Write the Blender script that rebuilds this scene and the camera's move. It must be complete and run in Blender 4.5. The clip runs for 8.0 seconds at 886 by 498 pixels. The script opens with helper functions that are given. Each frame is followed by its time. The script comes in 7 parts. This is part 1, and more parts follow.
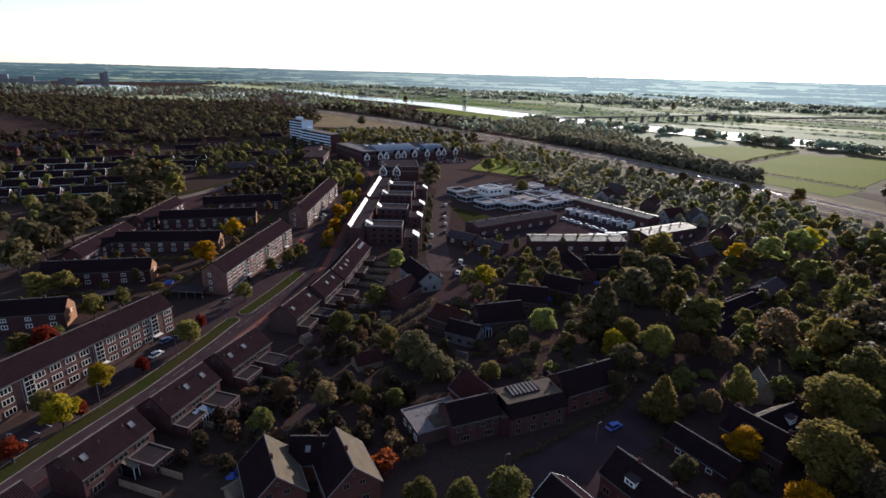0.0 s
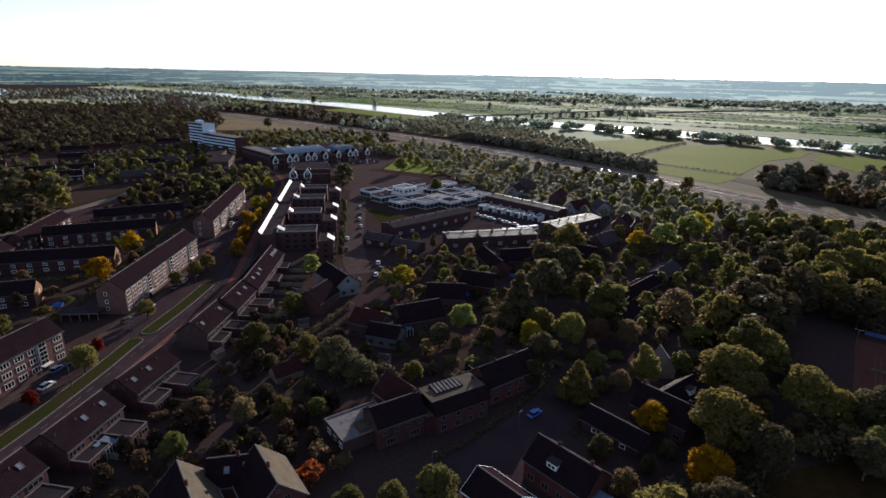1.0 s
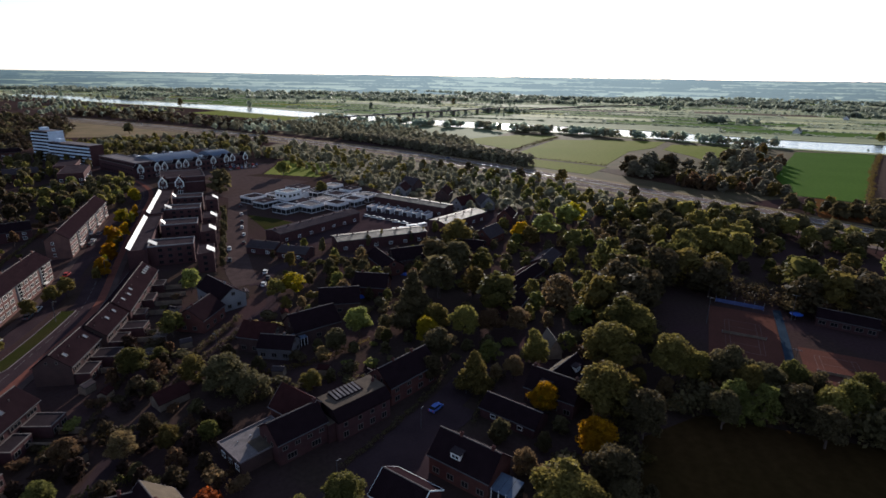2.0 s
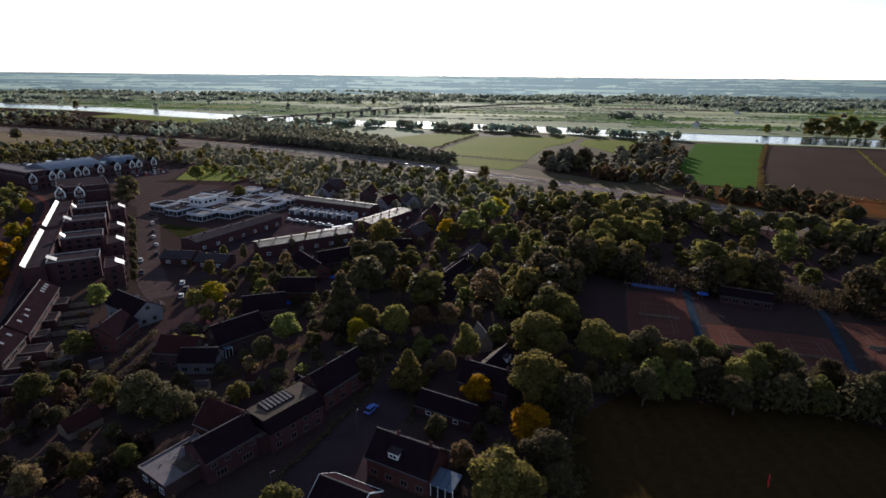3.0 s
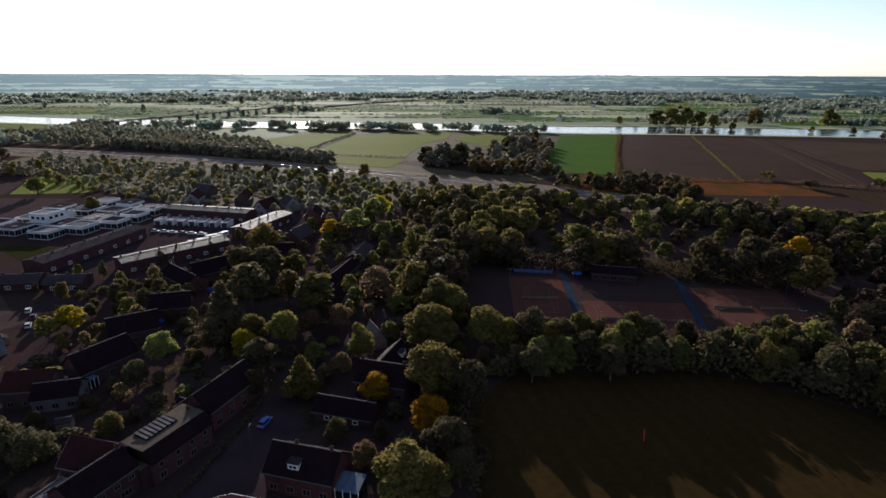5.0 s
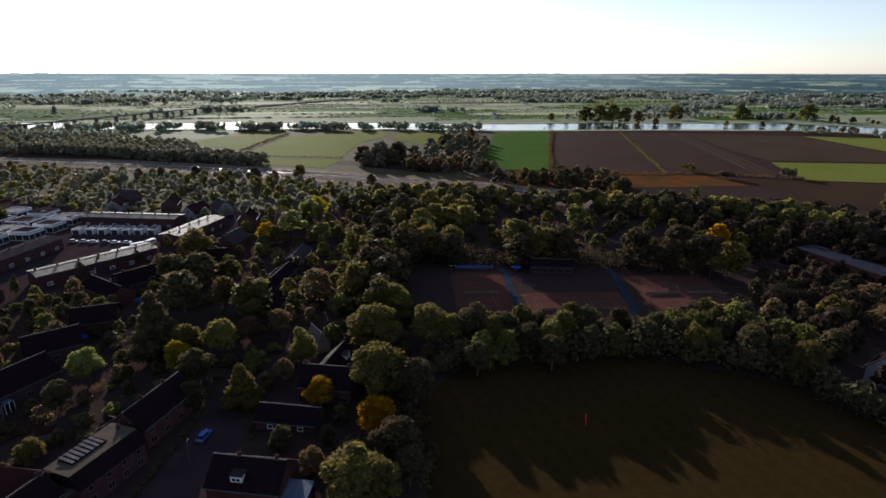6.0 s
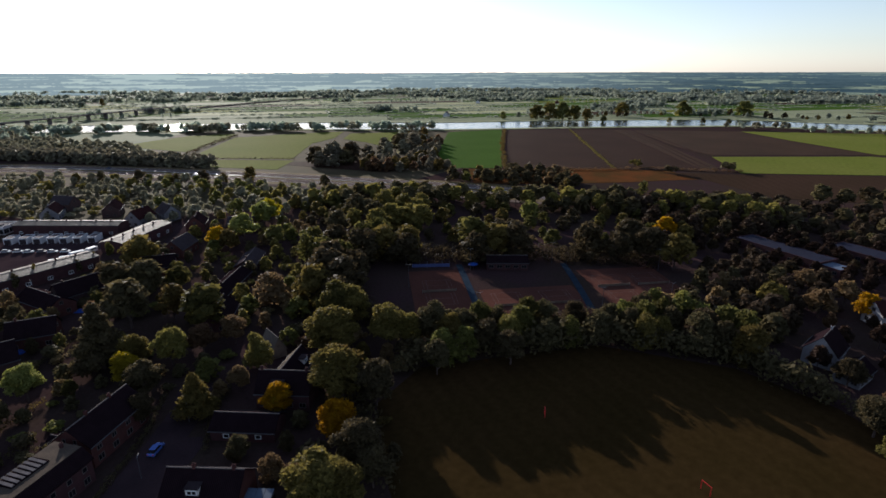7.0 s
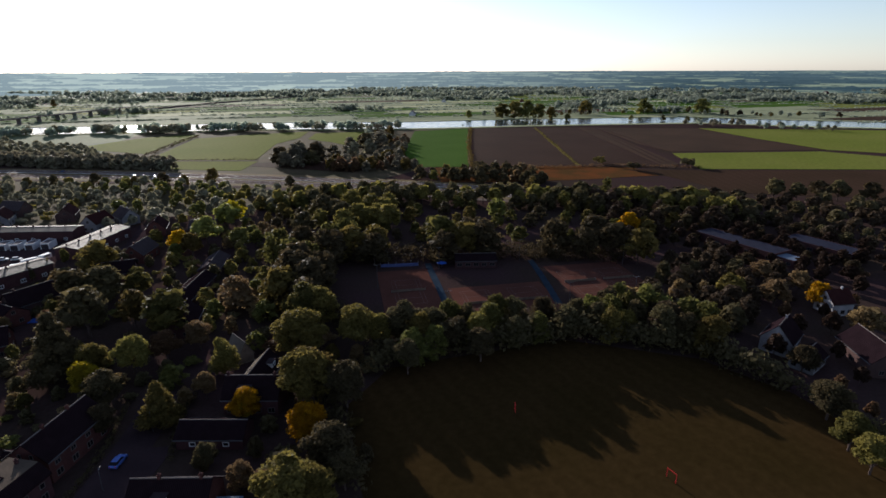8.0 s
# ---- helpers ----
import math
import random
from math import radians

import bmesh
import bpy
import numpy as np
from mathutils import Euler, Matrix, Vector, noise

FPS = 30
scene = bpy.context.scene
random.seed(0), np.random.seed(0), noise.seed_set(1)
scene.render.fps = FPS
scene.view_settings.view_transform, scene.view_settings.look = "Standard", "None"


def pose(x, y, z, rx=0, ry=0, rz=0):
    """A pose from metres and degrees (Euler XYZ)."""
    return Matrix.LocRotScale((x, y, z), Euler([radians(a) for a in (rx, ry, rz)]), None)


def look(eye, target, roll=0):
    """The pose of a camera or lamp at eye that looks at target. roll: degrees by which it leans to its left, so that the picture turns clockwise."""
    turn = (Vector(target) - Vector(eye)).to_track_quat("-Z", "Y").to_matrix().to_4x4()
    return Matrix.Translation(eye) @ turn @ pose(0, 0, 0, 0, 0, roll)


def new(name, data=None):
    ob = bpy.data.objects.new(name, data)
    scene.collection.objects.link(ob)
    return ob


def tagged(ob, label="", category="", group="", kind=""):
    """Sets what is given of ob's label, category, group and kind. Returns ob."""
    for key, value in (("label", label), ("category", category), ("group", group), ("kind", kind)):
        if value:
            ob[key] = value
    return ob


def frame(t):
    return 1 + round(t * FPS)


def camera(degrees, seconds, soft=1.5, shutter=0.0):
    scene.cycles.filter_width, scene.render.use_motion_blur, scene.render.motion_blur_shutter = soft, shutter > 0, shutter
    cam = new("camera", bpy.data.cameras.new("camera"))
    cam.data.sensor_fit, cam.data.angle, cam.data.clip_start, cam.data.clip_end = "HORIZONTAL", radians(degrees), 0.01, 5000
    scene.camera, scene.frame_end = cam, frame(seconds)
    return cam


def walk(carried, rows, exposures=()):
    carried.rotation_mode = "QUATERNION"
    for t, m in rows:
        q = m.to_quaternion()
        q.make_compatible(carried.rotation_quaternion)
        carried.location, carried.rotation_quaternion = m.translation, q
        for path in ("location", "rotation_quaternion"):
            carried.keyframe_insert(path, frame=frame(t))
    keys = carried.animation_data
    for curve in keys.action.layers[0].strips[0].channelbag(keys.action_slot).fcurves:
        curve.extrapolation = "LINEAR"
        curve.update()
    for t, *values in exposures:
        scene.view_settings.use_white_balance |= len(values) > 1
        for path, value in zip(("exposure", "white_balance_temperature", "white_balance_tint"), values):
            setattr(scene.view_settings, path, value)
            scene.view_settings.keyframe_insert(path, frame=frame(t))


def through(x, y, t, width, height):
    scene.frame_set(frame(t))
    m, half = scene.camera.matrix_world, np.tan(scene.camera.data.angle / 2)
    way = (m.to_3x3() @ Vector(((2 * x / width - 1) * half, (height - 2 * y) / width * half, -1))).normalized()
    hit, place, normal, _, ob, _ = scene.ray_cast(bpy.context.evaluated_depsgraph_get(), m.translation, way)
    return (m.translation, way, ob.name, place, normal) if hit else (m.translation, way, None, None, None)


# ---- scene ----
cam = camera(79.1, 8.0, soft=1.6)
# seconds, place in metres, heading, pitch and roll in degrees
PATH = [
    (0.0, 0.00, 0.00, 80.00, 0.00, -18.23, 1.47),
    (0.5, 0.29, 0.05, 80.18, -4.11, -18.17, 1.28),
    (1.0, 0.59, 0.08, 80.38, -9.15, -18.12, 1.11),
    (1.5, 0.71, -0.11, 80.56, -15.60, -18.01, 0.98),
    (2.0, 0.74, -0.25, 80.63, -21.28, -17.98, 0.84),
    (3.5, 0.60, -0.40, 80.32, -32.56, -17.99, 0.41),
    (4.0, 0.47, -0.35, 80.24, -35.62, -18.03, 0.32),
    (4.5, 0.28, -0.38, 80.07, -38.80, -18.04, 0.28),
    (6.0, 0.22, -0.39, 79.68, -48.80, -18.19, 0.06),
    (6.5, 0.19, -0.38, 79.57, -51.62, -18.21, -0.02),
    (7.0, 0.25, -0.47, 79.51, -53.66, -18.27, -0.09),
    (7.5, 0.26, -0.58, 79.53, -55.38, -18.32, -0.15),
    (8.0, 0.31, -0.74, 79.55, -57.15, -18.38, -0.18),
]
walk(cam, [(t, pose(x, y, z, 90 + pitch, 0, yaw) @ pose(0, 0, 0, 0, 0, roll)) for t, x, y, z, yaw, pitch, roll in PATH],
     exposures=[(0.0, 1.5, 5450, 17), (0.5, 1.35, 5450, 16), (1.0, 1.28, 5450, 16), (2.0, 1.16, 5450, 16), (3.5, 1.1, 5450, 16), (6.0, 1.0, 5450, 16), (8.0, 0.97, 5450, 16)])

# ---- light: low autumn sun ahead, clear hazy sky ----
SUN_AZ, SUN_EL = 27.5, 12.8  # degrees clockwise from +y, degrees up
sun_way = Vector((math.sin(radians(SUN_AZ)) * math.cos(radians(SUN_EL)), math.cos(radians(SUN_AZ)) * math.cos(radians(SUN_EL)), math.sin(radians(SUN_EL))))
world = bpy.data.worlds.new("sky")
scene.world = world
world.use_nodes = True
wt = world.node_tree
sky = wt.nodes.new("ShaderNodeTexSky")
sky.sky_type, sky.sun_disc = "NISHITA", False
sky.sun_elevation, sky.sun_rotation = radians(SUN_EL), radians(SUN_AZ)
sky.air_density, sky.dust_density, sky.ozone_density, sky.altitude = 1.0, 0.35, 1.1, 0
pale = wt.nodes.new("ShaderNodeHueSaturation")  # thin high haze takes some of the colour out of the sky
pale.inputs["Saturation"].default_value = 0.64
wt.links.new(sky.outputs[0], pale.inputs["Color"])
wt.links.new(pale.outputs[0], wt.nodes["Background"].inputs[0])
wt.nodes["Background"].inputs[1].default_value = 0.075
lamp = bpy.data.lights.new("sun", "SUN")
lamp.energy, lamp.angle, lamp.color = 4.1, radians(0.55), (1.0, 0.86, 0.64)
new("sun", lamp).matrix_world = look(sun_way * 900, (0, 0, 0))


# ---- materials ----
def material(name, colour, rough=0.8, colour2=None, scale=0.5, fine=8.0, bump=0.0, spec=0.08, metal=0.0, island=0.0, obj=0.0, coords="Object", sx=1.0, sy=1.0, sheen=0.0):
    """Colour with a broad and a fine variation, roughness and slight relief; island and obj vary it piece by piece."""
    m = bpy.data.materials.new(name)
    m.use_nodes = True
    n, l = m.node_tree.nodes, m.node_tree.links
    b = n["Principled BSDF"]
    b.inputs["Roughness"].default_value, b.inputs["Metallic"].default_value = rough, metal
    b.inputs["Specular IOR Level"].default_value = spec
    b.inputs["Sheen Weight"].default_value, b.inputs["Sheen Roughness"].default_value = sheen, 0.5
    b.inputs["Sheen Tint"].default_value = (*[min(1, c / max(colour) * 0.6 + 0.3) for c in colour], 1)
    tc = n.new("ShaderNodeTexCoord")
    mp = n.new("ShaderNodeMapping")
    mp.inputs["Scale"].default_value = (sx, sy, 1)
    l.new(tc.outputs[coords], mp.inputs[0])
    broad, small = n.new("ShaderNodeTexNoise"), n.new("ShaderNodeTexNoise")
    broad.inputs["Scale"].default_value, broad.inputs["Detail"].default_value = scale, 4
    small.inputs["Scale"].default_value, small.inputs["Detail"].default_value = fine, 3
    l.new(mp.outputs[0], broad.inputs["Vector"])
    l.new(mp.outputs[0], small.inputs["Vector"])
    mix = n.new("ShaderNodeMix")
    mix.data_type = "RGBA"
    c2 = colour2 or tuple(c * 0.62 for c in colour)
    mix.inputs["A"].default_value, mix.inputs["B"].default_value = (*colour, 1), (*c2, 1)
    ramp = n.new("ShaderNodeMapRange")
    ramp.inputs["From Min"].default_value, ramp.inputs["From Max"].default_value = 0.36, 0.64
    l.new(broad.outputs["Fac"], ramp.inputs["Value"])
    l.new(ramp.outputs[0], mix.inputs["Factor"])
    hsv = n.new("ShaderNodeHueSaturation")
    l.new(mix.outputs["Result"], hsv.inputs["Color"])
    val = n.new("ShaderNodeMath")
    val.operation = "MULTIPLY_ADD"
    l.new(small.outputs["Fac"], val.inputs[0])
    val.inputs[1].default_value, val.inputs[2].default_value = 0.7, 0.65
    last = val
    for amount, node, socket in ((island, "ShaderNodeNewGeometry", "Random Per Island"), (obj, "ShaderNodeObjectInfo", "Random")):
        if amount:
            src, add = n.new(node), n.new("ShaderNodeMath")
            add.operation = "MULTIPLY_ADD"
            l.new(src.outputs[socket], add.inputs[0])
            add.inputs[1].default_value = amount
            off = n.new("ShaderNodeMath")
            off.operation = "SUBTRACT"
            off.inputs[1].default_value = amount / 2
            l.new(last.outputs[0], off.inputs[0])
            l.new(off.outputs[0], add.inputs[2])
            last = add
    l.new(last.outputs[0], hsv.inputs["Value"])
    l.new(hsv.outputs[0], b.inputs["Base Color"])
    if bump:
        bp = n.new("ShaderNodeBump")
        bp.inputs["Strength"].default_value, bp.inputs["Distance"].default_value = 0.6, bump
        l.new(small.outputs["Fac"], bp.inputs["Height"])
        l.new(bp.outputs[0], b.inputs["Normal"])
    return m


def leaf_material(name, colour, colour2, through=0.5, gloss=0.02, sheen=0.0):
    """Leaves that pass part of the light on, yellower than they throw it back; each clump and each tree a little different."""
    m = bpy.data.materials.new(name)
    m.use_nodes = True
    n, l = m.node_tree.nodes, m.node_tree.links
    b = n["Principled BSDF"]
    b.inputs["Roughness"].default_value, b.inputs["Specular IOR Level"].default_value = 0.6, gloss
    b.inputs["Sheen Weight"].default_value, b.inputs["Sheen Roughness"].default_value = sheen, 0.4
    b.inputs["Sheen Tint"].default_value = (0.8, 0.85, 0.75, 1)
    geo, info = n.new("ShaderNodeNewGeometry"), n.new("ShaderNodeObjectInfo")
    mix = n.new("ShaderNodeMix")
    mix.data_type = "RGBA"
    mix.inputs["A"].default_value, mix.inputs["B"].default_value = (*colour, 1), (*colour2, 1)
    l.new(geo.outputs["Random Per Island"], mix.inputs["Factor"])
    hsv = n.new("ShaderNodeHueSaturation")
    hue, val = n.new("ShaderNodeMapRange"), n.new("ShaderNodeMapRange")
    hue.inputs["To Min"].default_value, hue.inputs["To Max"].default_value = 0.495, 0.53
    val.inputs["To Min"].default_value, val.inputs["To Max"].default_value = 0.65, 1.35
    l.new(info.outputs["Random"], hue.inputs["Value"])
    l.new(info.outputs["Random"], val.inputs["Value"])
    l.new(mix.outputs["Result"], hsv.inputs["Color"])
    l.new(hue.outputs[0], hsv.inputs["Hue"])
    l.new(val.outputs[0], hsv.inputs["Value"])
    face, passed = n.new("ShaderNodeHueSaturation"), n.new("ShaderNodeHueSaturation")
    face.inputs["Saturation"].default_value, face.inputs["Value"].default_value = 1.05, 1.05
    passed.inputs["Saturation"].default_value, passed.inputs["Value"].default_value = 1.1, 1.3
    for node in (face, passed):
        l.new(hsv.outputs[0], node.inputs["Color"])
    l.new(face.outputs[0], b.inputs["Base Color"])
    tr, mx = n.new("ShaderNodeBsdfTranslucent"), n.new("ShaderNodeMixShader")
    l.new(passed.outputs[0], tr.inputs["Color"])
    mx.inputs[0].default_value = through
    l.new(b.outputs[0], mx.inputs[1])
    l.new(tr.outputs[0], mx.inputs[2])
    l.new(mx.outputs[0], n["Material Output"].inputs[0])
    return m


def water_material():
    m = material("river_water", (0.03, 0.045, 0.05), rough=0.1, spec=0.6, fine=0.05, scale=0.004)
    n, l = m.node_tree.nodes, m.node_tree.links
    tc, a, bp = n.new("ShaderNodeTexCoord"), n.new("ShaderNodeTexNoise"), n.new("ShaderNodeBump")
    a.inputs["Scale"].default_value, a.inputs["Detail"].default_value = 0.22, 4
    l.new(tc.outputs["Object"], a.inputs["Vector"])
    bp.inputs["Strength"].default_value, bp.inputs["Distance"].default_value = 1.0, 0.35
    l.new(a.outputs["Fac"], bp.inputs["Height"])
    l.new(bp.outputs[0], n["Principled BSDF"].inputs["Normal"])
    return m


def striped(name, colour, colour2, width, angle, rough=0.85, bump=0.0, spec=0.1, faint=False):
    """Rows of a given width: plough furrows, roof tiles, mown lanes."""
    m = material(name, colour, rough=rough, colour2=colour2, scale=0.02, fine=0.6, spec=spec)
    n, l = m.node_tree.nodes, m.node_tree.links
    b = n["Principled BSDF"]
    old = b.inputs["Base Color"].links[0].from_socket
    tc, mp, wv = n.new("ShaderNodeTexCoord"), n.new("ShaderNodeMapping"), n.new("ShaderNodeTexWave")
    mp.inputs["Rotation"].default_value = (0, 0, radians(angle))
    l.new(tc.outputs["Object"], mp.inputs[0])
    l.new(mp.outputs[0], wv.inputs["Vector"])
    wv.inputs["Scale"].default_value = 0.314 / width
    wv.inputs["Distortion"].default_value, wv.inputs["Detail"].default_value, wv.inputs["Detail Scale"].default_value = 1.2, 2, 0.4
    mx = n.new("ShaderNodeMix")
    mx.data_type, mx.blend_type = "RGBA", "MULTIPLY"
    rng = n.new("ShaderNodeMapRange")
    rng.inputs["To Min"].default_value, rng.inputs["To Max"].default_value = (0.93, 1.03) if faint else (0.84, 1.06)
    l.new(wv.outputs["Fac"], rng.inputs["Value"])
    mx.inputs["Factor"].default_value = 1.0
    l.new(old, mx.inputs["A"])
    l.new(rng.outputs[0], mx.inputs["B"])
    l.new(mx.outputs["Result"], b.inputs["Base Color"])
    if bump:
        bp = n.new("ShaderNodeBump")
        bp.inputs["Distance"].default_value = bump
        l.new(wv.outputs["Fac"], bp.inputs["Height"])
        l.new(bp.outputs[0], b.inputs["Normal"])
    return m


GROUND = material("rough_grass_and_soil", (0.044, 0.02639, 0.027), 0.95, (0.04, 0.02821, 0.022), 0.03, 0.9, bump=0.1, spec=0.0)
LAWN = material("lawn", (0.0239, 0.0272, 0.00792), 0.9, (0.0324, 0.0272, 0.0112), 0.06, 2.0, bump=0.03, spec=0.0)
SPORT = striped("sports_turf", (0.0272, 0.0175, 0.00621), (0.0373, 0.0223, 0.0088), 5.0, 28, spec=0.0, faint=True)
MEADOW = material("meadow", (0.0913, 0.106, 0.0108), 0.9, (0.11, 0.115, 0.018), 0.01, 0.3, spec=0.004, sheen=0.02)
MEADOW_DARK = material("deep_green_crop", (0.042, 0.082, 0.009), 0.9, (0.05, 0.092, 0.012), 0.02, 0.4, spec=0.004)
MEADOW_DRY = material("dry_grassland", (0.175, 0.175, 0.09), 0.9, (0.13, 0.145, 0.065), 0.012, 0.25, spec=0.01, sheen=0.1)
PLOUGH = striped("ploughed_soil", (0.0354, 0.0195, 0.0137), (0.0428, 0.0237, 0.0166), 6.0, 35, rough=0.9, spec=0.01)
STUBBLE = striped("stubble", (0.0558, 0.0332, 0.0211), (0.0439, 0.0272, 0.0177), 8.0, 30, rough=0.9, spec=0.01)
BARE = striped("bare_soil", (0.0508, 0.0304, 0.0208), (0.0426, 0.0272, 0.0176), 7.0, 60, rough=0.95, spec=0.0, faint=True)
RUSSET_VERGE = material("russet_rough_verge", (0.119, 0.0446, 0.0165), 0.95, (0.07, 0.0403, 0.0158), 0.05, 1.0, spec=0.0)
VERGE = material("highway_verge_grass", (0.144, 0.0996, 0.054), 0.9, (0.096, 0.0744, 0.036), 0.03, 0.6, spec=0.01, sheen=0.02)
PLAIN = material("river_plain_grass", (0.1, 0.112, 0.06), 0.9, (0.075, 0.083, 0.045), 0.008, 0.3, spec=0.01, sheen=0.08)
ROUGH = material("rough_ground_and_weeds", (0.07, 0.052, 0.03), 0.9, (0.05, 0.044, 0.022), 0.05, 0.6, spec=0.01, sheen=0.02)
ASPHALT = material("asphalt", (0.043, 0.02866, 0.031), 0.9, (0.033, 0.0223, 0.025), 0.12, 3.0, spec=0.0)
ASPHALT_OLD = material("worn_asphalt", (0.15, 0.1171, 0.102), 0.8, (0.117, 0.09027, 0.0795), 0.05, 1.5, spec=0.0)
BRICK_ROAD = material("red_brick_paving", (0.14, 0.056, 0.042), 0.85, (0.105, 0.045, 0.036), 0.2, 5.0, spec=0.0)
PAVING = material("grey_paving", (0.07, 0.04823, 0.044), 0.85, (0.053, 0.03731, 0.035), 0.3, 6.0, spec=0.0)
KERB = material("concrete_kerb", (0.17, 0.1411, 0.142), 0.85, (0.13, 0.1074, 0.108), 0.6, 5.0, spec=0.02)
PAINT = material("road_paint", (0.75, 0.74, 0.7), 0.6)
PAINT_WORN = material("worn_road_paint", (0.13, 0.12, 0.11), 0.8, (0.075, 0.07, 0.065), 0.8, 6.0, spec=0.02)
CLAY = material("clay_court", (0.0903, 0.0396, 0.0296), 0.95, (0.0735, 0.0335, 0.0257), 0.08, 2.0, spec=0.0)
COURT_PATH = material("blue_court_path", (0.027, 0.039, 0.056), 0.9, (0.0216, 0.0312, 0.0462), 0.3, 4.0, spec=0.0)
BRICK = material("brown_brick", (0.086, 0.0364, 0.031), 0.85, (0.064, 0.02821, 0.026), 0.4, 7.0, obj=0.25, spec=0.02)
BRICK_DARK = material("dark_brick", (0.066, 0.03185, 0.032), 0.85, (0.05, 0.02548, 0.027), 0.5, 8.0, obj=0.25, spec=0.03)
BRICK_PALE = material("pale_brick", (0.074, 0.0455, 0.042), 0.85, (0.056, 0.03549, 0.034), 0.4, 7.0, obj=0.2, spec=0.02)
BRICK_MAUVE = material("mauve_brown_brick", (0.125, 0.068, 0.058), 0.85, (0.095, 0.053, 0.047), 0.4, 7.0, obj=0.1, spec=0.02)
BRICK_ORANGE = material("orange_brick", (0.1984, 0.1015, 0.052), 0.85, (0.1612, 0.084, 0.0468), 0.5, 6.0)
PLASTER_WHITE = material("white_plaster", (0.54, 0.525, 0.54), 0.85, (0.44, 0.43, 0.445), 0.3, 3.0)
PLASTER_GREY = material("grey_plaster", (0.19, 0.182, 0.19), 0.85, (0.145, 0.14, 0.148), 0.3, 3.0, spec=0.03)
PLASTER_PALE = material("weathered_pale_plaster", (0.3, 0.285, 0.3), 0.85, (0.24, 0.228, 0.24), 0.3, 3.0, spec=0.03)
PLASTER_DIM = material("dirty_grey_plaster", (0.12, 0.108, 0.112), 0.9, (0.09, 0.082, 0.086), 0.4, 3.0, spec=0.02)
PALE_ROOFING = material("pale_flat_roofing", (0.14, 0.122, 0.124), 0.85, (0.095, 0.085, 0.085), 0.5, 3.0, spec=0.02)
# tan tiles that paint sunlight on to one roof slope
TILE_SUNLIT = striped("painted_sunlit_roof_tiles", (0.085, 0.067, 0.048), (0.062, 0.05, 0.037), 0.35, 0, rough=0.85, bump=0.05, spec=0.02)
TILE = striped("dark_roof_tiles", (0.01406, 0.0084, 0.01061), (0.0185, 0.01085, 0.01248), 0.35, 0, rough=0.9, bump=0.05, spec=0.0)
RIDGE = material("pale_ridge_tiles", (0.13, 0.108, 0.1), 0.8, (0.095, 0.08, 0.075), 0.8, 6.0, spec=0.03)
TILE_GREY = striped("grey_roof_tiles", (0.056, 0.04459, 0.048), (0.04, 0.03276, 0.036), 0.35, 0, rough=0.85, bump=0.05, spec=0.0)
TILE_RED = striped("red_roof_tiles", (0.038, 0.01502, 0.0145), (0.03, 0.0132, 0.0135), 0.35, 0, rough=0.85, bump=0.05, spec=0.0)
TILE_PALE = striped("weathered_pale_roof", (0.135, 0.108, 0.085), (0.1, 0.082, 0.068), 0.4, 0, rough=0.7, bump=0.04, spec=0.1)
BITUMEN = material("grey_flat_roofing", (0.042, 0.03185, 0.035), 0.85, (0.03, 0.02275, 0.025), 0.25, 3.0, spec=0.0)
FELT = material("dark_felt_roofing", (0.03, 0.02275, 0.025), 0.9, (0.022, 0.01729, 0.019), 0.3, 3.0, spec=0.0)
ROOF_BLUE = material("dark_blue_roofing", (0.0192, 0.0204, 0.0364), 0.8, (0.0144, 0.015, 0.0273), 0.3, 2.0, spec=0.04)
GRAVEL = material("pale_gravel_roofing", (0.106, 0.0874, 0.0935), 0.85, (0.0748, 0.0619, 0.0663), 0.2, 4.0, spec=0.06)
TAN_ROOF = material("tan_flat_roofing", (0.085, 0.0646, 0.0493), 0.9, (0.0595, 0.0467, 0.0374), 0.4, 4.0, spec=0.02)
METAL_ROOF = material("bright_metal_roof", (0.34, 0.33, 0.31), 0.5, (0.27, 0.26, 0.245), 0.2, 1.0, spec=0.2)
METAL_BLUE = material("blue_grey_metal_roof", (0.096, 0.124, 0.176), 0.6, (0.076, 0.1, 0.144), 0.1, 1.0, spec=0.12)
WHITE = material("white_paint", (0.78, 0.78, 0.76), 0.5, (0.7, 0.7, 0.68), 0.6, 5.0)
CREAM = material("cream_window_paint", (0.609, 0.5655, 0.5175), 0.6, (0.522, 0.4785, 0.435), 0.6, 5.0, spec=0.03)
LIGHT_BLUE = material("pale_blue_cladding", (0.5, 0.57, 0.68), 0.5, (0.44, 0.5, 0.6), 0.3, 2.0)
PLASTIC_BLUE = material("blue_tarpaulin", (0.04, 0.085, 0.34), 0.5, (0.03, 0.07, 0.28), 0.8, 4.0)
SCREEN_BLUE = material("faded_blue_screen", (0.085, 0.1, 0.22), 0.8, (0.065, 0.08, 0.18), 0.5, 4.0, spec=0.02)
RED = material("red_paint", (0.5, 0.035, 0.03), 0.5)
ZINC = material("weathered_zinc", (0.09, 0.086, 0.088), 0.65, (0.07, 0.066, 0.07), 0.6, 5.0, spec=0.05)
GREY_METAL = material("galvanised_metal", (0.42, 0.43, 0.44), 0.4, metal=0.7)
GLASS = material("window_glass", (0.013, 0.013, 0.016), 0.12, spec=0.1, obj=0.5)
SKYGLASS = material("roof_light_glass", (0.125, 0.135, 0.15), 0.1, spec=0.9)
BARK = material("bark", (0.085, 0.05915, 0.05), 0.9, (0.06, 0.04368, 0.04), 1.5, 12.0, bump=0.03)
RUBBER = material("black_rubber", (0.02, 0.02, 0.02), 0.8)
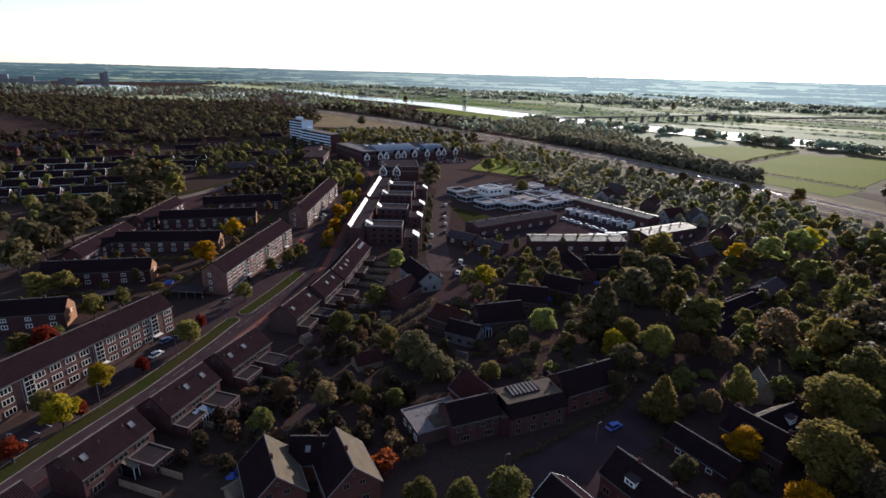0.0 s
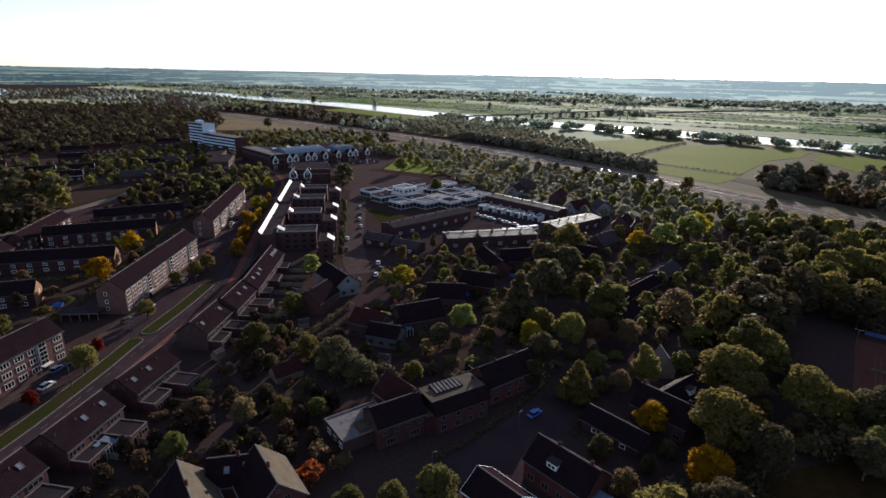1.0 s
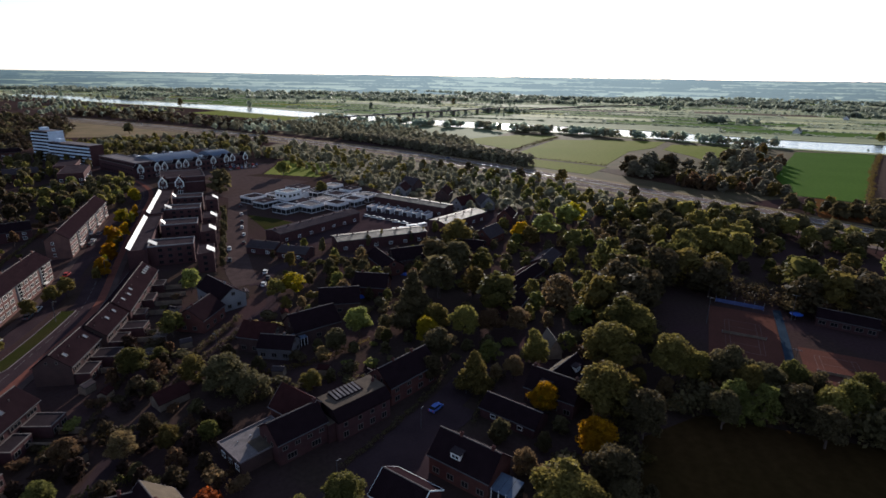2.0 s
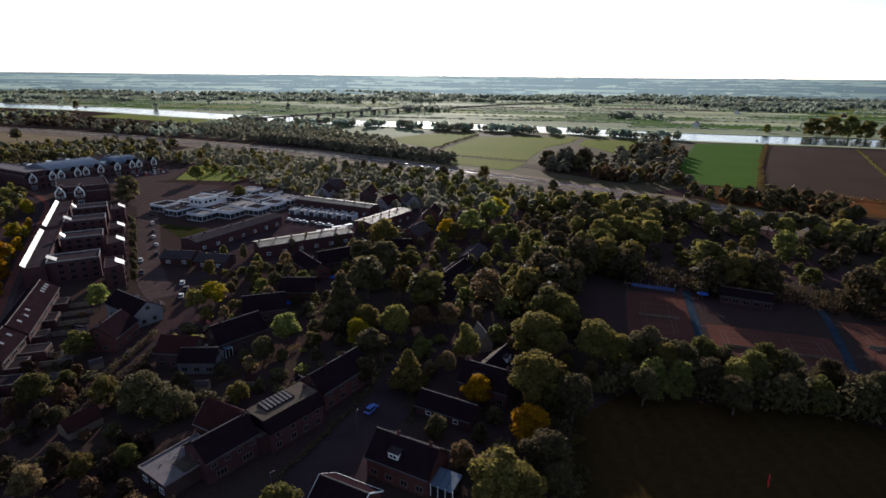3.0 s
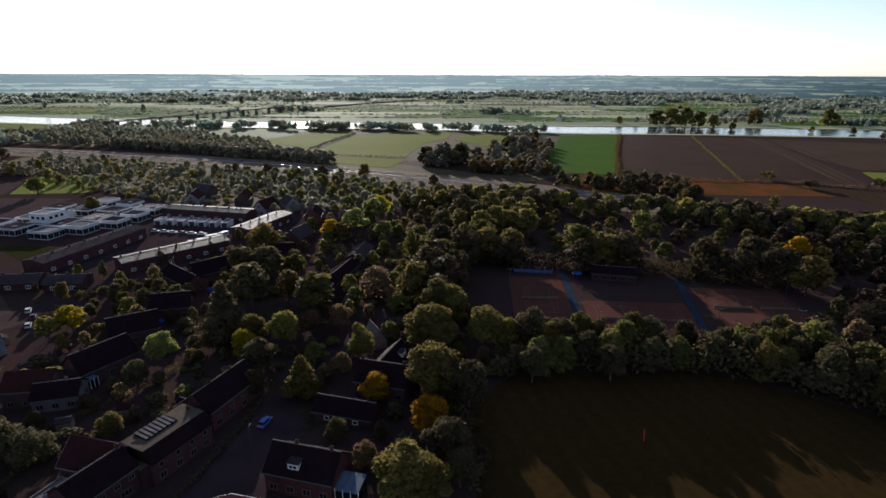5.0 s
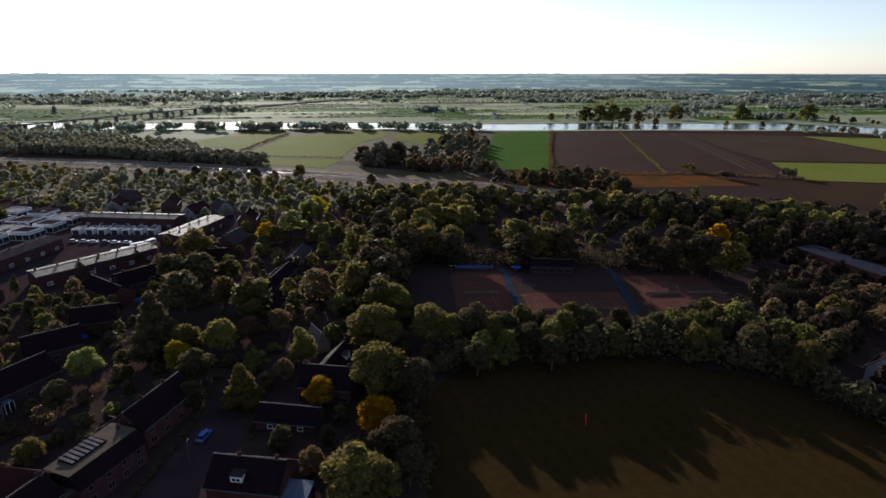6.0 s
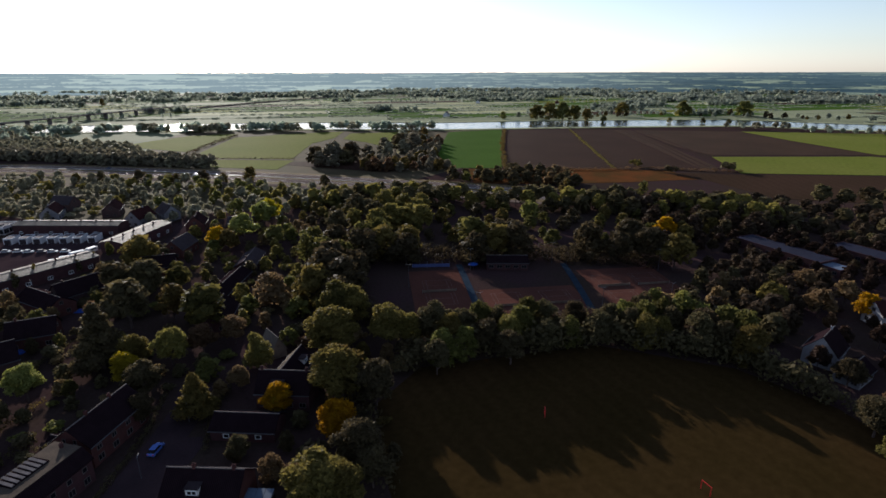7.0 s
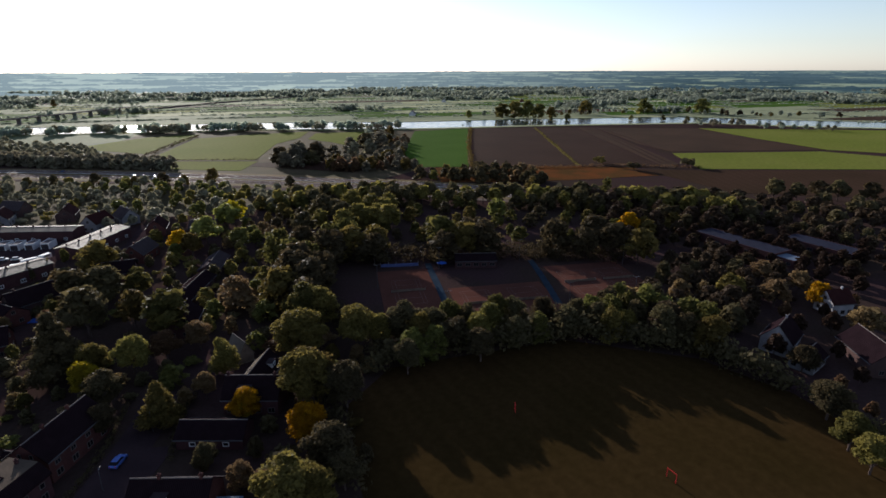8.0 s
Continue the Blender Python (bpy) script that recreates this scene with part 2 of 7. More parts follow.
WOOD = material("weathered_wood", (0.2, 0.15, 0.11), 0.85, (0.14, 0.105, 0.08), 0.7, 9.0)
WATER = water_material()
LEAF = {
    "dark": leaf_material("dark_green_leaves", (0.049, 0.037, 0.022), (0.08, 0.06, 0.034), 0.4),
    "wood": leaf_material("blackish_green_leaves", (0.03264, 0.02046, 0.0155), (0.051, 0.03301, 0.0235), 0.28),
    "green": leaf_material("green_leaves", (0.066, 0.062, 0.022), (0.122, 0.104, 0.036), 0.46),
    "olive": leaf_material("olive_leaves", (0.088, 0.068, 0.026), (0.148, 0.108, 0.038), 0.46),
    "lime": leaf_material("yellow_green_leaves", (0.105, 0.1, 0.034), (0.165, 0.145, 0.048), 0.46),
    "yellow": leaf_material("yellow_leaves", (0.2016, 0.15, 0.018), (0.2736, 0.195, 0.03)),
    "orange": leaf_material("orange_leaves", (0.21, 0.09, 0.012), (0.285, 0.135, 0.018)),
    "red": leaf_material("red_leaves", (0.11, 0.018, 0.016), (0.17, 0.03, 0.02)),
    "russet": leaf_material("russet_leaves", (0.1, 0.062, 0.038), (0.155, 0.098, 0.056), 0.48),
    # far and mid carry painted haze: leaf colours paler and greyer with distance
    "far": leaf_material("haze_paled_grey_green_leaves", (0.19, 0.21, 0.165), (0.27, 0.29, 0.225), 0.55, 0.06, 0.25),
    "mid": leaf_material("haze_paled_dull_green_leaves", (0.14, 0.124, 0.088), (0.185, 0.16, 0.112), 0.42, 0.02, 0.03),
}


# ---- building blocks ----
def mesh_of(name, verts, faces, mat, faces_mat=None):
    me = bpy.data.meshes.new(name)
    me.from_pydata([tuple(v) for v in verts], [], faces)
    for x in (mat if isinstance(mat, (list, tuple)) else [mat]):
        me.materials.append(x)
    if faces_mat:
        me.polygons.foreach_set("material_index", faces_mat)
    me.update()
    return me


def boxes(*specs):
    """Vertices and faces of boxes (x0, y0, z0, x1, y1, z1)."""
    v, f = [], []
    for x0, y0, z0, x1, y1, z1 in specs:
        b = len(v)
        v += [(x0, y0, z0), (x1, y0, z0), (x1, y1, z0), (x0, y1, z0), (x0, y0, z1), (x1, y0, z1), (x1, y1, z1), (x0, y1, z1)]
        f += [(b, b + 3, b + 2, b + 1), (b + 4, b + 5, b + 6, b + 7), (b, b + 1, b + 5, b + 4), (b + 1, b + 2, b + 6, b + 5), (b + 2, b + 3, b + 7, b + 6), (b + 3, b, b + 4, b + 7)]
    return v, f


def prism(pts, axis0, axis1):
    """A closed profile in y, z drawn out along x from axis0 to axis1."""
    n = len(pts)
    v = [(axis0, y, z) for y, z in pts] + [(axis1, y, z) for y, z in pts]
    f = [tuple(range(n))[::-1], tuple(range(n, 2 * n))] + [(i, (i + 1) % n, n + (i + 1) % n, n + i) for i in range(n)]
    return v, f


def part(name, vf, mat, parent, label="", m=None):
    """One mesh object under a thing or under a part. vf: (verts, faces) or a mesh to share."""
    me = vf if isinstance(vf, bpy.types.Mesh) else mesh_of(name, vf[0], vf[1], mat)
    ob = new(name, me)
    ob.parent = parent
    if m is not None:
        ob.matrix_basis = m
    return tagged(ob, label)


def thing(name, x, y, yaw=0.0, z=0.0, label="", category="", group="", kind=""):
    ob = new(name)
    ob.empty_display_size = 0.5
    ob.matrix_basis = pose(x, y, z, 0, 0, yaw)
    return tagged(ob, label, category, group, kind)


TAKEN = []  # footprints in the plan: (x, y, cos, sin, half length, half width)


def take(x, y, yaw, length, width, margin=1.0):
    TAKEN.append((x, y, math.cos(radians(yaw)), math.sin(radians(yaw)), length / 2 + margin, width / 2 + margin))


def is_free(x, y, r=1.0):
    for cx, cy, c, s, a, b in TAKEN:
        dx, dy = x - cx, y - cy
        if abs(dx * c + dy * s) < a + r and abs(-dx * s + dy * c) < b + r:
            return False
    return True


def slab(name, pts, z, mat, label, category="ground", deep=0.25, kind="structure", bank=False):
    """A flat piece of ground with an edge."""
    n = len(pts)
    v = [(x, y, z - deep) for x, y in pts] + [(x, y, z) for x, y in pts]
    f = [tuple(range(n, 2 * n))] + [(i, (i + 1) % n, n + (i + 1) % n, n + i) for i in range(n)]
    ob = new(name, mesh_of(name, v, f, mat))
    return tagged(ob, label, category, "", kind)


def smooth_line(pts, step=6.0):
    """A rounded line through the points of a plan, with points about step metres apart."""
    out = []
    P = [Vector(p) for p in pts]
    P = [P[0] * 2 - P[1]] + P + [P[-1] * 2 - P[-2]]
    for i in range(1, len(P) - 2):
        a, b, c, d = P[i - 1:i + 3]
        k = max(1, int((c - b).length / step))
        for j in range(k):
            t = j / k
            out.append(0.5 * (2 * b + (c - a) * t + (2 * a - 5 * b + 4 * c - d) * t * t + (3 * b - a - 3 * c + d) * t ** 3))
    return out + [P[-2]]


def ribbon(name, pts, width, z, mat, label, category="road", shift=0.0, deep=0.2, step=6.0, reserve=True, kind="structure"):
    """A strip of even width along a line, with edges that go down into the ground."""
    line = smooth_line(pts, step)
    v, f = [], []
    for i, p in enumerate(line):
        d = (line[min(i + 1, len(line) - 1)] - line[max(i - 1, 0)]).normalized()
        s = Vector((-d.y, d.x))
        a, b = p + s * (shift + width / 2), p + s * (shift - width / 2)
        v += [(a.x, a.y, z - deep), (a.x, a.y, z), (b.x, b.y, z), (b.x, b.y, z - deep)]
        if i:
            k = 4 * i
            f += [(k - 4 + j, k + j, k + j + 1, k - 3 + j) for j in range(3)]
            if reserve:
                q = line[i - 1]
                mid = (p + q) / 2 + s * shift
                TAKEN.append((mid.x, mid.y, d.x, d.y, (p - q).length / 2 + 0.5, width / 2 + 0.3))
    ob = new(name, mesh_of(name, v, f, mat))
    return tagged(ob, label, category, "", kind)


def dashes(name, pts, z, mat, label, shift, long, gap, width=0.15):
    """Painted dashes along a line, one mesh."""
    line = smooth_line(pts, long)
    v, f, run = [], [], 0.0
    for p, q in zip(line, line[1:]):
        run += (q - p).length
        if run % (long + gap) > long:
            continue
        d = (q - p).normalized()
        s = Vector((-d.y, d.x))
        b = len(v)
        v += [(*(p + s * (shift + width / 2)), z), (*(p + s * (shift - width / 2)), z), (*(q + s * (shift - width / 2)), z), (*(q + s * (shift + width / 2)), z)]
        f.append((b, b + 1, b + 2, b + 3))
    return tagged(new(name, mesh_of(name, v, f, mat)), label, "road marking", "", "structure")


# ---- windows, shared by size ----
def lattice(xs, zs, y0, y1):
    """One connected frame: bars between each pair of lines in x and in z, openings between the bars."""
    nx, nz = len(xs), len(zs)
    v = [(x, y, z) for y in (y0, y1) for z in zs for x in xs]
    f = []

    def solid(i, k):
        return 0 <= i < nx - 1 and 0 <= k < nz - 1 and (i % 2 == 0 or k % 2 == 0)

    def at(i, k, s):
        return s * nx * nz + k * nx + i

    for k in range(nz - 1):
        for i in range(nx - 1):
            if not solid(i, k):
                continue
            f.append((at(i, k, 1), at(i, k + 1, 1), at(i + 1, k + 1, 1), at(i + 1, k, 1)))
            for di, dk, p, q in ((-1, 0, (i, k), (i, k + 1)), (1, 0, (i + 1, k), (i + 1, k + 1)), (0, -1, (i, k), (i + 1, k)), (0, 1, (i, k + 1), (i + 1, k + 1))):
                if not solid(i + di, k + dk):
                    f.append((at(*p, 0), at(*q, 0), at(*q, 1), at(*p, 1)))
    return v, f


_frames = {}


def window(parent, w, h, m, cols=2, rows=1, frame_mat=None, sill=True):
    """A window set 8 cm proud of the wall at pose m (x along the wall, y out of it), with a pane of its own."""
    frame_mat = frame_mat or WHITE
    key = (w, h, cols, rows, frame_mat.name)
    if key not in _frames:
        t = 0.12 if w > 1.2 else 0.1
        xs, zs = [-w / 2, -w / 2 + t], [0, t]
        for c in range(1, cols):
            xs += [-w / 2 + w * c / cols - t / 2, -w / 2 + w * c / cols + t / 2]
        for r in range(1, rows):
            zs += [h * r / rows - t / 2, h * r / rows + t / 2]
        xs += [w / 2 - t, w / 2]
        zs += [h - t, h]
        _frames[key] = (mesh_of("window", *lattice(xs, zs, -0.1, 0.1), frame_mat), mesh_of("pane", *boxes((-w / 2 + t / 2, -0.08, t / 2, w / 2 - t / 2, 0.03, h - t / 2)), GLASS))
    fr, pane = _frames[key]
    ob = part("window", fr, None, parent, m=m)
    part("pane", pane, None, ob)
    return ob


def wall_pose(side, along, out, z):
    """Pose on a wall of a building in its own axes. side: 'S' (-y), 'N' (+y), 'E' (+x), 'W' (-x)."""
    if side == "S":
        return pose(along, -out, z, 0, 0, 180)
    if side == "N":
        return pose(along, out, z, 0, 0, 0)
    if side == "E":
        return pose(out, along, z, 0, 0, -90)
    return pose(-out, along, z, 0, 0, 90)


def chimney(parent, x, y, z, h=0.9, s=0.55, mat=None, pot=True):
    v, f = boxes((-s / 2, -s / 2, -0.8, s / 2, s / 2, h), (-s / 2 - 0.07, -s / 2 - 0.07, h, s / 2 + 0.07, s / 2 + 0.07, h + 0.12))
    ob = part("chimney", (v, f), mat or BRICK_DARK, parent, m=pose(x, y, z))
    if pot:
        part("chimney_pot", boxes((-0.22, -0.1, h + 0.12, -0.02, 0.1, h + 0.36), (0.05, -0.1, h + 0.12, 0.25, 0.1, h + 0.32)), BRICK_DARK, ob)
    return ob


def pitched(name, a, b, width, eave, ridge, wall=None, roof=None, label="", category="house", group="", windows=(), gables=(), chimneys=(), roof_lights=(),
            dormers=(), doors=(), over=0.35, trim=None, gutter=True, hip=0.0, roof2=None, frames=None):
    """A gabled building with its ridge from a to b. windows: (side, storey base, height, width, count, columns); gables: (end, along, base, width, height);
    roof_lights: (side, along, up 0..1); dormers: (side, along, width)."""
    wall, roof = wall or BRICK, roof or TILE
    a, b = Vector(a), Vector(b)
    mid, d = (a + b) / 2, b - a
    L, yaw = d.length, math.degrees(math.atan2(d.y, d.x))
    ob = thing(name, mid.x, mid.y, yaw, 0, label, category, group)
    take(mid.x, mid.y, yaw, L, width)
    w, rise = width / 2, ridge - eave
    slope = math.atan2(rise, w)
    # walls, one closed body with its gables
    t = 0.05
    if hip:
        v = [(-L / 2, -w, -0.3), (L / 2, -w, -0.3), (L / 2, w, -0.3), (-L / 2, w, -0.3), (-L / 2, -w, eave), (L / 2, -w, eave), (L / 2, w, eave), (-L / 2, w, eave)]
        part("wall", boxes((-L / 2, -w, -0.3, L / 2, w, eave)), wall, ob)
    else:
        part("wall", prism([(-w, -0.3), (w, -0.3), (w, eave - t), (0, ridge - t), (-w, eave - t)], -L / 2, L / 2), wall, ob)
    th = 0.22
    ox, dz = over, over * math.tan(slope)
    for s, nm in ((-1, "roof_slope"), (1, "roof_slope")):
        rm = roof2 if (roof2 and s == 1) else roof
        hl = L / 2 + over
        ri = L / 2 - hip if hip else hl
        v = [(-hl, s * (w + ox), eave - dz), (hl, s * (w + ox), eave - dz), (ri, 0, ridge), (-ri, 0, ridge)]
        v += [(x, y, z + th) for x, y, z in v]
        f = [(0, 1, 2, 3), (4, 5, 6, 7), (0, 1, 5, 4), (1, 2, 6, 5), (2, 3, 7, 6), (3, 0, 4, 7)]
        part(nm, (v, f), rm, ob)
    if hip:
        for s in (-1, 1):
            hl = s * (L / 2 + over)
            v = [(hl, -w - ox, eave - dz), (hl, w + ox, eave - dz), (s * (L / 2 - hip), 0, ridge)]
            v += [(x, y, z + th) for x, y, z in v]
            part("hip_slope", (v, [(0, 1, 2), (3, 4, 5), (0, 1, 4, 3), (1, 2, 5, 4), (2, 0, 3, 5)]), roof, ob)
    rl = (L / 2 - hip) if hip else L / 2 + over
    part("ridge_tiles", prism([(-0.16, ridge + th - 0.1), (0.16, ridge + th - 0.1), (0.09, ridge + th + 0.07), (-0.09, ridge + th + 0.07)], -rl, rl), RIDGE if roof is not TILE_RED else TILE_RED, ob)
    if gutter:
        for s in (-1, 1):
            y = s * (w + ox)
            part("gutter", boxes((-L / 2 - over, y - 0.09 + s * 0.09, eave - dz - 0.06, L / 2 + over, y + 0.09 + s * 0.09, eave - dz + 0.13)), trim or ZINC, ob)
    if trim and not hip:
        for e in (-1, 1):
            x = e * (L / 2 + over + 0.03)
            for s in (-1, 1):
                v = [(x - 0.04, s * (w + ox), eave - dz - 0.08), (x + 0.04, s * (w + ox), eave - dz - 0.08), (x + 0.04, 0, ridge - 0.08), (x - 0.04, 0, ridge - 0.08)]
                v += [(p, q, r + th + 0.1) for p, q, r in v]
                part("verge_board", (v, [(0, 1, 2, 3), (4, 5, 6, 7), (0, 1, 5, 4), (1, 2, 6, 5), (2, 3, 7, 6), (3, 0, 4, 7)]), trim, ob)
    for x in chimneys:
        chimney(ob, x * L, 0, ridge, mat=wall, pot=mid.length < 200)
    for side, base, h, ww, count, cols in windows:
        span = L if side in "SN" else width
        for i in range(count):
            along = (i + 0.5) / count * span - span / 2
            window(ob, ww, h, wall_pose(side, along, w if side in "SN" else L / 2, base), cols, 1, frames)
    for end, along, base, ww, h in gables:
        window(ob, ww, h, wall_pose(end, along, L / 2, base), 2 if ww > 1 else 1, 1, frames)
    for side, along in doors:
        dr = part("door", boxes((-0.5, -0.05, 0, 0.5, 0.06, 2.1)), WOOD, ob, m=wall_pose(side, along, w if side in "SN" else L / 2, 0))
        part("door_glass", boxes((-0.3, 0.06, 1.2, 0.3, 0.09, 1.9)), GLASS, dr)
    for side, along, up in roof_lights:
        s = -1 if side == "S" else 1
        y = s * w * (1 - up)
        z = eave + rise * up + th
        m = pose(along, y, z) @ pose(0, 0, 0, -s * math.degrees(slope) if s > 0 else math.degrees(slope), 0, 0)
        rl_ = part("roof_light", boxes((-0.55, -0.7, -0.05, -0.45, 0.7, 0.14), (0.45, -0.7, -0.05, 0.55, 0.7, 0.14), (-0.45, -0.7, -0.05, 0.45, -0.6, 0.14), (-0.45, 0.6, -0.05, 0.45, 0.7, 0.14)), PALE_ROOFING, ob, m=m)
        part("pane", boxes((-0.45, -0.6, -0.03, 0.45, 0.6, 0.08)), SKYGLASS, rl_)
    for side, along, ww in dormers:
        s = -1 if side == "S" else 1
        y0, y1 = s * w * 0.82, s * w * 0.15
        zb = eave + rise * 0.15
        zt = min(zb + 1.75, ridge - 0.25)
        lo, hi = min(y0, y1), max(y0, y1)
        dm = part("dormer", boxes((along - ww / 2, lo, zb, along + ww / 2, hi, zt)), CREAM, ob)
        part("dormer_roof", boxes((along - ww / 2 - 0.2, lo - 0.2, zt, along + ww / 2 + 0.2, hi + 0.2, zt + 0.16)), BITUMEN, dm)
        window(ob, ww - 0.5, 1.0, pose(along, y0, zb + 0.45, 0, 0, 180 if s < 0 else 0), max(1, int(ww)))
    return ob


def flat_block(ob, x0, y0, x1, y1, h, wall=None, roof=None, parapet=0.35, z0=-0.3, name="wall", rim=None):
    """A flat-roofed volume in the axes of its thing: walls, a roof sheet inside, and a parapet of four rails."""
    wl = part(name, boxes((x0, y0, z0, x1, y1, h)), wall or BRICK, ob)
    part("flat_roof", boxes((x0 + 0.2, y0 + 0.2, h - 0.1, x1 - 0.2, y1 - 0.2, h + 0.05)), roof or BITUMEN, ob)
    t = 0.22
    part("parapet", boxes((x0 - 0.05, y0 - 0.05, h, x1 + 0.05, y0 + t, h + parapet), (x0 - 0.05, y1 - t, h, x1 + 0.05, y1 + 0.05, h + parapet),
                          (x0 - 0.05, y0 + t, h, x0 + t, y1 - t, h + parapet), (x1 - t, y0 + t, h, x1 + 0.05, y1 - t, h + parapet)), rim or wall or BRICK, ob)
    return wl


def flat_house(name, x, y, yaw, length, width, h, wall=None, roof=None, label="", category="shed", group="", rim=None, windows=(), frames=None):
    ob = thing(name, x, y, yaw, 0, label, category, group)
    take(x, y, yaw, length, width, 0.5)
    flat_block(ob, -length / 2, -width / 2, length / 2, width / 2, h, wall, roof, rim=rim, parapet=0.2)
    for side, base, hh, ww, count in windows:
        span = length if side in "SN" else width
        for i in range(count):
            window(ob, ww, hh, wall_pose(side, (i + 0.5) / count * span - span / 2, width / 2 if side in "SN" else length / 2, base), max(1, int(ww + 0.3)), 1, frames)
    return ob


# ---- trees ----
def leaf_cloud(rng, lobes, count, size, three=False, ruffle=0.3):
    """Small lozenge leaves (or pointed ones of three corners) spread over rounded lobes (x, y, z, radius, squash)."""
    lobes = np.array(lobes)
    pick = rng.choice(len(lobes), count, p=lobes[:, 3] ** 2 / (lobes[:, 3] ** 2).sum())
    n = rng.normal(size=(count, 3))
    n /= np.linalg.norm(n, axis=1, keepdims=True)
    n[:, 2] = np.where(n[:, 2] < -0.55, -n[:, 2], n[:, 2])
    r = lobes[pick, 3] * (1.14 - 0.5 * rng.random(count))
    c = lobes[pick, :3] + n * r[:, None] * np.stack([np.ones(count), np.ones(count), lobes[pick, 4]], 1)
    m = n + rng.normal(size=(count, 3)) * ruffle
    m /= np.linalg.norm(m, axis=1, keepdims=True)
    u = np.cross(m, rng.normal(size=(count, 3)))
    u /= np.linalg.norm(u, axis=1, keepdims=True)
    w = np.cross(m, u)
    s = size * (0.6 + 0.8 * rng.random(count))[:, None]
    if three:
        return np.stack([c + u * s * 1.25, c + w * s * 0.9 - u * s * 0.6, c - w * s * 0.9 - u * s * 0.6], 1).reshape(-1, 3)
    return np.stack([c + u * s, c + w * s * 0.7, c - u * s, c - w * s * 0.7], 1).reshape(-1, 3)


def quads_mesh(name, v, mat, k=4):
    """One mesh of loose leaves with k corners each."""
    n = len(v) // k
    me = bpy.data.meshes.new(name)
    me.vertices.add(k * n)
    me.vertices.foreach_set("co", np.asarray(v, np.float32).ravel())
    me.loops.add(k * n)
    me.loops.foreach_set("vertex_index", np.arange(k * n, dtype=np.int32))
    me.polygons.add(n)
    me.polygons.foreach_set("loop_start", np.arange(0, k * n, k, dtype=np.int32))
    me.update(calc_edges=True)
    me.materials.append(mat)
    return me


def limb(v, f, p, q, r0, r1, sides=6):
    p, q = Vector(p), Vector(q)
    d = (q - p).normalized()
    a = d.orthogonal().normalized()
    b = d.cross(a)
    k = len(v)
    for c, r in ((p, r0), (q, r1)):
        v += [tuple(c + a * r * math.cos(6.2832 * i / sides) + b * r * math.sin(6.2832 * i / sides)) for i in range(sides)]
    f += [(k + i, k + (i + 1) % sides, k + sides + (i + 1) % sides, k + sides + i) for i in range(sides)]


def crown_lobes(rng, style):
    """Lobes of a crown one metre high (from the ground) and about 0.8 m wide."""
    out = []
    if style == "round":
        for i in range(30):
            a, h = rng.random() * 6.283, (i + rng.random()) / 30
            z = 0.32 + 0.56 * h
            rr = 0.28 * math.sin(math.pi * min(0.96, 0.24 + 0.68 * h)) * math.sqrt(0.35 + 0.65 * rng.random())
            out.append((math.cos(a) * rr, math.sin(a) * rr, z, 0.07 + 0.055 * rng.random(), 0.85))
        out.append((0, 0, 0.6, 0.24, 1.15))
    elif style == "low":
        for i in range(32):
            a, h = rng.random() * 6.283, (i + rng.random()) / 32
            rr = 0.3 * math.sin(math.pi * min(0.95, 0.3 + 0.62 * h)) * math.sqrt(0.4 + 0.6 * rng.random())
            out.append((math.cos(a) * rr, math.sin(a) * rr, 0.1 + 0.76 * h, 0.08 + 0.055 * rng.random(), 0.9))
        out.append((0, 0, 0.5, 0.25, 1.45))
    elif style == "tall":
        for i in range(12):
            a, h = rng.random() * 6.283, (i + rng.random()) / 12
            out.append((math.cos(a) * 0.15, math.sin(a) * 0.15, 0.25 + 0.62 * h, 0.13 * (1.15 - 0.55 * h) + 0.03 * rng.random(), 1.2))
        out.append((0, 0, 0.58, 0.17, 1.9))
    elif style == "poplar":
        for i in range(9):
            a, h = rng.random() * 6.283, (i + 0.5) / 9
            out.append((math.cos(a) * 0.05, math.sin(a) * 0.05, 0.15 + 0.75 * h, 0.1 * (1.1 - 0.6 * abs(h - 0.4)), 1.5))
    elif style == "conifer":
        for i in range(24):
            h = (i + 0.3) / 24
            a = i * 2.4
            rr = 0.2 * (1 - h)
            out.append((math.cos(a) * rr, math.sin(a) * rr, 0.1 + 0.83 * h, 0.05 + 0.11 * (1 - h), 0.7))
    else:  # bush
        for i in range(9):
            a = rng.random() * 6.283
            rr = 0.4 * math.sqrt(rng.random())
            out.append((math.cos(a) * rr, math.sin(a) * rr, 0.35 + 0.3 * rng.random(), 0.22 + 0.12 * rng.random(), 0.9))
    return out


TREES = {}
CROWN_POINTS = {}


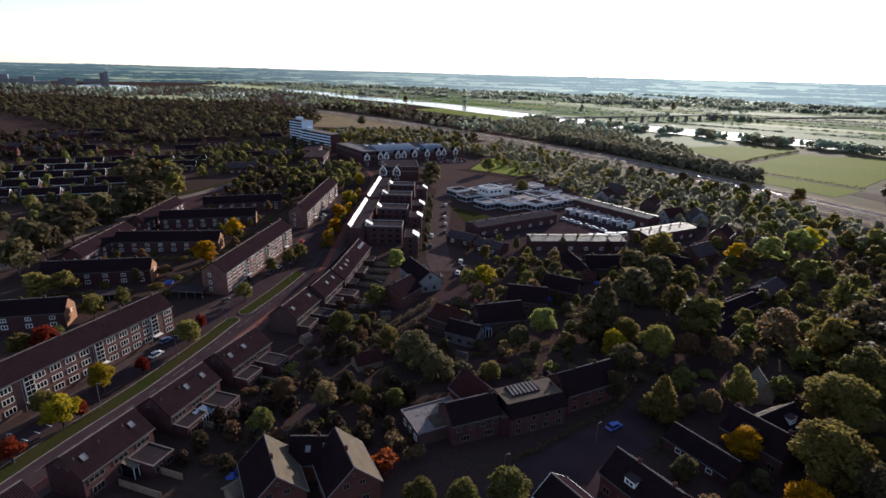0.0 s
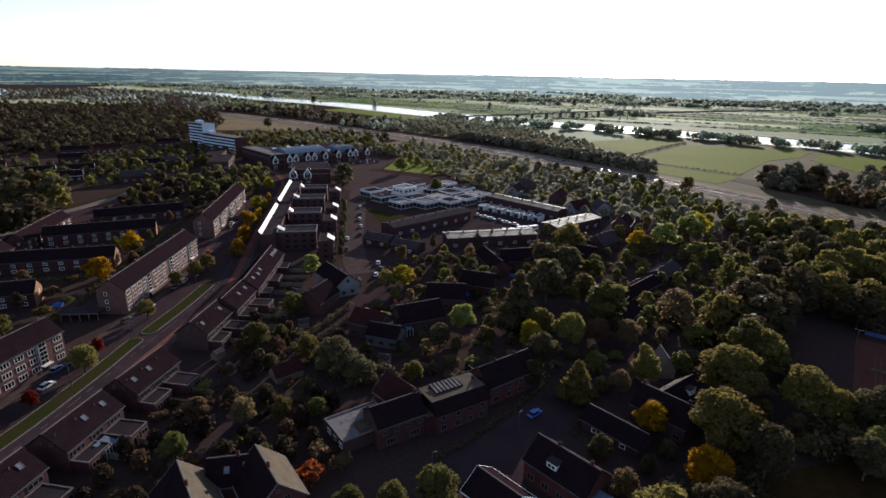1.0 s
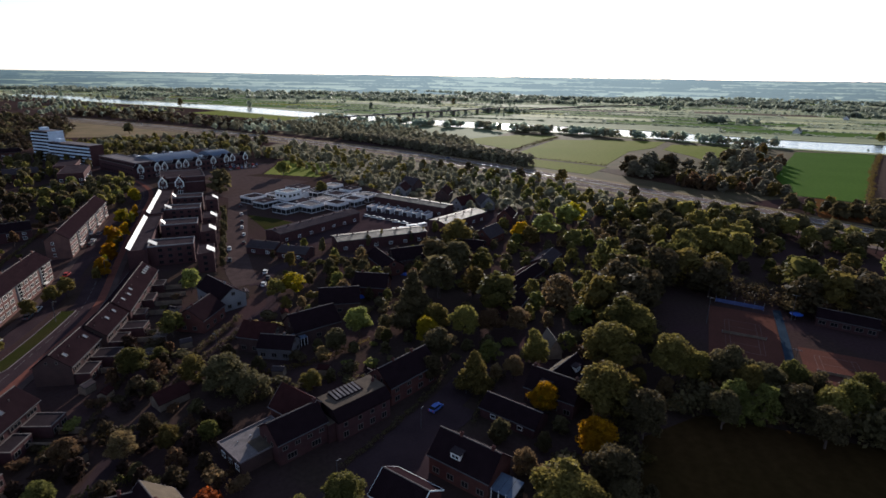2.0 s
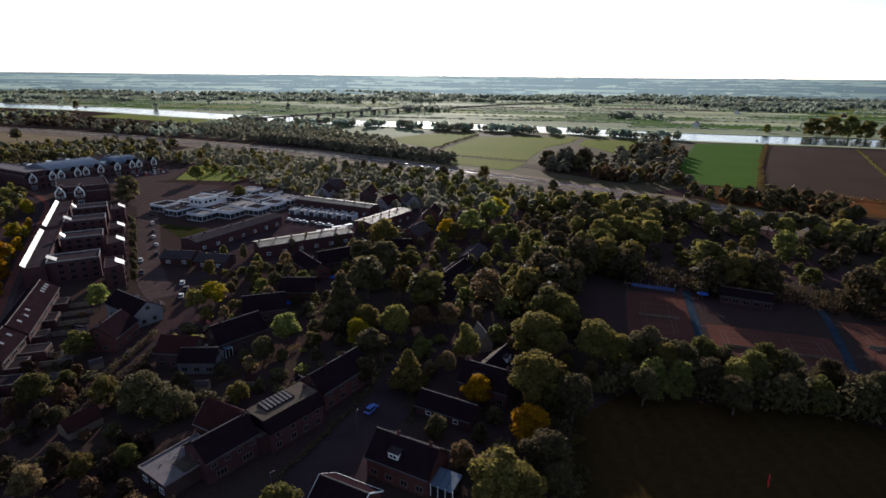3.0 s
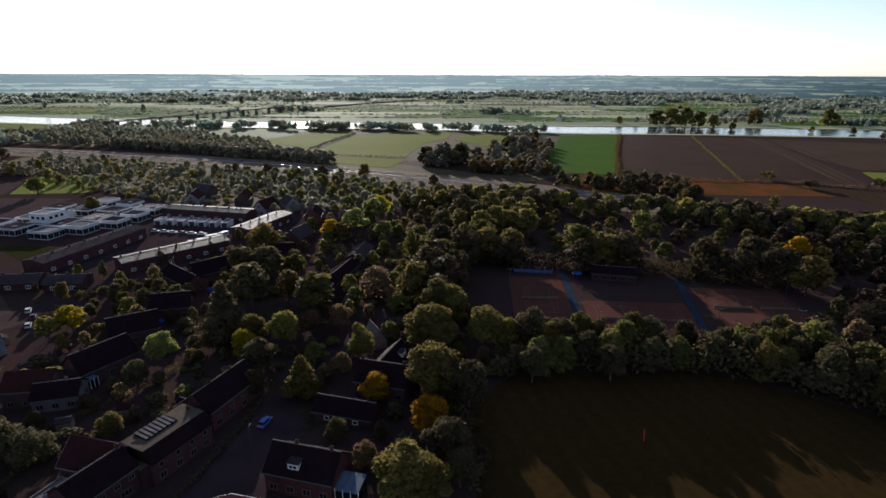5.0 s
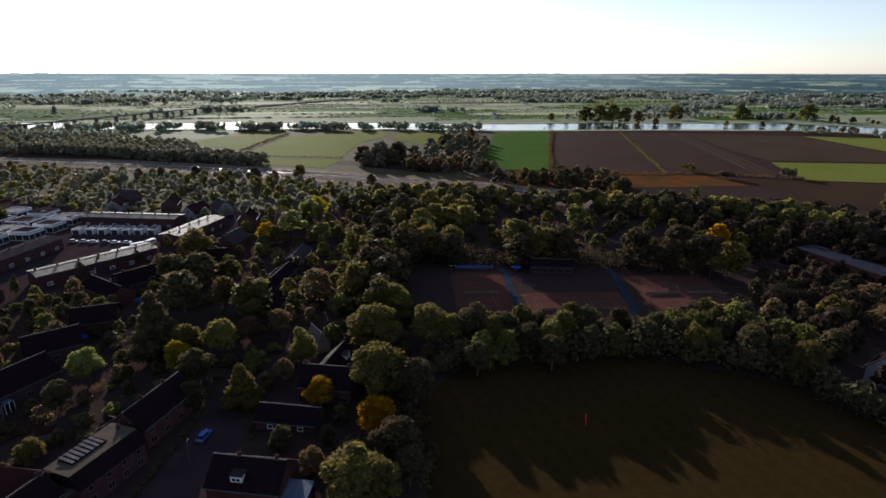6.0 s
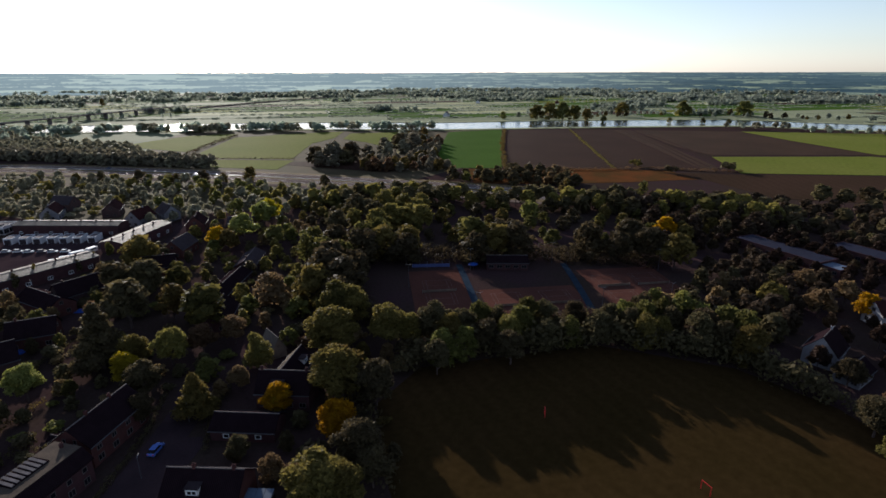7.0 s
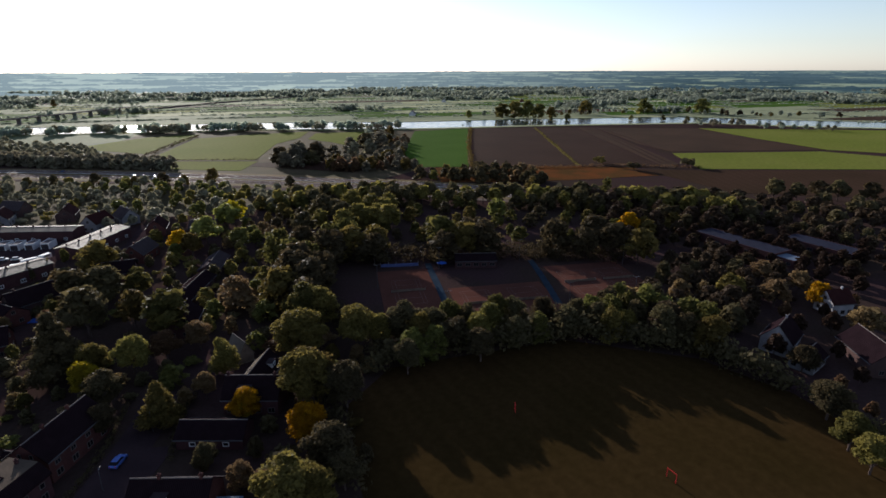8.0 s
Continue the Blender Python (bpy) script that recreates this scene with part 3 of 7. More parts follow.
def tree_meshes(style, fine, variant):
    """Trunk with limbs, and crown, of a tree one metre high; made once for each style, fineness and variant."""
    key = (style, fine, variant)
    if key not in TREES:
        rng = np.random.default_rng(1000 + 97 * variant + 13 * len(style) + (7 if fine else 0))
        lobes = crown_lobes(rng, style)
        count, size = {3: (1300, 0.036), 2: (4900, 0.019), 1: (430, 0.063), 0: (140, 0.135)}[fine]
        if style == "bush":
            count, size = count // 2, size * 1.7
        if style == "poplar":
            count, size = count // 2, size * 0.85
        CROWN_POINTS[key] = leaf_cloud(rng, lobes, count, size, fine == 2, 0.8 if fine == 2 else 0.4)
        if fine and style != "poplar":  # denser inner foliage
            inner = np.array(lobes)
            inner[:, 3] *= 0.68
            CROWN_POINTS[key] = np.concatenate([CROWN_POINTS[key], leaf_cloud(rng, inner, 700 if fine == 2 else 60, 0.048 if fine == 2 else 0.12, fine == 2)])
        crown = quads_mesh("crown", CROWN_POINTS[key], LEAF["green"], 3 if fine == 2 else 4)
        v, f = [], []
        top = 0.75 if style in ("conifer", "poplar") else 0.5
        if style == "bush":
            top = 0.3
        limb(v, f, (0, 0, -0.02), (0.004, 0.0, top * 0.5), 0.021, 0.016)
        limb(v, f, (0.004, 0.0, top * 0.5), (0.0, 0.008, top), 0.016, 0.007)
        for x, y, z, r, q in lobes[:7]:
            limb(v, f, (0.002, 0, max(0.06, min(top * 0.95, z - 0.2))), (x * 0.85, y * 0.85, z), 0.009, 0.003, 5)
        TREES[key] = (mesh_of("trunk", v, f, BARK), crown)
    return TREES[key]


TREE_LABEL = {"wood": "broad tree with blackish green leaves", "dark": "broad tree with dense dark green leaves", "green": "leafy tree with a rounded green crown", "olive": "tree with olive green autumn leaves",
              "lime": "tree with bright yellow-green leaves", "yellow": "tree with yellow autumn leaves", "orange": "tree with orange autumn leaves",
              "red": "small tree with bright red autumn leaves", "russet": "tree with russet brown autumn leaves", "mid": "broad tree with dull green leaves", "far": "broad tree with grey-green leaves"}
_tree_count = [0]


def tree(x, y, h, colour="green", wide=1.0, style="round", group="", fine=None, place=""):
    """A tree of height h standing at x, y; wide scales its crown against its height."""
    _tree_count[0] += 1
    k = _tree_count[0]
    dist = math.hypot(x, y)
    if fine is None:
        fine = 2 if dist < 165 and h > 5 else 3 if dist < 265 and style != "bush" else 1 if dist < 420 else 0
    trunk, crown = tree_meshes(style, fine, k % (4 if style == "round" else 3))
    kind = {"bush": "bush", "conifer": "conifer_tree", "poplar": "columnar_tree"}.get(style, "tree")
    label = TREE_LABEL[colour]
    if style == "bush":
        label = "garden bush with " + label.split("with ")[1].replace("a rounded green crown", "dense green leaves")
    elif style == "conifer":
        label = "conical evergreen with " + label.split("with ")[1]
    elif style == "poplar":
        label = "narrow upright tree with " + label.split("with ")[1]
    ob = new(kind)
    ob.empty_display_size = 0.2
    tagged(ob, label + (" " + place if place and len((label + place).split()) < 11 else ""), "bush" if style == "bush" else "tree", group)
    s = h * wide
    ob.matrix_basis = pose(x, y, 0, 0, 0, (k * 137.5) % 360) @ Matrix.Diagonal((s, s, h, 1))
    part("trunk", trunk, None, ob)
    c = part("crown", crown, None, ob)
    c.material_slots[0].link = "OBJECT"
    c.material_slots[0].material = LEAF[colour]
    return ob


def in_poly(x, y, poly):
    c = False
    for (x0, y0), (x1, y1) in zip(poly, poly[1:] + poly[:1]):
        if (y0 > y) != (y1 > y) and x < (x1 - x0) * (y - y0) / (y1 - y0) + x0:
            c = not c
    return c


PLANTED = []


def scatter(poly, spacing, rng, clear=1.0, tries=12):
    """Places in a polygon of the plan, no nearer to each other than about spacing, off buildings and roads."""
    xs, ys = [p[0] for p in poly], [p[1] for p in poly]
    area = (max(xs) - min(xs)) * (max(ys) - min(ys))
    out = []
    cell = {}
    for _ in range(int(area / spacing ** 2 * tries / 2)):
        x, y = rng.uniform(min(xs), max(xs)), rng.uniform(min(ys), max(ys))
        if not in_poly(x, y, poly):
            continue
        k = (int(x // spacing), int(y // spacing))
        near = [q for i in (-1, 0, 1) for j in (-1, 0, 1) for q in cell.get((k[0] + i, k[1] + j), ())]
        if any((x - a) ** 2 + (y - b) ** 2 < spacing ** 2 for a, b in near):
            continue
        if not is_free(x, y, clear) or any((x - a) ** 2 + (y - b) ** 2 < (r * 0.7 + spacing * 0.3) ** 2 for a, b, r in PLANTED):
            continue
        cell.setdefault(k, []).append((x, y))
        out.append((x, y))
    return out


SINGLES = [160]  # how many more trees stand as things of their own


def grove(poly, spacing, lo, hi, colours, seed, style="round", wide=(0.75, 1.05), group="", place="", clear=1.0, fine=1, single=False, low=0.0):
    """Trees of mixed size and colour in a polygon of the plan: those of the near groves one by one, the rest as one mesh."""
    rng = random.Random(seed)
    vs, idx = [], []
    for n, (x, y) in enumerate(scatter(poly, spacing, rng, clear)):
        st = style if isinstance(style, str) else rng.choice(style)
        h = rng.uniform(lo, hi) * (0.5 if st == "bush" else 1)
        col, wd = rng.choice(colours), rng.uniform(*wide) * (1.3 if st == "bush" else 1)
        if single and SINGLES[0] > 0:
            SINGLES[0] -= 1
            tree(x, y, h, col, wd, st, group, None, place)
            continue
        q = 0 if math.hypot(x, y) > 330 else 3 if fine > 1 else fine
        tree_meshes(st, q, n % 3)
        v = CROWN_POINTS[(st, q, n % 3)] * (h * wd, h * wd, h) - (0, 0, low * h)
        a = rng.random() * 6.283
        c, s = math.cos(a), math.sin(a)
        v = np.stack([v[:, 0] * c - v[:, 1] * s + x, v[:, 0] * s + v[:, 1] * c + y, v[:, 2]], 1)
        tv, tf = [], []
        limb(tv, tf, (x, y, -0.1), (x, y, h * 0.5), 0.022 * h, 0.012 * h, 4)
        stem = np.array([tv[i] for face in tf for i in face])
        vs += [v, stem]
        idx += [np.full(len(v) // 4, colours.index(col), np.int32), np.full(len(stem) // 4, len(colours), np.int32)]
    if vs:
        me = quads_mesh("grove", np.concatenate(vs), LEAF[colours[0]])
        for c in colours[1:]:
            me.materials.append(LEAF[c])
        me.materials.append(BARK)
        me.polygons.foreach_set("material_index", np.concatenate(idx))
        tagged(new("grove", me), "autumn trees and shrubs " + (place or "close together"), "trees", "", "stuff")


def woodland(name, poly, spacing, lo, hi, colours, seed, label, leaves=120, wide=0.95, clear=0.5, leaf=None, clumps=0.0, keep=-0.12):
    """Far woods as one mesh of many leafy crowns with stems, one material slot for each colour."""
    rng, nr = random.Random(seed), np.random.default_rng(seed)
    places = scatter(poly, spacing, rng, clear, 8)
    if clumps:
        places = [p for p in places if noise.noise(Vector((p[0] / clumps, p[1] / clumps, seed))) > keep]
    protos = []
    for k in range(5):
        protos.append(leaf_cloud(nr, crown_lobes(nr, "round"), leaves, leaf or 0.115))
    vs, idx = [], []
    for x, y in places:
        h = rng.uniform(lo, hi)
        a = rng.random() * 6.283
        v = protos[rng.randrange(5)] * (h * wide, h * wide, h * 0.95)
        c, s = math.cos(a), math.sin(a)
        vs.append(np.stack([v[:, 0] * c - v[:, 1] * s + x, v[:, 0] * s + v[:, 1] * c + y, v[:, 2] - 0.12 * h], 1))
        idx.append(np.full(leaves, rng.randrange(len(colours)), np.int32))
    if not vs:
        return None
    me = quads_mesh(name, np.concatenate(vs), LEAF[colours[0]])
    for c in colours[1:]:
        me.materials.append(LEAF[c])
    me.polygons.foreach_set("material_index", np.concatenate(idx))
    return tagged(new(name, me), label, "woodland", "", "stuff")


def hedge_line(name, pts, width, height, colour, seed, label, step=1.6, leaves=60):
    """A hedge or thin row of scrub along a line of the plan, one leafy mesh."""
    nr = np.random.default_rng(seed)
    vs = []
    for p in smooth_line(pts, step):
        h = height * (0.75 + 0.5 * nr.random())
        lobes = [(nr.normal() * width * 0.2, nr.normal() * width * 0.2, h * (0.3 + 0.35 * nr.random()), max(width, h * 0.7) * (0.35 + 0.2 * nr.random()), min(1.6, h / max(width, 0.1))) for _ in range(2)]
        vs.append(leaf_cloud(nr, lobes, leaves, 0.115 * max(width, h) ** 0.75) * (1, 1, 1) + (p.x, p.y, 0))
    v = np.concatenate(vs)
    v[:, 2] = np.maximum(v[:, 2], -0.05)
    return tagged(new(name, quads_mesh(name, v, LEAF[colour])), label, "hedge", "", "stuff")


# ---- vehicles and poles ----
def car_mesh_parts():
    """Profiles of a hatchback 4.2 m long: body with rounded bonnet and tail, and the glazed cabin."""
    body = [(-2.05, 0.3), (2.05, 0.3), (2.1, 0.55), (2.0, 0.75), (1.2, 0.92), (-1.85, 0.97), (-2.1, 0.8), (-2.12, 0.5)]
    cabin = [(-1.9, 0.95), (1.05, 0.9), (0.45, 1.4), (-1.3, 1.46)]
    return body, cabin


CAR_PAINT = {}


def car(x, y, yaw, colour=(0.7, 0.72, 0.75), label="silver hatchback car parked at the kerb", group="parked cars", z=0.06):
    key = tuple(colour)
    if key not in CAR_PAINT:
        CAR_PAINT[key] = material("car_paint", colour, 0.6, spec=0.08, fine=3.0)
    paint = CAR_PAINT[key]
    ob = thing("car", x, y, yaw, z, label, "car", group)
    take(x, y, yaw, 4.4, 1.9, 0.4)
    body, cabin = car_mesh_parts()

    def drawn(pts, w0, w1):
        n = len(pts)
        v = [(px, -(w1 if pz > 1.2 else w0), pz) for px, pz in pts] + [(px, (w1 if pz > 1.2 else w0), pz) for px, pz in pts]
        return v, [tuple(range(n)), tuple(range(n, 2 * n))[::-1]] + [(i, n + i, n + (i + 1) % n, (i + 1) % n) for i in range(n)]

    part("body", drawn(body, 0.86, 0.86), paint, ob)
    part("glazed_cabin", drawn(cabin, 0.8, 0.66), GLASS, ob, "dark tinted glass")
    part("roof_panel", boxes((-1.32, -0.64, 1.45, 0.42, 0.64, 1.5)), paint, ob)
    part("windscreen_pillar", boxes((0.35, -0.7, 1.38, 0.5, 0.7, 1.43)), paint, ob)
    for sx in (-1.3, 1.3):
        for sy in (-0.8, 0.8):
            v = [(sx + 0.32 * math.cos(i * 0.5236), sy + q, 0.26 + 0.32 * math.sin(i * 0.5236)) for q in (-0.1, 0.1) for i in range(12)]
            part("wheel", (v, [tuple(range(12)), tuple(range(12, 24))[::-1]] + [(i, (i + 1) % 12, 12 + (i + 1) % 12, 12 + i) for i in range(12)]), RUBBER, ob)
    for sy in (-0.62, 0.62):
        part("headlight", boxes((1.98, sy - 0.18, 0.58, 2.11, sy + 0.18, 0.72)), WHITE, ob)
        part("tail_light", boxes((-2.14, sy - 0.14, 0.62, -2.05, sy + 0.14, 0.85)), RED, ob)
    return ob


def trailer(x, y, yaw, length=6.0, h=2.6, label="white caravan standing in a yard", category="caravan"):
    ob = thing("caravan", x, y, yaw, 0.05, label, category, "caravans in the yard")
    take(x, y, yaw, length, 2.4, 0.2)
    part("body", prism([(-1.15, 0.5), (1.15, 0.5), (1.2, 1.4), (1.1, h), (-1.1, h), (-1.2, 1.4)], -length / 2, length / 2), WHITE, ob)
    part("roof_rail", boxes((-length / 2 + 0.2, -0.9, h, length / 2 - 0.2, 0.9, h + 0.08)), WHITE, ob)
    part("window", boxes((-length * 0.3, -1.24, 1.4, length * 0.3, -1.16, 2.0)), GLASS, ob)
    for s in (-1, 1):
        part("wheel", boxes((-0.35, s * 1.0 - 0.1, 0, 0.35, s * 1.0 + 0.1, 0.6)), RUBBER, ob)
    return ob


def pole(name, x, y, h, label, category="lamp", arm=1.2, yaw=0.0, group="", heads=1):
    ob = thing(name, x, y, yaw, 0, label, category, group)
    v, f = [], []
    limb(v, f, (0, 0, -0.2), (0, 0, h), 0.1, 0.06, 8)
    part("post", (v, f), ZINC, ob)
    for k in range(heads):
        s = 1 if k == 0 else -1
        v, f = [], []
        limb(v, f, (0, 0, h - 0.1), (s * arm, 0, h + 0.1), 0.05, 0.04, 6)
        a = part("arm", (v, f), GREY_METAL, ob)
        part("lamp_head", boxes((s * arm - 0.26, -0.12, h + 0.02, s * arm + 0.26, 0.12, h + 0.14)), ZINC, a)
    return ob


# ---- ground, water, roads ----
def ground_sheet():
    bm = bmesh.new()
    bmesh.ops.create_grid(bm, x_segments=60, y_segments=60, size=5200)
    me = bpy.data.meshes.new("ground")
    bm.to_mesh(me)
    bm.free()
    me.materials.append(GROUND)
    return tagged(new("ground", me), "level ground of rough grass and soil", "ground", "", "structure")


ground_sheet()


def distance_material(name, low, high, bright):
    """Glowing far country, haze painted in: patches between two colours, paler towards the low sun and towards the
    horizon.
    """
    m = bpy.data.materials.new(name)
    m.use_nodes = True
    n, l = m.node_tree.nodes, m.node_tree.links
    n.remove(n["Principled BSDF"])
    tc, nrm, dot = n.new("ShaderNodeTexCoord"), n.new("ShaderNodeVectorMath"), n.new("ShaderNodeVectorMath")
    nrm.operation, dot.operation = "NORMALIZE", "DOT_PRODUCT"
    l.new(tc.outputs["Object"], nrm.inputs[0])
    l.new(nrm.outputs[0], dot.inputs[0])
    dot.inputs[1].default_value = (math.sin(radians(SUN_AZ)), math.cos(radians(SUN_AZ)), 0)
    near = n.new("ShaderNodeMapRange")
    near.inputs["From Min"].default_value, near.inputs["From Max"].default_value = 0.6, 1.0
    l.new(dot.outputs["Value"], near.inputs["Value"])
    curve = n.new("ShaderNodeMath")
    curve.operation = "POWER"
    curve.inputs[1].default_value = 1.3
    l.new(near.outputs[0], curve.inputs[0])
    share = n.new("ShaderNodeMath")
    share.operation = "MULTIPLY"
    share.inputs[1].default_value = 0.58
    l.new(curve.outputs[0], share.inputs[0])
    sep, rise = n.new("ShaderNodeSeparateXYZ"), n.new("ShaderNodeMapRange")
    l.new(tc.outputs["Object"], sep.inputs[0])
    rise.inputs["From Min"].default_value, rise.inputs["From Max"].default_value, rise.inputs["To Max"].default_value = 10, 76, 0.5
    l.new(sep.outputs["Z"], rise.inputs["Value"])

    def patches(size, flat, lo, hi):
        mp, ns, out = n.new("ShaderNodeMapping"), n.new("ShaderNodeTexNoise"), n.new("ShaderNodeMapRange")
        mp.inputs["Scale"].default_value = (size, size, flat)
        l.new(tc.outputs["Object"], mp.inputs[0])
        l.new(mp.outputs[0], ns.inputs["Vector"])
        ns.inputs["Scale"].default_value, ns.inputs["Detail"].default_value, ns.inputs["Roughness"].default_value = 1.0, 5, 0.62
        out.inputs["From Min"].default_value, out.inputs["From Max"].default_value = lo, hi
        l.new(ns.outputs["Fac"], out.inputs["Value"])
        return out

    def mixed(fac, a, b):
        x = n.new("ShaderNodeMix")
        x.data_type = "RGBA"
        l.new(fac.outputs[0], x.inputs["Factor"])
        for s, c in (("A", a), ("B", b)):
            if isinstance(c, tuple):
                x.inputs[s].default_value = (*c, 1)
            else:
                l.new(c.outputs["Result"], x.inputs[s])
        return x

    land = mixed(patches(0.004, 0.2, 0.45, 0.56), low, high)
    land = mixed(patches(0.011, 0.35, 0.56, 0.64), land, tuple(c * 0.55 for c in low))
    # haze painted into the emission: bluer with height, paler towards the sun
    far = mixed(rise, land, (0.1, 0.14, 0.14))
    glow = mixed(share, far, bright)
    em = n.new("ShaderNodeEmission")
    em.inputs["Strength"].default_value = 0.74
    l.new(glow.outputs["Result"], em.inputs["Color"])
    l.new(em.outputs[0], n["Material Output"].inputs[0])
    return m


def rise_start(a):
    """How far off the hazy rise begins in the direction a: nearer beyond the river plain, further up the river."""
    t = min(1.0, max(0.0, (a + 0.25) / 0.4))
    return 3050 - 650 * t * t * (3 - 2 * t)


def distance():
    """A glowing backdrop, raised like a low slope of far country, that closes the land at the horizon."""
    rings = [(0.0, -2.0), (0.25, 17), (0.5, 33), (0.8, 59), (1.0, 74)]
    v, f, k = [], [], 240
    for j, (u, z) in enumerate(rings):
        for i in range(k):
            a = 2 * math.pi * i / k - math.pi
            r = rise_start(a) * (1 - u) + 4650 * u
            zz = z + (2.0 * noise.noise(Vector((math.cos(a) * 14, math.sin(a) * 14, j * 3.1))) if j else 0)
            v.append((math.sin(a) * r, math.cos(a) * r, zz))
        if j:
            f += [((j - 1) * k + i, (j - 1) * k + (i + 1) % k, j * k + (i + 1) % k, j * k + i) for i in range(k)]
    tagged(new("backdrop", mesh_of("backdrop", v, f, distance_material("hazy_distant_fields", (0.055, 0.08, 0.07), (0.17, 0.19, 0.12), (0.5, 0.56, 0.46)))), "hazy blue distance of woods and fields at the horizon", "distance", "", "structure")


def distant_woods():
    """Lines of far woods on the rise, low and uneven, one behind the other, haze in their glowing colour."""
    heights = [(0.0, -2.0), (0.25, 17), (0.5, 33), (0.8, 59), (1.0, 74)]
    v, f = [], []
    for j in range(30):
        u = 0.01 + 0.9 * (j / 29) ** 1.15
        base = np.interp(u, [p for p, _ in heights], [q for _, q in heights])
        last = None
        for i in range(900):
            a = -0.95 + 3.0 * i / 900
            r = rise_start(a) * (1 - u) + 4650 * u
            n = noise.noise(Vector((a * 9, j * 7.3, 0.5))) + 0.4 * noise.noise(Vector((a * 40, j * 3.1, 4.0)))
            h = min(11.0, max(0.0, n - 0.02) * 60) * (0.75 + 0.5 * noise.noise(Vector((a * 420, j * 1.7, 9.0))))
            if h < 1.2:
                last = None
                continue
            k = len(v)
            v += [(math.sin(a) * r, math.cos(a) * r, base - 3), (math.sin(a) * (r + 14), math.cos(a) * (r + 14), base + h), (math.sin(a) * (r + 40), math.cos(a) * (r + 40), base - 1)]
            if last is not None:
                f += [(last, k, k + 1, last + 1), (last + 1, k + 1, k + 2, last + 2)]
            last = k
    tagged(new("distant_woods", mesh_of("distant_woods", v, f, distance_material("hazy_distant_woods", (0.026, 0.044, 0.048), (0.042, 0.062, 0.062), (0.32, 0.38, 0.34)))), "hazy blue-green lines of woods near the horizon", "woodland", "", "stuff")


distance()
distant_woods()

RIVER = [(-1900, 4300), (-1300, 3200), (-865, 2410), (-590, 2120), (-410, 1910), (-278, 1716), (-45, 1448), (138, 1160), (250, 1020), (337, 908), (431, 812), (558, 680),
         (682, 505), (805, 382), (930, 240), (1003, 139), (1022, 0), (1053, -114), (1080, -250), (1100, -500)]
ribbon("river", RIVER, 112, 0.12, WATER, "wide calm river shining in the low sun", "river", deep=1.0, step=30)
ribbon("river_bank", RIVER, 14, 0.7, MEADOW_DRY, "grassy near bank of the river", "bank", shift=-62, deep=1.2, step=30)
ribbon("river_bank", RIVER, 14, 0.7, MEADOW_DRY, "grassy far bank of the river", "bank", shift=62, deep=1.2, step=30)
slab("pond", [(-1366, 2040), (-1437, 2260), (-1238, 2190), (-1050, 1950), (-985, 1826), (-990, 1670), (-1119, 1719)], 0.14, WATER, "still side arm of the river", "water")
slab("pond", [(-770, 1660), (-780, 1780), (-675, 1897), (-560, 1680), (-600, 1560), (-698, 1490)], 0.16, WATER, "still side arm of the river", "water")
slab("pond", [(-640, 2980), (-480, 2960), (-460, 2700), (-600, 2680)], 0.14, WATER, "small lake beyond the river", "water")

def plain():
    """Open river plain beyond the river, up to the far rise."""
    line = sorted((math.atan2(x, y), math.hypot(x, y)) for x, y in RIVER)
    az, rad = [a for a, _ in line], [r for _, r in line]
    ring = [-0.4 + 2.3 * i / 40 for i in range(41)]
    pts = [(math.sin(a) * (np.interp(a, az, rad) + 60), math.cos(a) * (np.interp(a, az, rad) + 60)) for a in ring if np.interp(a, az, rad) < 2900]
    pts += [(math.sin(a) * 3100, math.cos(a) * 3100) for a in reversed(ring) if np.interp(a, az, rad) < 2900]
    slab("river_plain", pts, 0.06, PLAIN, "open grassy river plain", "plain")


plain()
slab("river_plain", [(-60, 1000), (60, 830), (180, 720), (262, 560), (300, 640), (420, 760), (330, 850), (160, 1050)], 0.08, PLAIN, "rough grass between highway and river", "plain")

slab("rough_ground", [(262, 262), (384, 262), (620, 425), (690, 395), (650, 470), (560, 590), (300, 860), (180, 1000), (100, 950), (180, 620), (250, 440)], 0.02, ROUGH, "rough weedy ground between highway and river", "ground")

# highway with its two carriageways
HIGHWAY = [(-330, 1190), (-150, 985), (-40, 850), (57, 717), (152, 579), (208, 477), (241, 402), (274, 323), (305, 240), (332, 150)]
slab("rough_ground", [(-215, 800), (-120, 790), (-30, 800), (-70, 900), (-150, 1020), (-250, 1040)], 0.05, VERGE, "dry grassland beside the far stretch of highway", "ground")
ribbon("highway_verge", HIGHWAY, 46, 0.1, VERGE, "dry grass verge of the highway", "verge", step=15)
ribbon("carriageway", HIGHWAY, 10.5, 0.25, ASPHALT_OLD, "worn grey highway carriageway", shift=9.5, step=15)
ribbon("carriageway", HIGHWAY, 10.5, 0.25, ASPHALT_OLD, "worn grey highway carriageway", shift=-9.5, step=15)
ribbon("slip_road", HIGHWAY, 6, 0.25, ASPHALT_OLD, "grey road running beside the highway", shift=-27, step=15)
for sh in (9.5, -9.5):
    dashes("lane_marking", HIGHWAY, 0.27, PAINT, "white painted highway lane line", sh, 4, 6, 0.3)
    dashes("edge_line", HIGHWAY, 0.27, PAINT, "white painted highway edge line", sh + 5, 8, 0, 0.25)
    dashes("edge_line", HIGHWAY, 0.27, PAINT, "white painted highway edge line", sh - 5, 8, 0, 0.25)
ribbon("guard_rail", HIGHWAY, 0.3, 0.95, GREY_METAL, "galvanised guard rail between the carriageways", "guard rail", deep=0.35, step=15, reserve=False)

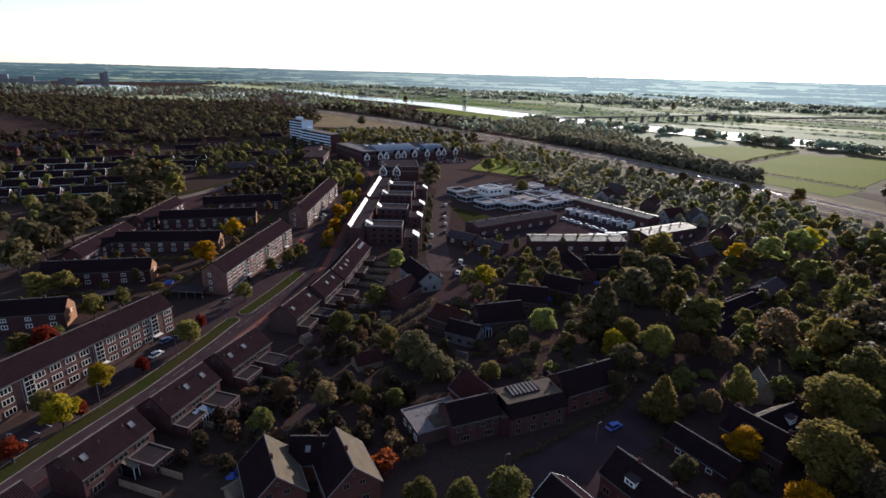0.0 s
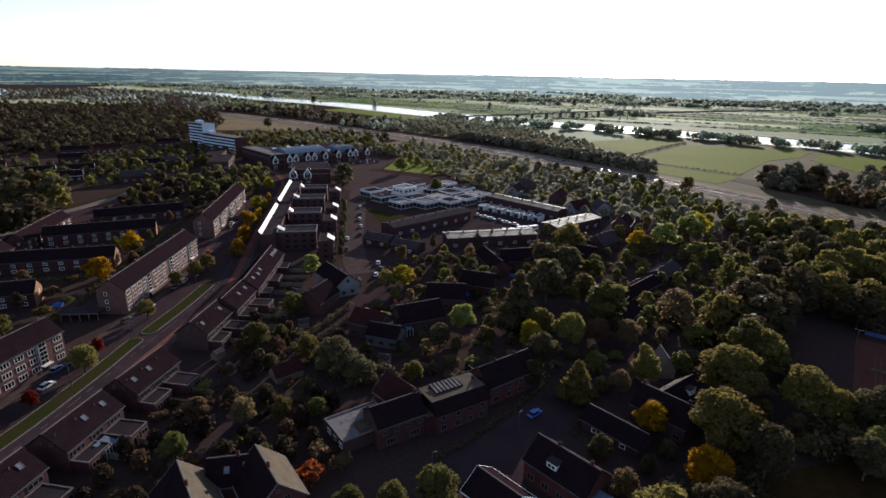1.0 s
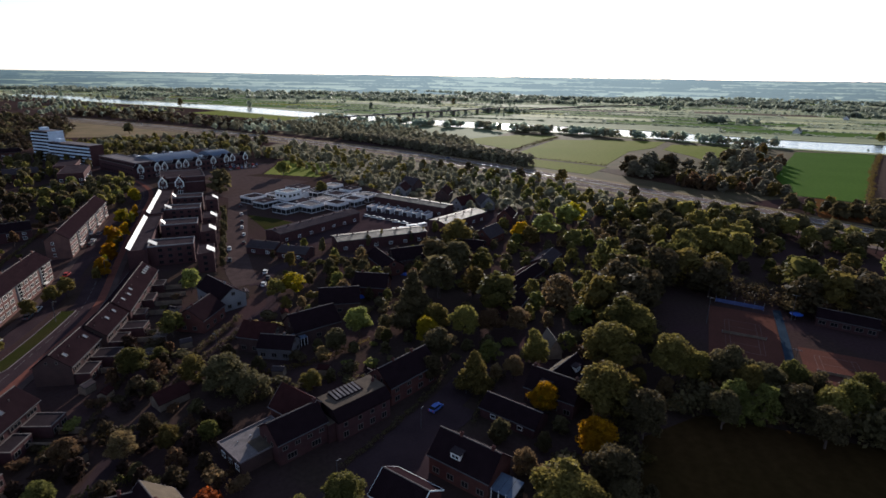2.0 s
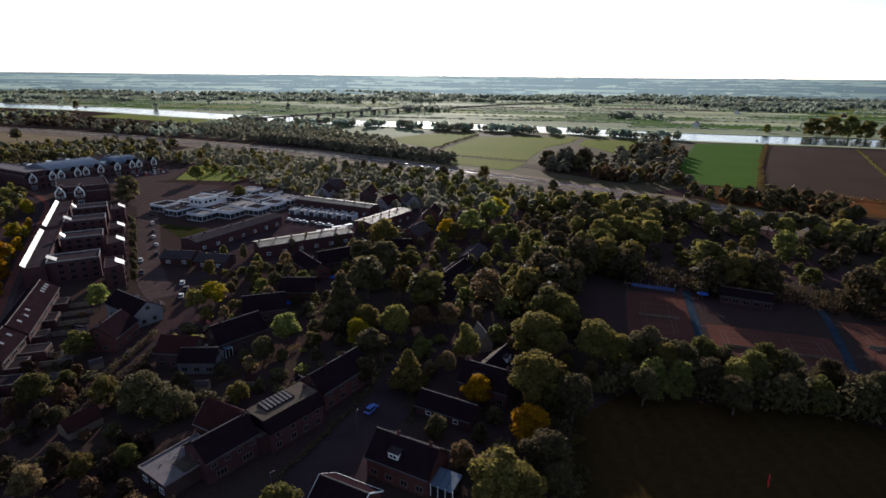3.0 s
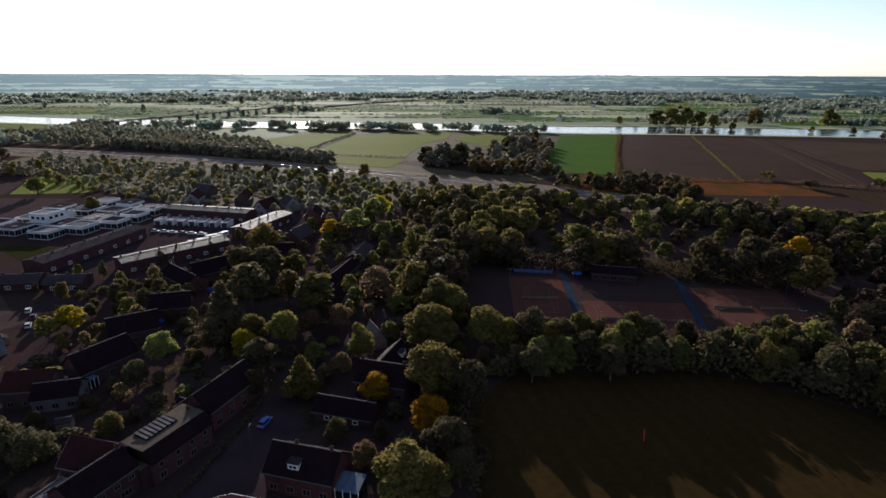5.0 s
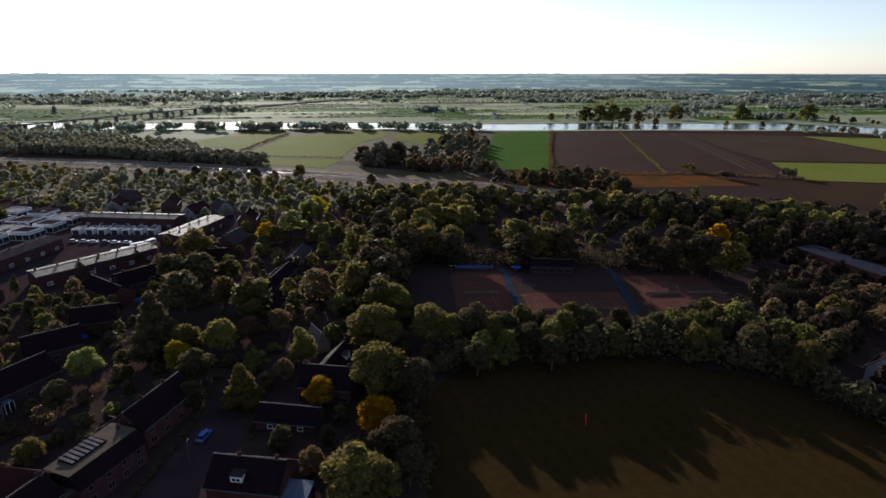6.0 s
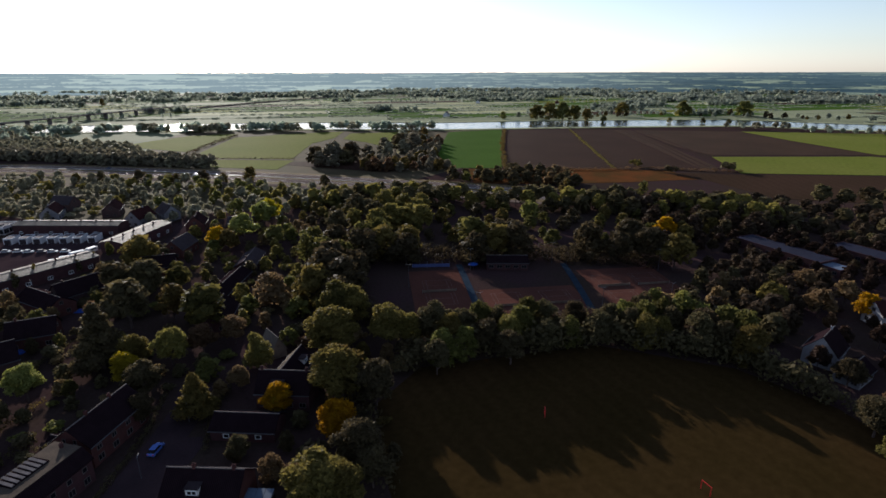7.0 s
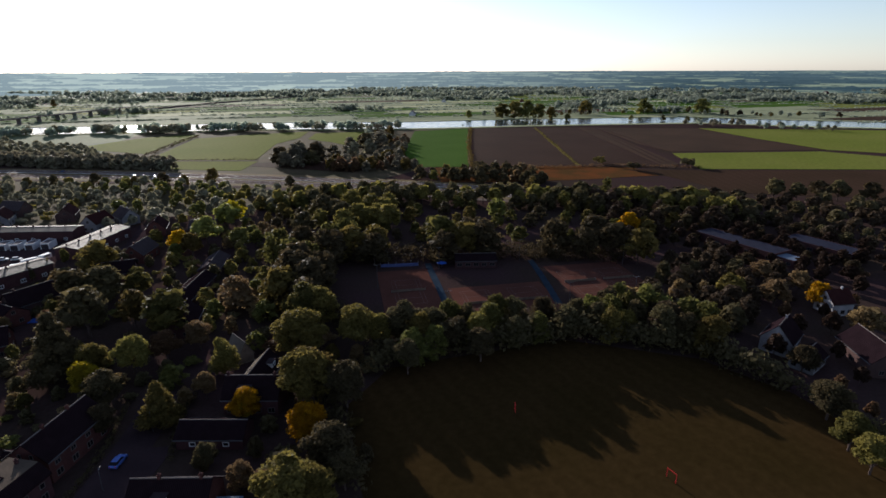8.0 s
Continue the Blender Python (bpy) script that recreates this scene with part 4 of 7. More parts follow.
# avenue through the town
AVENUE = [(-93, 58), (-86, 79), (-80, 98), (-74.2, 118.5), (-67.5, 149), (-62, 172), (-55.5, 206), (-56.5, 250), (-58, 300), (-58, 360), (-62, 420), (-84, 480), (-112, 545)]
MEDIAN = [(-98, 56), (-91, 79.5), (-85.2, 99.5), (-78.5, 120), (-72.0, 147), (-70.2, 157), (-69.3, 161)]
MEDIAN2 = [(-67.3, 168), (-62.5, 188), (-59.0, 207)]
SERVICE = [(-106, 60), (-98.5, 82), (-92.5, 101), (-86.3, 122), (-79.5, 150), (-74, 175), (-68, 203), (-66, 240), (-66, 340)]
ribbon("avenue", AVENUE, 7.0, 0.06, ASPHALT, "asphalt town avenue")
ribbon("cycle_path", AVENUE, 2.8, 0.09, BRICK_ROAD, "red brick cycle path beside the avenue", "path", shift=-4.8)
ribbon("pavement", AVENUE, 2.2, 0.13, PAVING, "grey slab pavement before the terraced houses", "pavement", shift=-7.2)
ribbon("central_strip", MEDIAN, 4.4, 0.16, LAWN, "mown grass strip between avenue and service road", "grass")
ribbon("central_strip", MEDIAN2, 4.6, 0.16, LAWN, "mown grass strip between avenue and service road", "grass")
ribbon("kerb", MEDIAN, 0.25, 0.2, KERB, "pale concrete kerb of the grass strip", "kerb", shift=-2.3, reserve=False)
ribbon("kerb", MEDIAN, 0.25, 0.2, KERB, "pale concrete kerb of the grass strip", "kerb", shift=2.3, reserve=False)
for sh in (-2.4, 2.4):
    ribbon("kerb", MEDIAN2, 0.25, 0.2, KERB, "pale concrete kerb of the grass strip", "kerb", shift=sh, reserve=False)
# rounded ends of the two strips
for (ex, ey), (dx, dy) in (((-69.3, 161), (0.22, 0.975)), ((-67.3, 168), (-0.23, -0.973))):
    for r, z, mt, nm, lb in ((2.42, 0.2, KERB, "kerb", "pale curved kerb at the end of the grass strip"), (2.2, 0.21, LAWN, "central_strip", "mown rounded end of the grass strip")):
        arc = [radians(180 * i / 10 - 90) for i in range(11)]
        slab(nm, [(ex + r * (dx * math.cos(a) - dy * math.sin(a)), ey + r * (dy * math.cos(a) + dx * math.sin(a))) for a in arc], z, mt, lb, "kerb" if mt is KERB else "grass")
ribbon("service_road", SERVICE, 6.0, 0.06, ASPHALT, "asphalt service road before the flats")
ribbon("pavement", SERVICE, 2.6, 0.12, PAVING, "grey slab pavement before the flats", "pavement", shift=4.5)
for k in range(9):
    slab("parking_line", [(-98.0 + k * 0.85, 84.0 + k * 2.6), (-96.2 + k * 0.85, 83.4 + k * 2.6), (-96.16 + k * 0.85, 83.55 + k * 2.6), (-97.96 + k * 0.85, 84.15 + k * 2.6)], 0.075, PAINT, "white painted parking bay line", "marking", deep=0.1)
dashes("centre_line", AVENUE, 0.075, PAINT_WORN, "worn white centre line of the avenue", 0, 2.2, 1.6, 0.16)

OLD_ROAD = [(-196, 120), (-186, 170), (-181, 205), (-179, 236), (-175, 272), (-170.5, 325), (-162, 348), (-140, 420), (-120, 470)]
ribbon("old_road", OLD_ROAD, 7, 0.06, ASPHALT_OLD, "worn road lined with big trees")
ribbon("old_road_verge", OLD_ROAD, 4, 0.05, LAWN, "grass verge under the roadside trees", "verge", shift=6.5)
SQUARE_STREET = [(1, 213), (-2, 228), (-3.5, 262), (-2, 300), (-1, 340), (-1, 395), (-6, 440), (-30, 450)]
ribbon("market_street", SQUARE_STREET, 11, 0.07, PAVING, "brown-grey paved street beside the shops")
LANE = [(1, 213), (5, 213.5), (9, 200), (8, 189), (0, 178), (-14, 156), (-22, 138), (-30, 118), (-34, 104)]
ribbon("garden_lane", LANE, 4.2, 0.05, ASPHALT, "narrow lane between gardens")
ribbon("garden_lane", [(4, 214), (12, 228), (24, 236), (40, 236), (62, 232), (96, 240), (128, 262), (150, 290)], 6, 0.055, ASPHALT, "residential street between hedges")
ribbon("near_street", [(-2, 72), (14, 88), (30, 100), (45, 110.5), (56, 119.5), (62, 127)], 8.5, 0.05, ASPHALT, "dark asphalt residential street")
slab("forecourt", [(22, 92), (32, 86), (40, 97), (52, 104), (46, 111), (30, 102)], 0.065, ASPHALT, "asphalt forecourt before the brick houses", "pavement")
slab("car_park", [(14, 262), (18, 256), (90, 262), (118, 292), (90, 330), (72, 322), (60, 300)], 0.05, ASPHALT, "yard behind the curved row of houses", "yard")
slab("plaza", [(-20, 400), (0, 372), (28, 400), (52, 424), (30, 446), (6, 466), (-14, 452)], 0.045, PAVING, "grey paved square before the pavilions", "car park")
slab("plaza", [(-16, 455), (20, 470), (36, 520), (-10, 545), (-30, 480)], 0.05, PAVING, "paved car park behind the shops", "car park")
slab("green_plot", [(22, 468), (62, 440), (100, 490), (44, 540)], 0.07, MEADOW, "sunlit grass plot behind the white building", "grass")
slab("green_plot", [(4, 330), (14, 285), (34, 292), (22, 312)], 0.06, LAWN, "grass plot before the white building", "grass")

# fields this side of the river
slab("field", [(275, 658), (330, 678), (379, 690), (432, 660), (387, 619), (297, 551)], 0.2, MEADOW, "sunlit meadow by the river", "field")
slab("field", [(276, 511), (404, 626), (434, 612), (458, 608), (536, 566), (475, 519), (422, 500), (370, 456), (331, 423)], 0.22, MEADOW, "large sunlit meadow with a hedge", "field")
slab("field", [(264, 482), (272, 500), (326, 414), (285, 386), (258, 445)], 0.18, MEADOW, "strip of grass beside the highway belt", "field")
slab("field", [(523, 540), (578, 497), (475, 411), (450, 408), (466, 455), (474, 503)], 0.2, MEADOW, "meadow behind the hedge", "field")
slab("field", [(616, 443), (687, 399), (404, 233), (381, 268), (439, 330)], 0.24, MEADOW_DARK, "deep green crop field", "field")
slab("field", [(690, 392), (742, 321), (463, 157), (405, 228)], 0.2, PLOUGH, "dark ploughed field", "field")
slab("field", [(745, 316), (774, 268), (507, 100), (489, 84), (457, 150)], 0.22, PLOUGH, "dark ploughed field", "field")
slab("field", [(774, 266), (787, 246), (517, 82), (490, 80), (509, 98)], 0.26, STUBBLE, "brown headland with wheel tracks", "field")
slab("field", [(788, 242), (853, 119), (754, 39), (687, -28), (593, 101), (639, 146)], 0.2, STUBBLE, "brown stubble field with wheel tracks", "field")
slab("field", [(857, 116), (957, -105), (960, -260), (700, -250), (691, -81), (690, -33), (766, 40)], 0.3, MEADOW, "bright green pasture", "field")
slab("field", [(580, 99), (672, -27), (662, -78), (650, -220), (566, -210), (575, -70), (497, 61)], 0.32, MEADOW, "bright green pasture", "field")
slab("field", [(462, 117), (491, 60), (568, -69), (560, -200), (424, -190), (442, -58), (421, -6), (409, 27), (449, 79)], 0.16, BARE, "bare brown field behind a row of trees", "field")
slab("field", [(334, 216), (384, 256), (404, 224), (462, 150), (480, 116), (448, 84), (440, 94), (403, 127), (363, 174)], 0.14, RUSSET_VERGE, "rough russet verge along the ploughed land", "verge")
for k, (p, q) in enumerate((((784, 250), (516, 90)), ((781, 256), (512, 96)), ((770, 226), (600, 116)))):
    ribbon("wheel_track", [p, ((p[0] + q[0]) / 2 + 2, (p[1] + q[1]) / 2 - 2), q], 3.2, 0.3, PLOUGH, "dark wheel track across the stubble", "track", deep=0.1, step=30, reserve=False)
slab("rough_ground", [(104, 345), (130, 300), (160, 300), (210, 262), (262, 262), (236, 372), (196, 450), (150, 556), (60, 690), (30, 640), (60, 500)], 0.03, ROUGH, "rough weedy ground between town and highway", "ground")
slab("field", [(-20, 1290), (140, 1045), (170, 985), (120, 960), (-80, 1230)], 0.2, MEADOW, "sunlit river meadow", "field")
slab("field", [(-330, 1560), (-100, 1330), (-140, 1280), (-420, 1480)], 0.2, MEADOW, "green river meadow", "field")
slab("field", [(60, 800), (160, 880), (240, 800), (190, 700), (110, 720)], 0.16, VERGE, "dry rough grassland beyond the highway", "field")
slab("field", [(300, 420), (330, 400), (390, 420), (388, 300), (330, 300)], 0.14, PLOUGH, "bare brown plot beside the trees", "field")

# sports ground and clay courts
slab("sports_field", [(28, 0), (50, 40), (64, 60), (84, 82), (104, 84), (146, 49), (156, 12), (150, -12), (136, -30), (112, -60), (60, -60)], 0.05, SPORT, "wide mown sports field with long tree shadows", "field")


def court(cx, cy, length, width, lanes, label):
    """A clay court: surface, painted lines and a net; its long side runs along the courts' axis."""
    yaw = math.degrees(math.atan2(-35, -36.5))
    ob = thing("tennis_court", cx, cy, yaw, 0, label, "tennis court", "clay courts")
    take(cx, cy, yaw, length, width, 1.0)
    part("surface", boxes((-length / 2, -width / 2, -0.2, length / 2, width / 2, 0.07)), CLAY, ob)
    for k in range(lanes):
        y = (k + 0.5) / lanes * width - width / 2
        lines = []
        for s in (-1, 1):
            lines += [(-11.9, y + s * 5.48 - 0.04, 0.07, 11.9, y + s * 5.48 + 0.04, 0.085), (-11.9, y + s * 4.11 - 0.05, 0.07, 11.9, y + s * 4.11 + 0.05, 0.084),
                      (s * 11.9 - 0.05, y - 5.4, 0.07, s * 11.9 + 0.05, y + 5.4, 0.086), (s * 6.4 - 0.05, y - 4.05, 0.07, s * 6.4 + 0.05, y + 4.05, 0.083)]
        for q in lines:
            part("court_line", boxes(q), ASPHALT_OLD, ob)
        part("net", boxes((-0.03, y - 6.4, 0.07, 0.03, y + 6.4, 0.98)), WOOD, ob)
        for s in (-1, 1):
            part("net_post", boxes((-0.06, y + s * 6.45 - 0.06, 0, 0.06, y + s * 6.45 + 0.06, 1.1)), GREY_METAL, ob)


court(151.5, 112.5, 46, 21, 1, "red-brown clay tennis court in shade with a blue screen")
court(163, 77, 32, 37, 2, "double red-brown clay court with a streak of sun")
court(202, 55, 38, 33, 2, "red clay double court behind a fence, partly sunlit")
ribbon("court_path", [(181, 124), (160, 104), (138, 84)], 2.6, 0.1, COURT_PATH, "blue-grey paved path between the courts", "path")
ribbon("court_path", [(209, 88), (192, 75), (171, 60)], 2.6, 0.1, COURT_PATH, "blue-grey paved path between the courts", "path")


# ---- flats along the service road ----
def flats(name, a, b, side, eave=9.0, ridge=12.5, width=9.6, bays=(0.2, 0.55, 0.9), label="", cols=12):
    """Three-storey brick flats with glazed stair bays; a to b is the ridge, side is where the street front lies."""
    ob = pitched(name, a, b, width, eave, ridge, BRICK_MAUVE, TILE, label, "apartment block", "flats along the avenue", chimneys=(-0.47, -0.2, 0.08, 0.32, 0.47), trim=None)
    L = (Vector(b) - Vector(a)).length
    w = width / 2
    n = int(L / 3.7)
    stairs = [(k - 0.5) * L for k in bays]
    for i in range(n):
        x = (i + 0.5) / n * L - L / 2
        if min(abs(x - s) for s in stairs) < 1.9:
            continue
        for z in (1.2, 3.95, 6.7):
            window(ob, 2.6, 1.6, wall_pose(side, x, w, z), 3, 1, CREAM)
    for s in stairs:
        m = wall_pose(side, s, w, 0)
        bay = part("stair_bay", boxes((-1.15, -0.1, 2.4, 1.15, 0.35, 8.8)), CREAM, ob, "cream framed glazed stairwell", m)
        for i in range(2):
            for j in range(5):
                part("pane", boxes((-1.0 + i * 1.06, 0.35, 2.54 + j * 1.26, -0.06 + i * 1.06, 0.4, 3.6 + j * 1.26)), GLASS, bay)
        part("canopy", boxes((-1.5, 0, 2.2, 1.5, 1.5, 2.38)), CREAM, ob, "white entrance canopy", m)
        part("entrance_door", boxes((-0.8, 0, 0, 0.8, 0.1, 2.15)), GLASS, ob, m=m)
        part("downpipe", boxes((1.6, 0, 0, 1.72, 0.14, 8.8)), GREY_METAL, ob, m=m)
    for i in range(n // 2):
        x = (i + 0.5) / (n // 2) * L - L / 2
        window(ob, 1.8, 1.4, wall_pose("N" if side == "S" else "S", x, w, 6.7), 2)
    for z in (1.3, 4.0, 6.8):
        for e in "EW":
            window(ob, 1.0, 1.3, wall_pose(e, 1.8, L / 2, z), 1)
    return ob


flats("apartment_block", (-113.2, 84.5), (-88.6, 154.0), "S", bays=(0.155, 0.41, 0.66, 0.905), label="long three-storey brown brick flats with white-framed windows")
flats("apartment_block", (-83.4, 182.6), (-76.4, 243.0), "S", bays=(0.26, 0.56, 0.86), label="three-storey brick flats with sunlit front windows")
flats("apartment_block", (-76.4, 272.0), (-75.8, 350.0), "S", bays=(0.18, 0.42, 0.66, 0.9), label="three-storey brick flats behind yellow street trees")

# ---- terraced houses on the other side of the avenue ----
ROWS = [((-79.2, 61.7), (-74.0, 76.9)), ((-71.4, 83.4), (-66.3, 98.9)), ((-64.6, 103.2), (-59.9, 118.6)), ((-58.4, 123.4), (-53.3, 138.6)),
        ((-50.0, 153.4), (-46.2, 169.2)), ((-44.9, 170.4), (-41.8, 186.2)), ((-41.2, 187.2), (-37.2, 226.6))]
for i, (a, b) in enumerate(ROWS):
    L = (Vector(b) - Vector(a)).length
    n = 5 if L > 20 else 3
    lights = [("S", (k + 0.5) / n * L - L / 2, 0.52) for k in range(n) if (k + i) % 3 != 2]
    if i == 6:
        lights = [("S", L / 2 - 2 - k * 2.2, 0.55) for k in range(4)] + [("S", -L / 2 + 5, 0.6), ("S", -L / 2 + 10, 0.5), ("S", -L / 2 + 14, 0.6)]
    t = pitched("terraced_houses", a, b, 9.6, 5.6, 9.2, BRICK_PALE if i in (4, 5) else BRICK_DARK, TILE, "row of brick terraced houses with dark roof and roof lights", "terraced houses", "terraced rows",
                frames=RIDGE, windows=[("S", 3.5, 1.2, 3.4, n, 3), ("S", 0.7, 1.6, 2.6, n, 3), ("N", 3.5, 1.25, 2.6, n, 2)],
                gables=[("W", 1.2, 6.4, 0.7, 0.8), ("W", -1.4, 6.4, 0.7, 0.8)], roof_lights=lights)
    for k in range(n):
        v, f = [], []
        limb(v, f, (0, 0, 0), (0, 0, 0.55), 0.12, 0.12, 8)
        part("roof_vent", (v, f), RIDGE, t, "small pale flue", pose(-L / 2 + 1.2 + k * L / n, -1.6, 8.1))
    # flat kitchen wings on the garden side, with pale fascias
    d = (Vector(b) - Vector(a)).normalized()
    out = Vector((d.y, -d.x))
    yaw = math.degrees(math.atan2(d.y, d.x))
    for k, (q, wl, ww) in enumerate(((0.22, 6.5, 4.0), (0.74, 5.5, 6.8)) if i < 6 else ((0.12, 5, 3.5), (0.45, 7, 3.5), (0.8, 6, 4))):
        if i == 1 and k == 0:
            continue
        c = Vector(a) + d * L * q + out * (4.9 + ww / 2)
        flat_house("flat_extension", c.x, c.y, yaw, wl, ww, 3.0, BRICK_DARK, FELT, "flat-roofed brick extension behind a terraced house", "extension", "garden extensions", RIDGE, [("S", 0.9, 1.4, 1.9, 2)], RIDGE)
    for k in range(n - 1):
        c = Vector(a) + d * L * (k + 1) / n + out * 12
        s = thing("garden_fence", c.x, c.y, yaw, 0, "weathered wooden fence between two gardens", "fence", "garden fences")
        for j in range(6):
            part("panel", boxes((-0.03, -5.4 + j * 1.8, 0, 0.03, -3.65 + j * 1.8, 1.75)), WOOD, s)


def conservatory(x, y, yaw, l, w, label, roof, h=2.7):
    ob = thing("conservatory", x, y, yaw, 0, label, "conservatory", "conservatories")
    take(x, y, yaw, l, w, 0.4)
    part("glazing", boxes((-l / 2, -w / 2, 0, l / 2, w / 2, h - 0.25)), GLASS, ob)
    for i in range(5):
        x0 = -l / 2 + i * l / 4
        part("post", boxes((x0 - 0.06, -w / 2 - 0.05, 0, x0 + 0.06, -w / 2 + 0.05, h)), WHITE, ob)
    for i in range(4):
        x0 = -l / 2 + i * l / 4
        v = [(x0 + 0.04, -w / 2 - 0.2, h - 0.2), (x0 + l / 4 - 0.04, -w / 2 - 0.2, h - 0.2), (x0 + l / 4 - 0.04, w / 2, h + 0.5), (x0 + 0.04, w / 2, h + 0.5)]
        v += [(a, b, c + 0.07) for a, b, c in v]
        part("roof_sheet", (v, [(3, 2, 1, 0), (4, 5, 6, 7), (0, 1, 5, 4), (1, 2, 6, 5), (2, 3, 7, 6), (3, 0, 4, 7)]), roof, ob)
    return ob


conservatory(-62.6, 91.2, 72, 4.6, 4.4, "white conservatory with a pale sheet roof", TILE_PALE)
conservatory(-55.5, 107.5, 72, 3.6, 3.0, "glazed lean-to with a pale blue roof", METAL_BLUE)
conservatory(13.5, 155.5, 25, 4.4, 3.6, "small garden room with a pale blue roof", METAL_BLUE, 2.8)
conservatory(44.5, 76.5, -56, 6.5, 4.6, "garden room with a pale blue sheet roof", METAL_BLUE, 3.0)

# ---- shops and flats with bright sloping roofs ----
mall = thing("courtyard_block", -30, 300, 90, 0, "modern flats round courtyards with bright sloping metal roofs", "apartment building")
take(-30, 300, 90, 150, 36)


def mono(ob, x0, x1, y0, y1, z0, z1, mat):
    """A sheet of roof that climbs from y0 to y1."""
    v = [(x0, y0, z0), (x1, y0, z0), (x1, y1, z1), (x0, y1, z1)]
    v += [(a, b, c + 0.18) for a, b, c in v]
    return part("sloping_roof", (v, [(3, 2, 1, 0), (4, 5, 6, 7), (0, 1, 5, 4), (1, 2, 6, 5), (2, 3, 7, 6), (3, 0, 4, 7)]), mat, ob, "bright metal sheet roof")


# in its own axes x runs along the avenue, y towards it
for x0, x1 in ((-54, 8), (12, 76)):
    flat_block(mall, x0, 8, x1, 15.5, 8.2, BRICK_DARK, BITUMEN)
    mono(mall, x0 - 0.3, x1 - 4, 14.2, 15.7, 8.7, 10.0, METAL_ROOF)
    for i in range(int((x1 - x0) / 4.2)):
        for z in (0.8, 3.4, 6.0):
            window(mall, 2.2, 1.6, wall_pose("N", x0 + 2.2 + i * 4.2, 15.5, z), 2, 1, TILE_GREY)
for k, x in enumerate((-46, -10, 24, 54)):
    flat_block(mall, x - 5.5, -10, x + 5.5, 6.5 if k % 2 else 8, 8.6, BRICK_DARK, BITUMEN, rim=PLASTER_GREY, parapet=0.5)
    mono(mall, x - 5.2, x - 1.0, 4.5, 6.2 if k % 2 else 7.6, 9.1, 10.9, METAL_ROOF)
    for i in range(4):
        for z in (0.8, 3.5, 6.2):
            window(mall, 1.8, 1.5, wall_pose("W", -8 + i * 3.8, -(x - 5.5), z), 2, 1, TILE_GREY)
for x in (-60, -25, 2, 46):
    flat_block(mall, x - 7, -18.5, x + 7, -12, 8.2, BRICK_DARK, BITUMEN)
    mono(mall, x - 7.2, x - 1.5, -19, -16, 8.7, 10.5, METAL_ROOF)
    for i in range(3):
        for z in (0.8, 3.4, 6.0):
            window(mall, 1.8, 1.5, wall_pose("S", x - 4.5 + i * 4.4, 18.5, z), 2, 1, TILE_GREY)
    for z in (0.8, 3.4, 6.0):
        window(mall, 1.6, 1.5, wall_pose("W", -15, -(x - 7), z), 2, 1, TILE_GREY)

# ---- town centre behind ----
def gabled_shop(x, y, dx, dy, w, deep=6.0, eave=8.4, ridge=11.6):
    """A narrow shop front with a white-edged gable; (dx, dy) points into the block behind it."""
    sh = pitched("gabled_shop_house", (x, y), (x + dx * deep, y + dy * deep), w, eave, ridge, BRICK_DARK, TILE, "dark brick shop house with a white-edged gable", "house", "white gabled shop houses",
                 gables=[("W", 0, 8.0, 1.4, 1.7), ("W", -1.1, 4.6, 1.1, 1.6), ("W", 1.1, 4.6, 1.1, 1.6), ("W", 0, 0.6, 3.0, 2.4)], trim=WHITE, gutter=False, over=0.2)
    hw, f = w / 2 - 0.2, -deep / 2
    for s in (-1, 1):
        part("gable_pilaster", boxes((f - 0.4, s * hw - 0.3, 5.4, f + 0.05, s * hw + 0.3, eave + 0.1)), WHITE, sh, "white gable edge")
        v = [(f - 0.4, s * (hw + 0.3), eave - 0.2), (f + 0.05, s * (hw + 0.3), eave - 0.2), (f + 0.05, 0, ridge - 0.1), (f - 0.4, 0, ridge - 0.1)]
        v += [(p, q, r - 0.75) for p, q, r in v]
        part("gable_edge", (v, [(0, 1, 2, 3), (7, 6, 5, 4), (0, 4, 5, 1), (1, 5, 6, 2), (2, 6, 7, 3), (3, 7, 4, 0)]), WHITE, sh, "white gable edge")
    return sh


for x, y in ((-69.3, 470.8), (-58.5, 479.0), (-53.6, 482.2), (-43.8, 488.6), (-38.6, 491.8), (-29.2, 498), (-17.9, 505.2), (-7.4, 511.8), (-2.4, 515), (8.6, 522.2)):
    gabled_shop(x + 0.9, y - 1.4, -0.54, 0.84, 4.6)
for x, y, w in ((-46.6, 402.6, 5.4), (-36.4, 401.6, 5.4)):
    gabled_shop(x, y, 0.1, 0.995, w, 6.5, 8.6, 12.2)

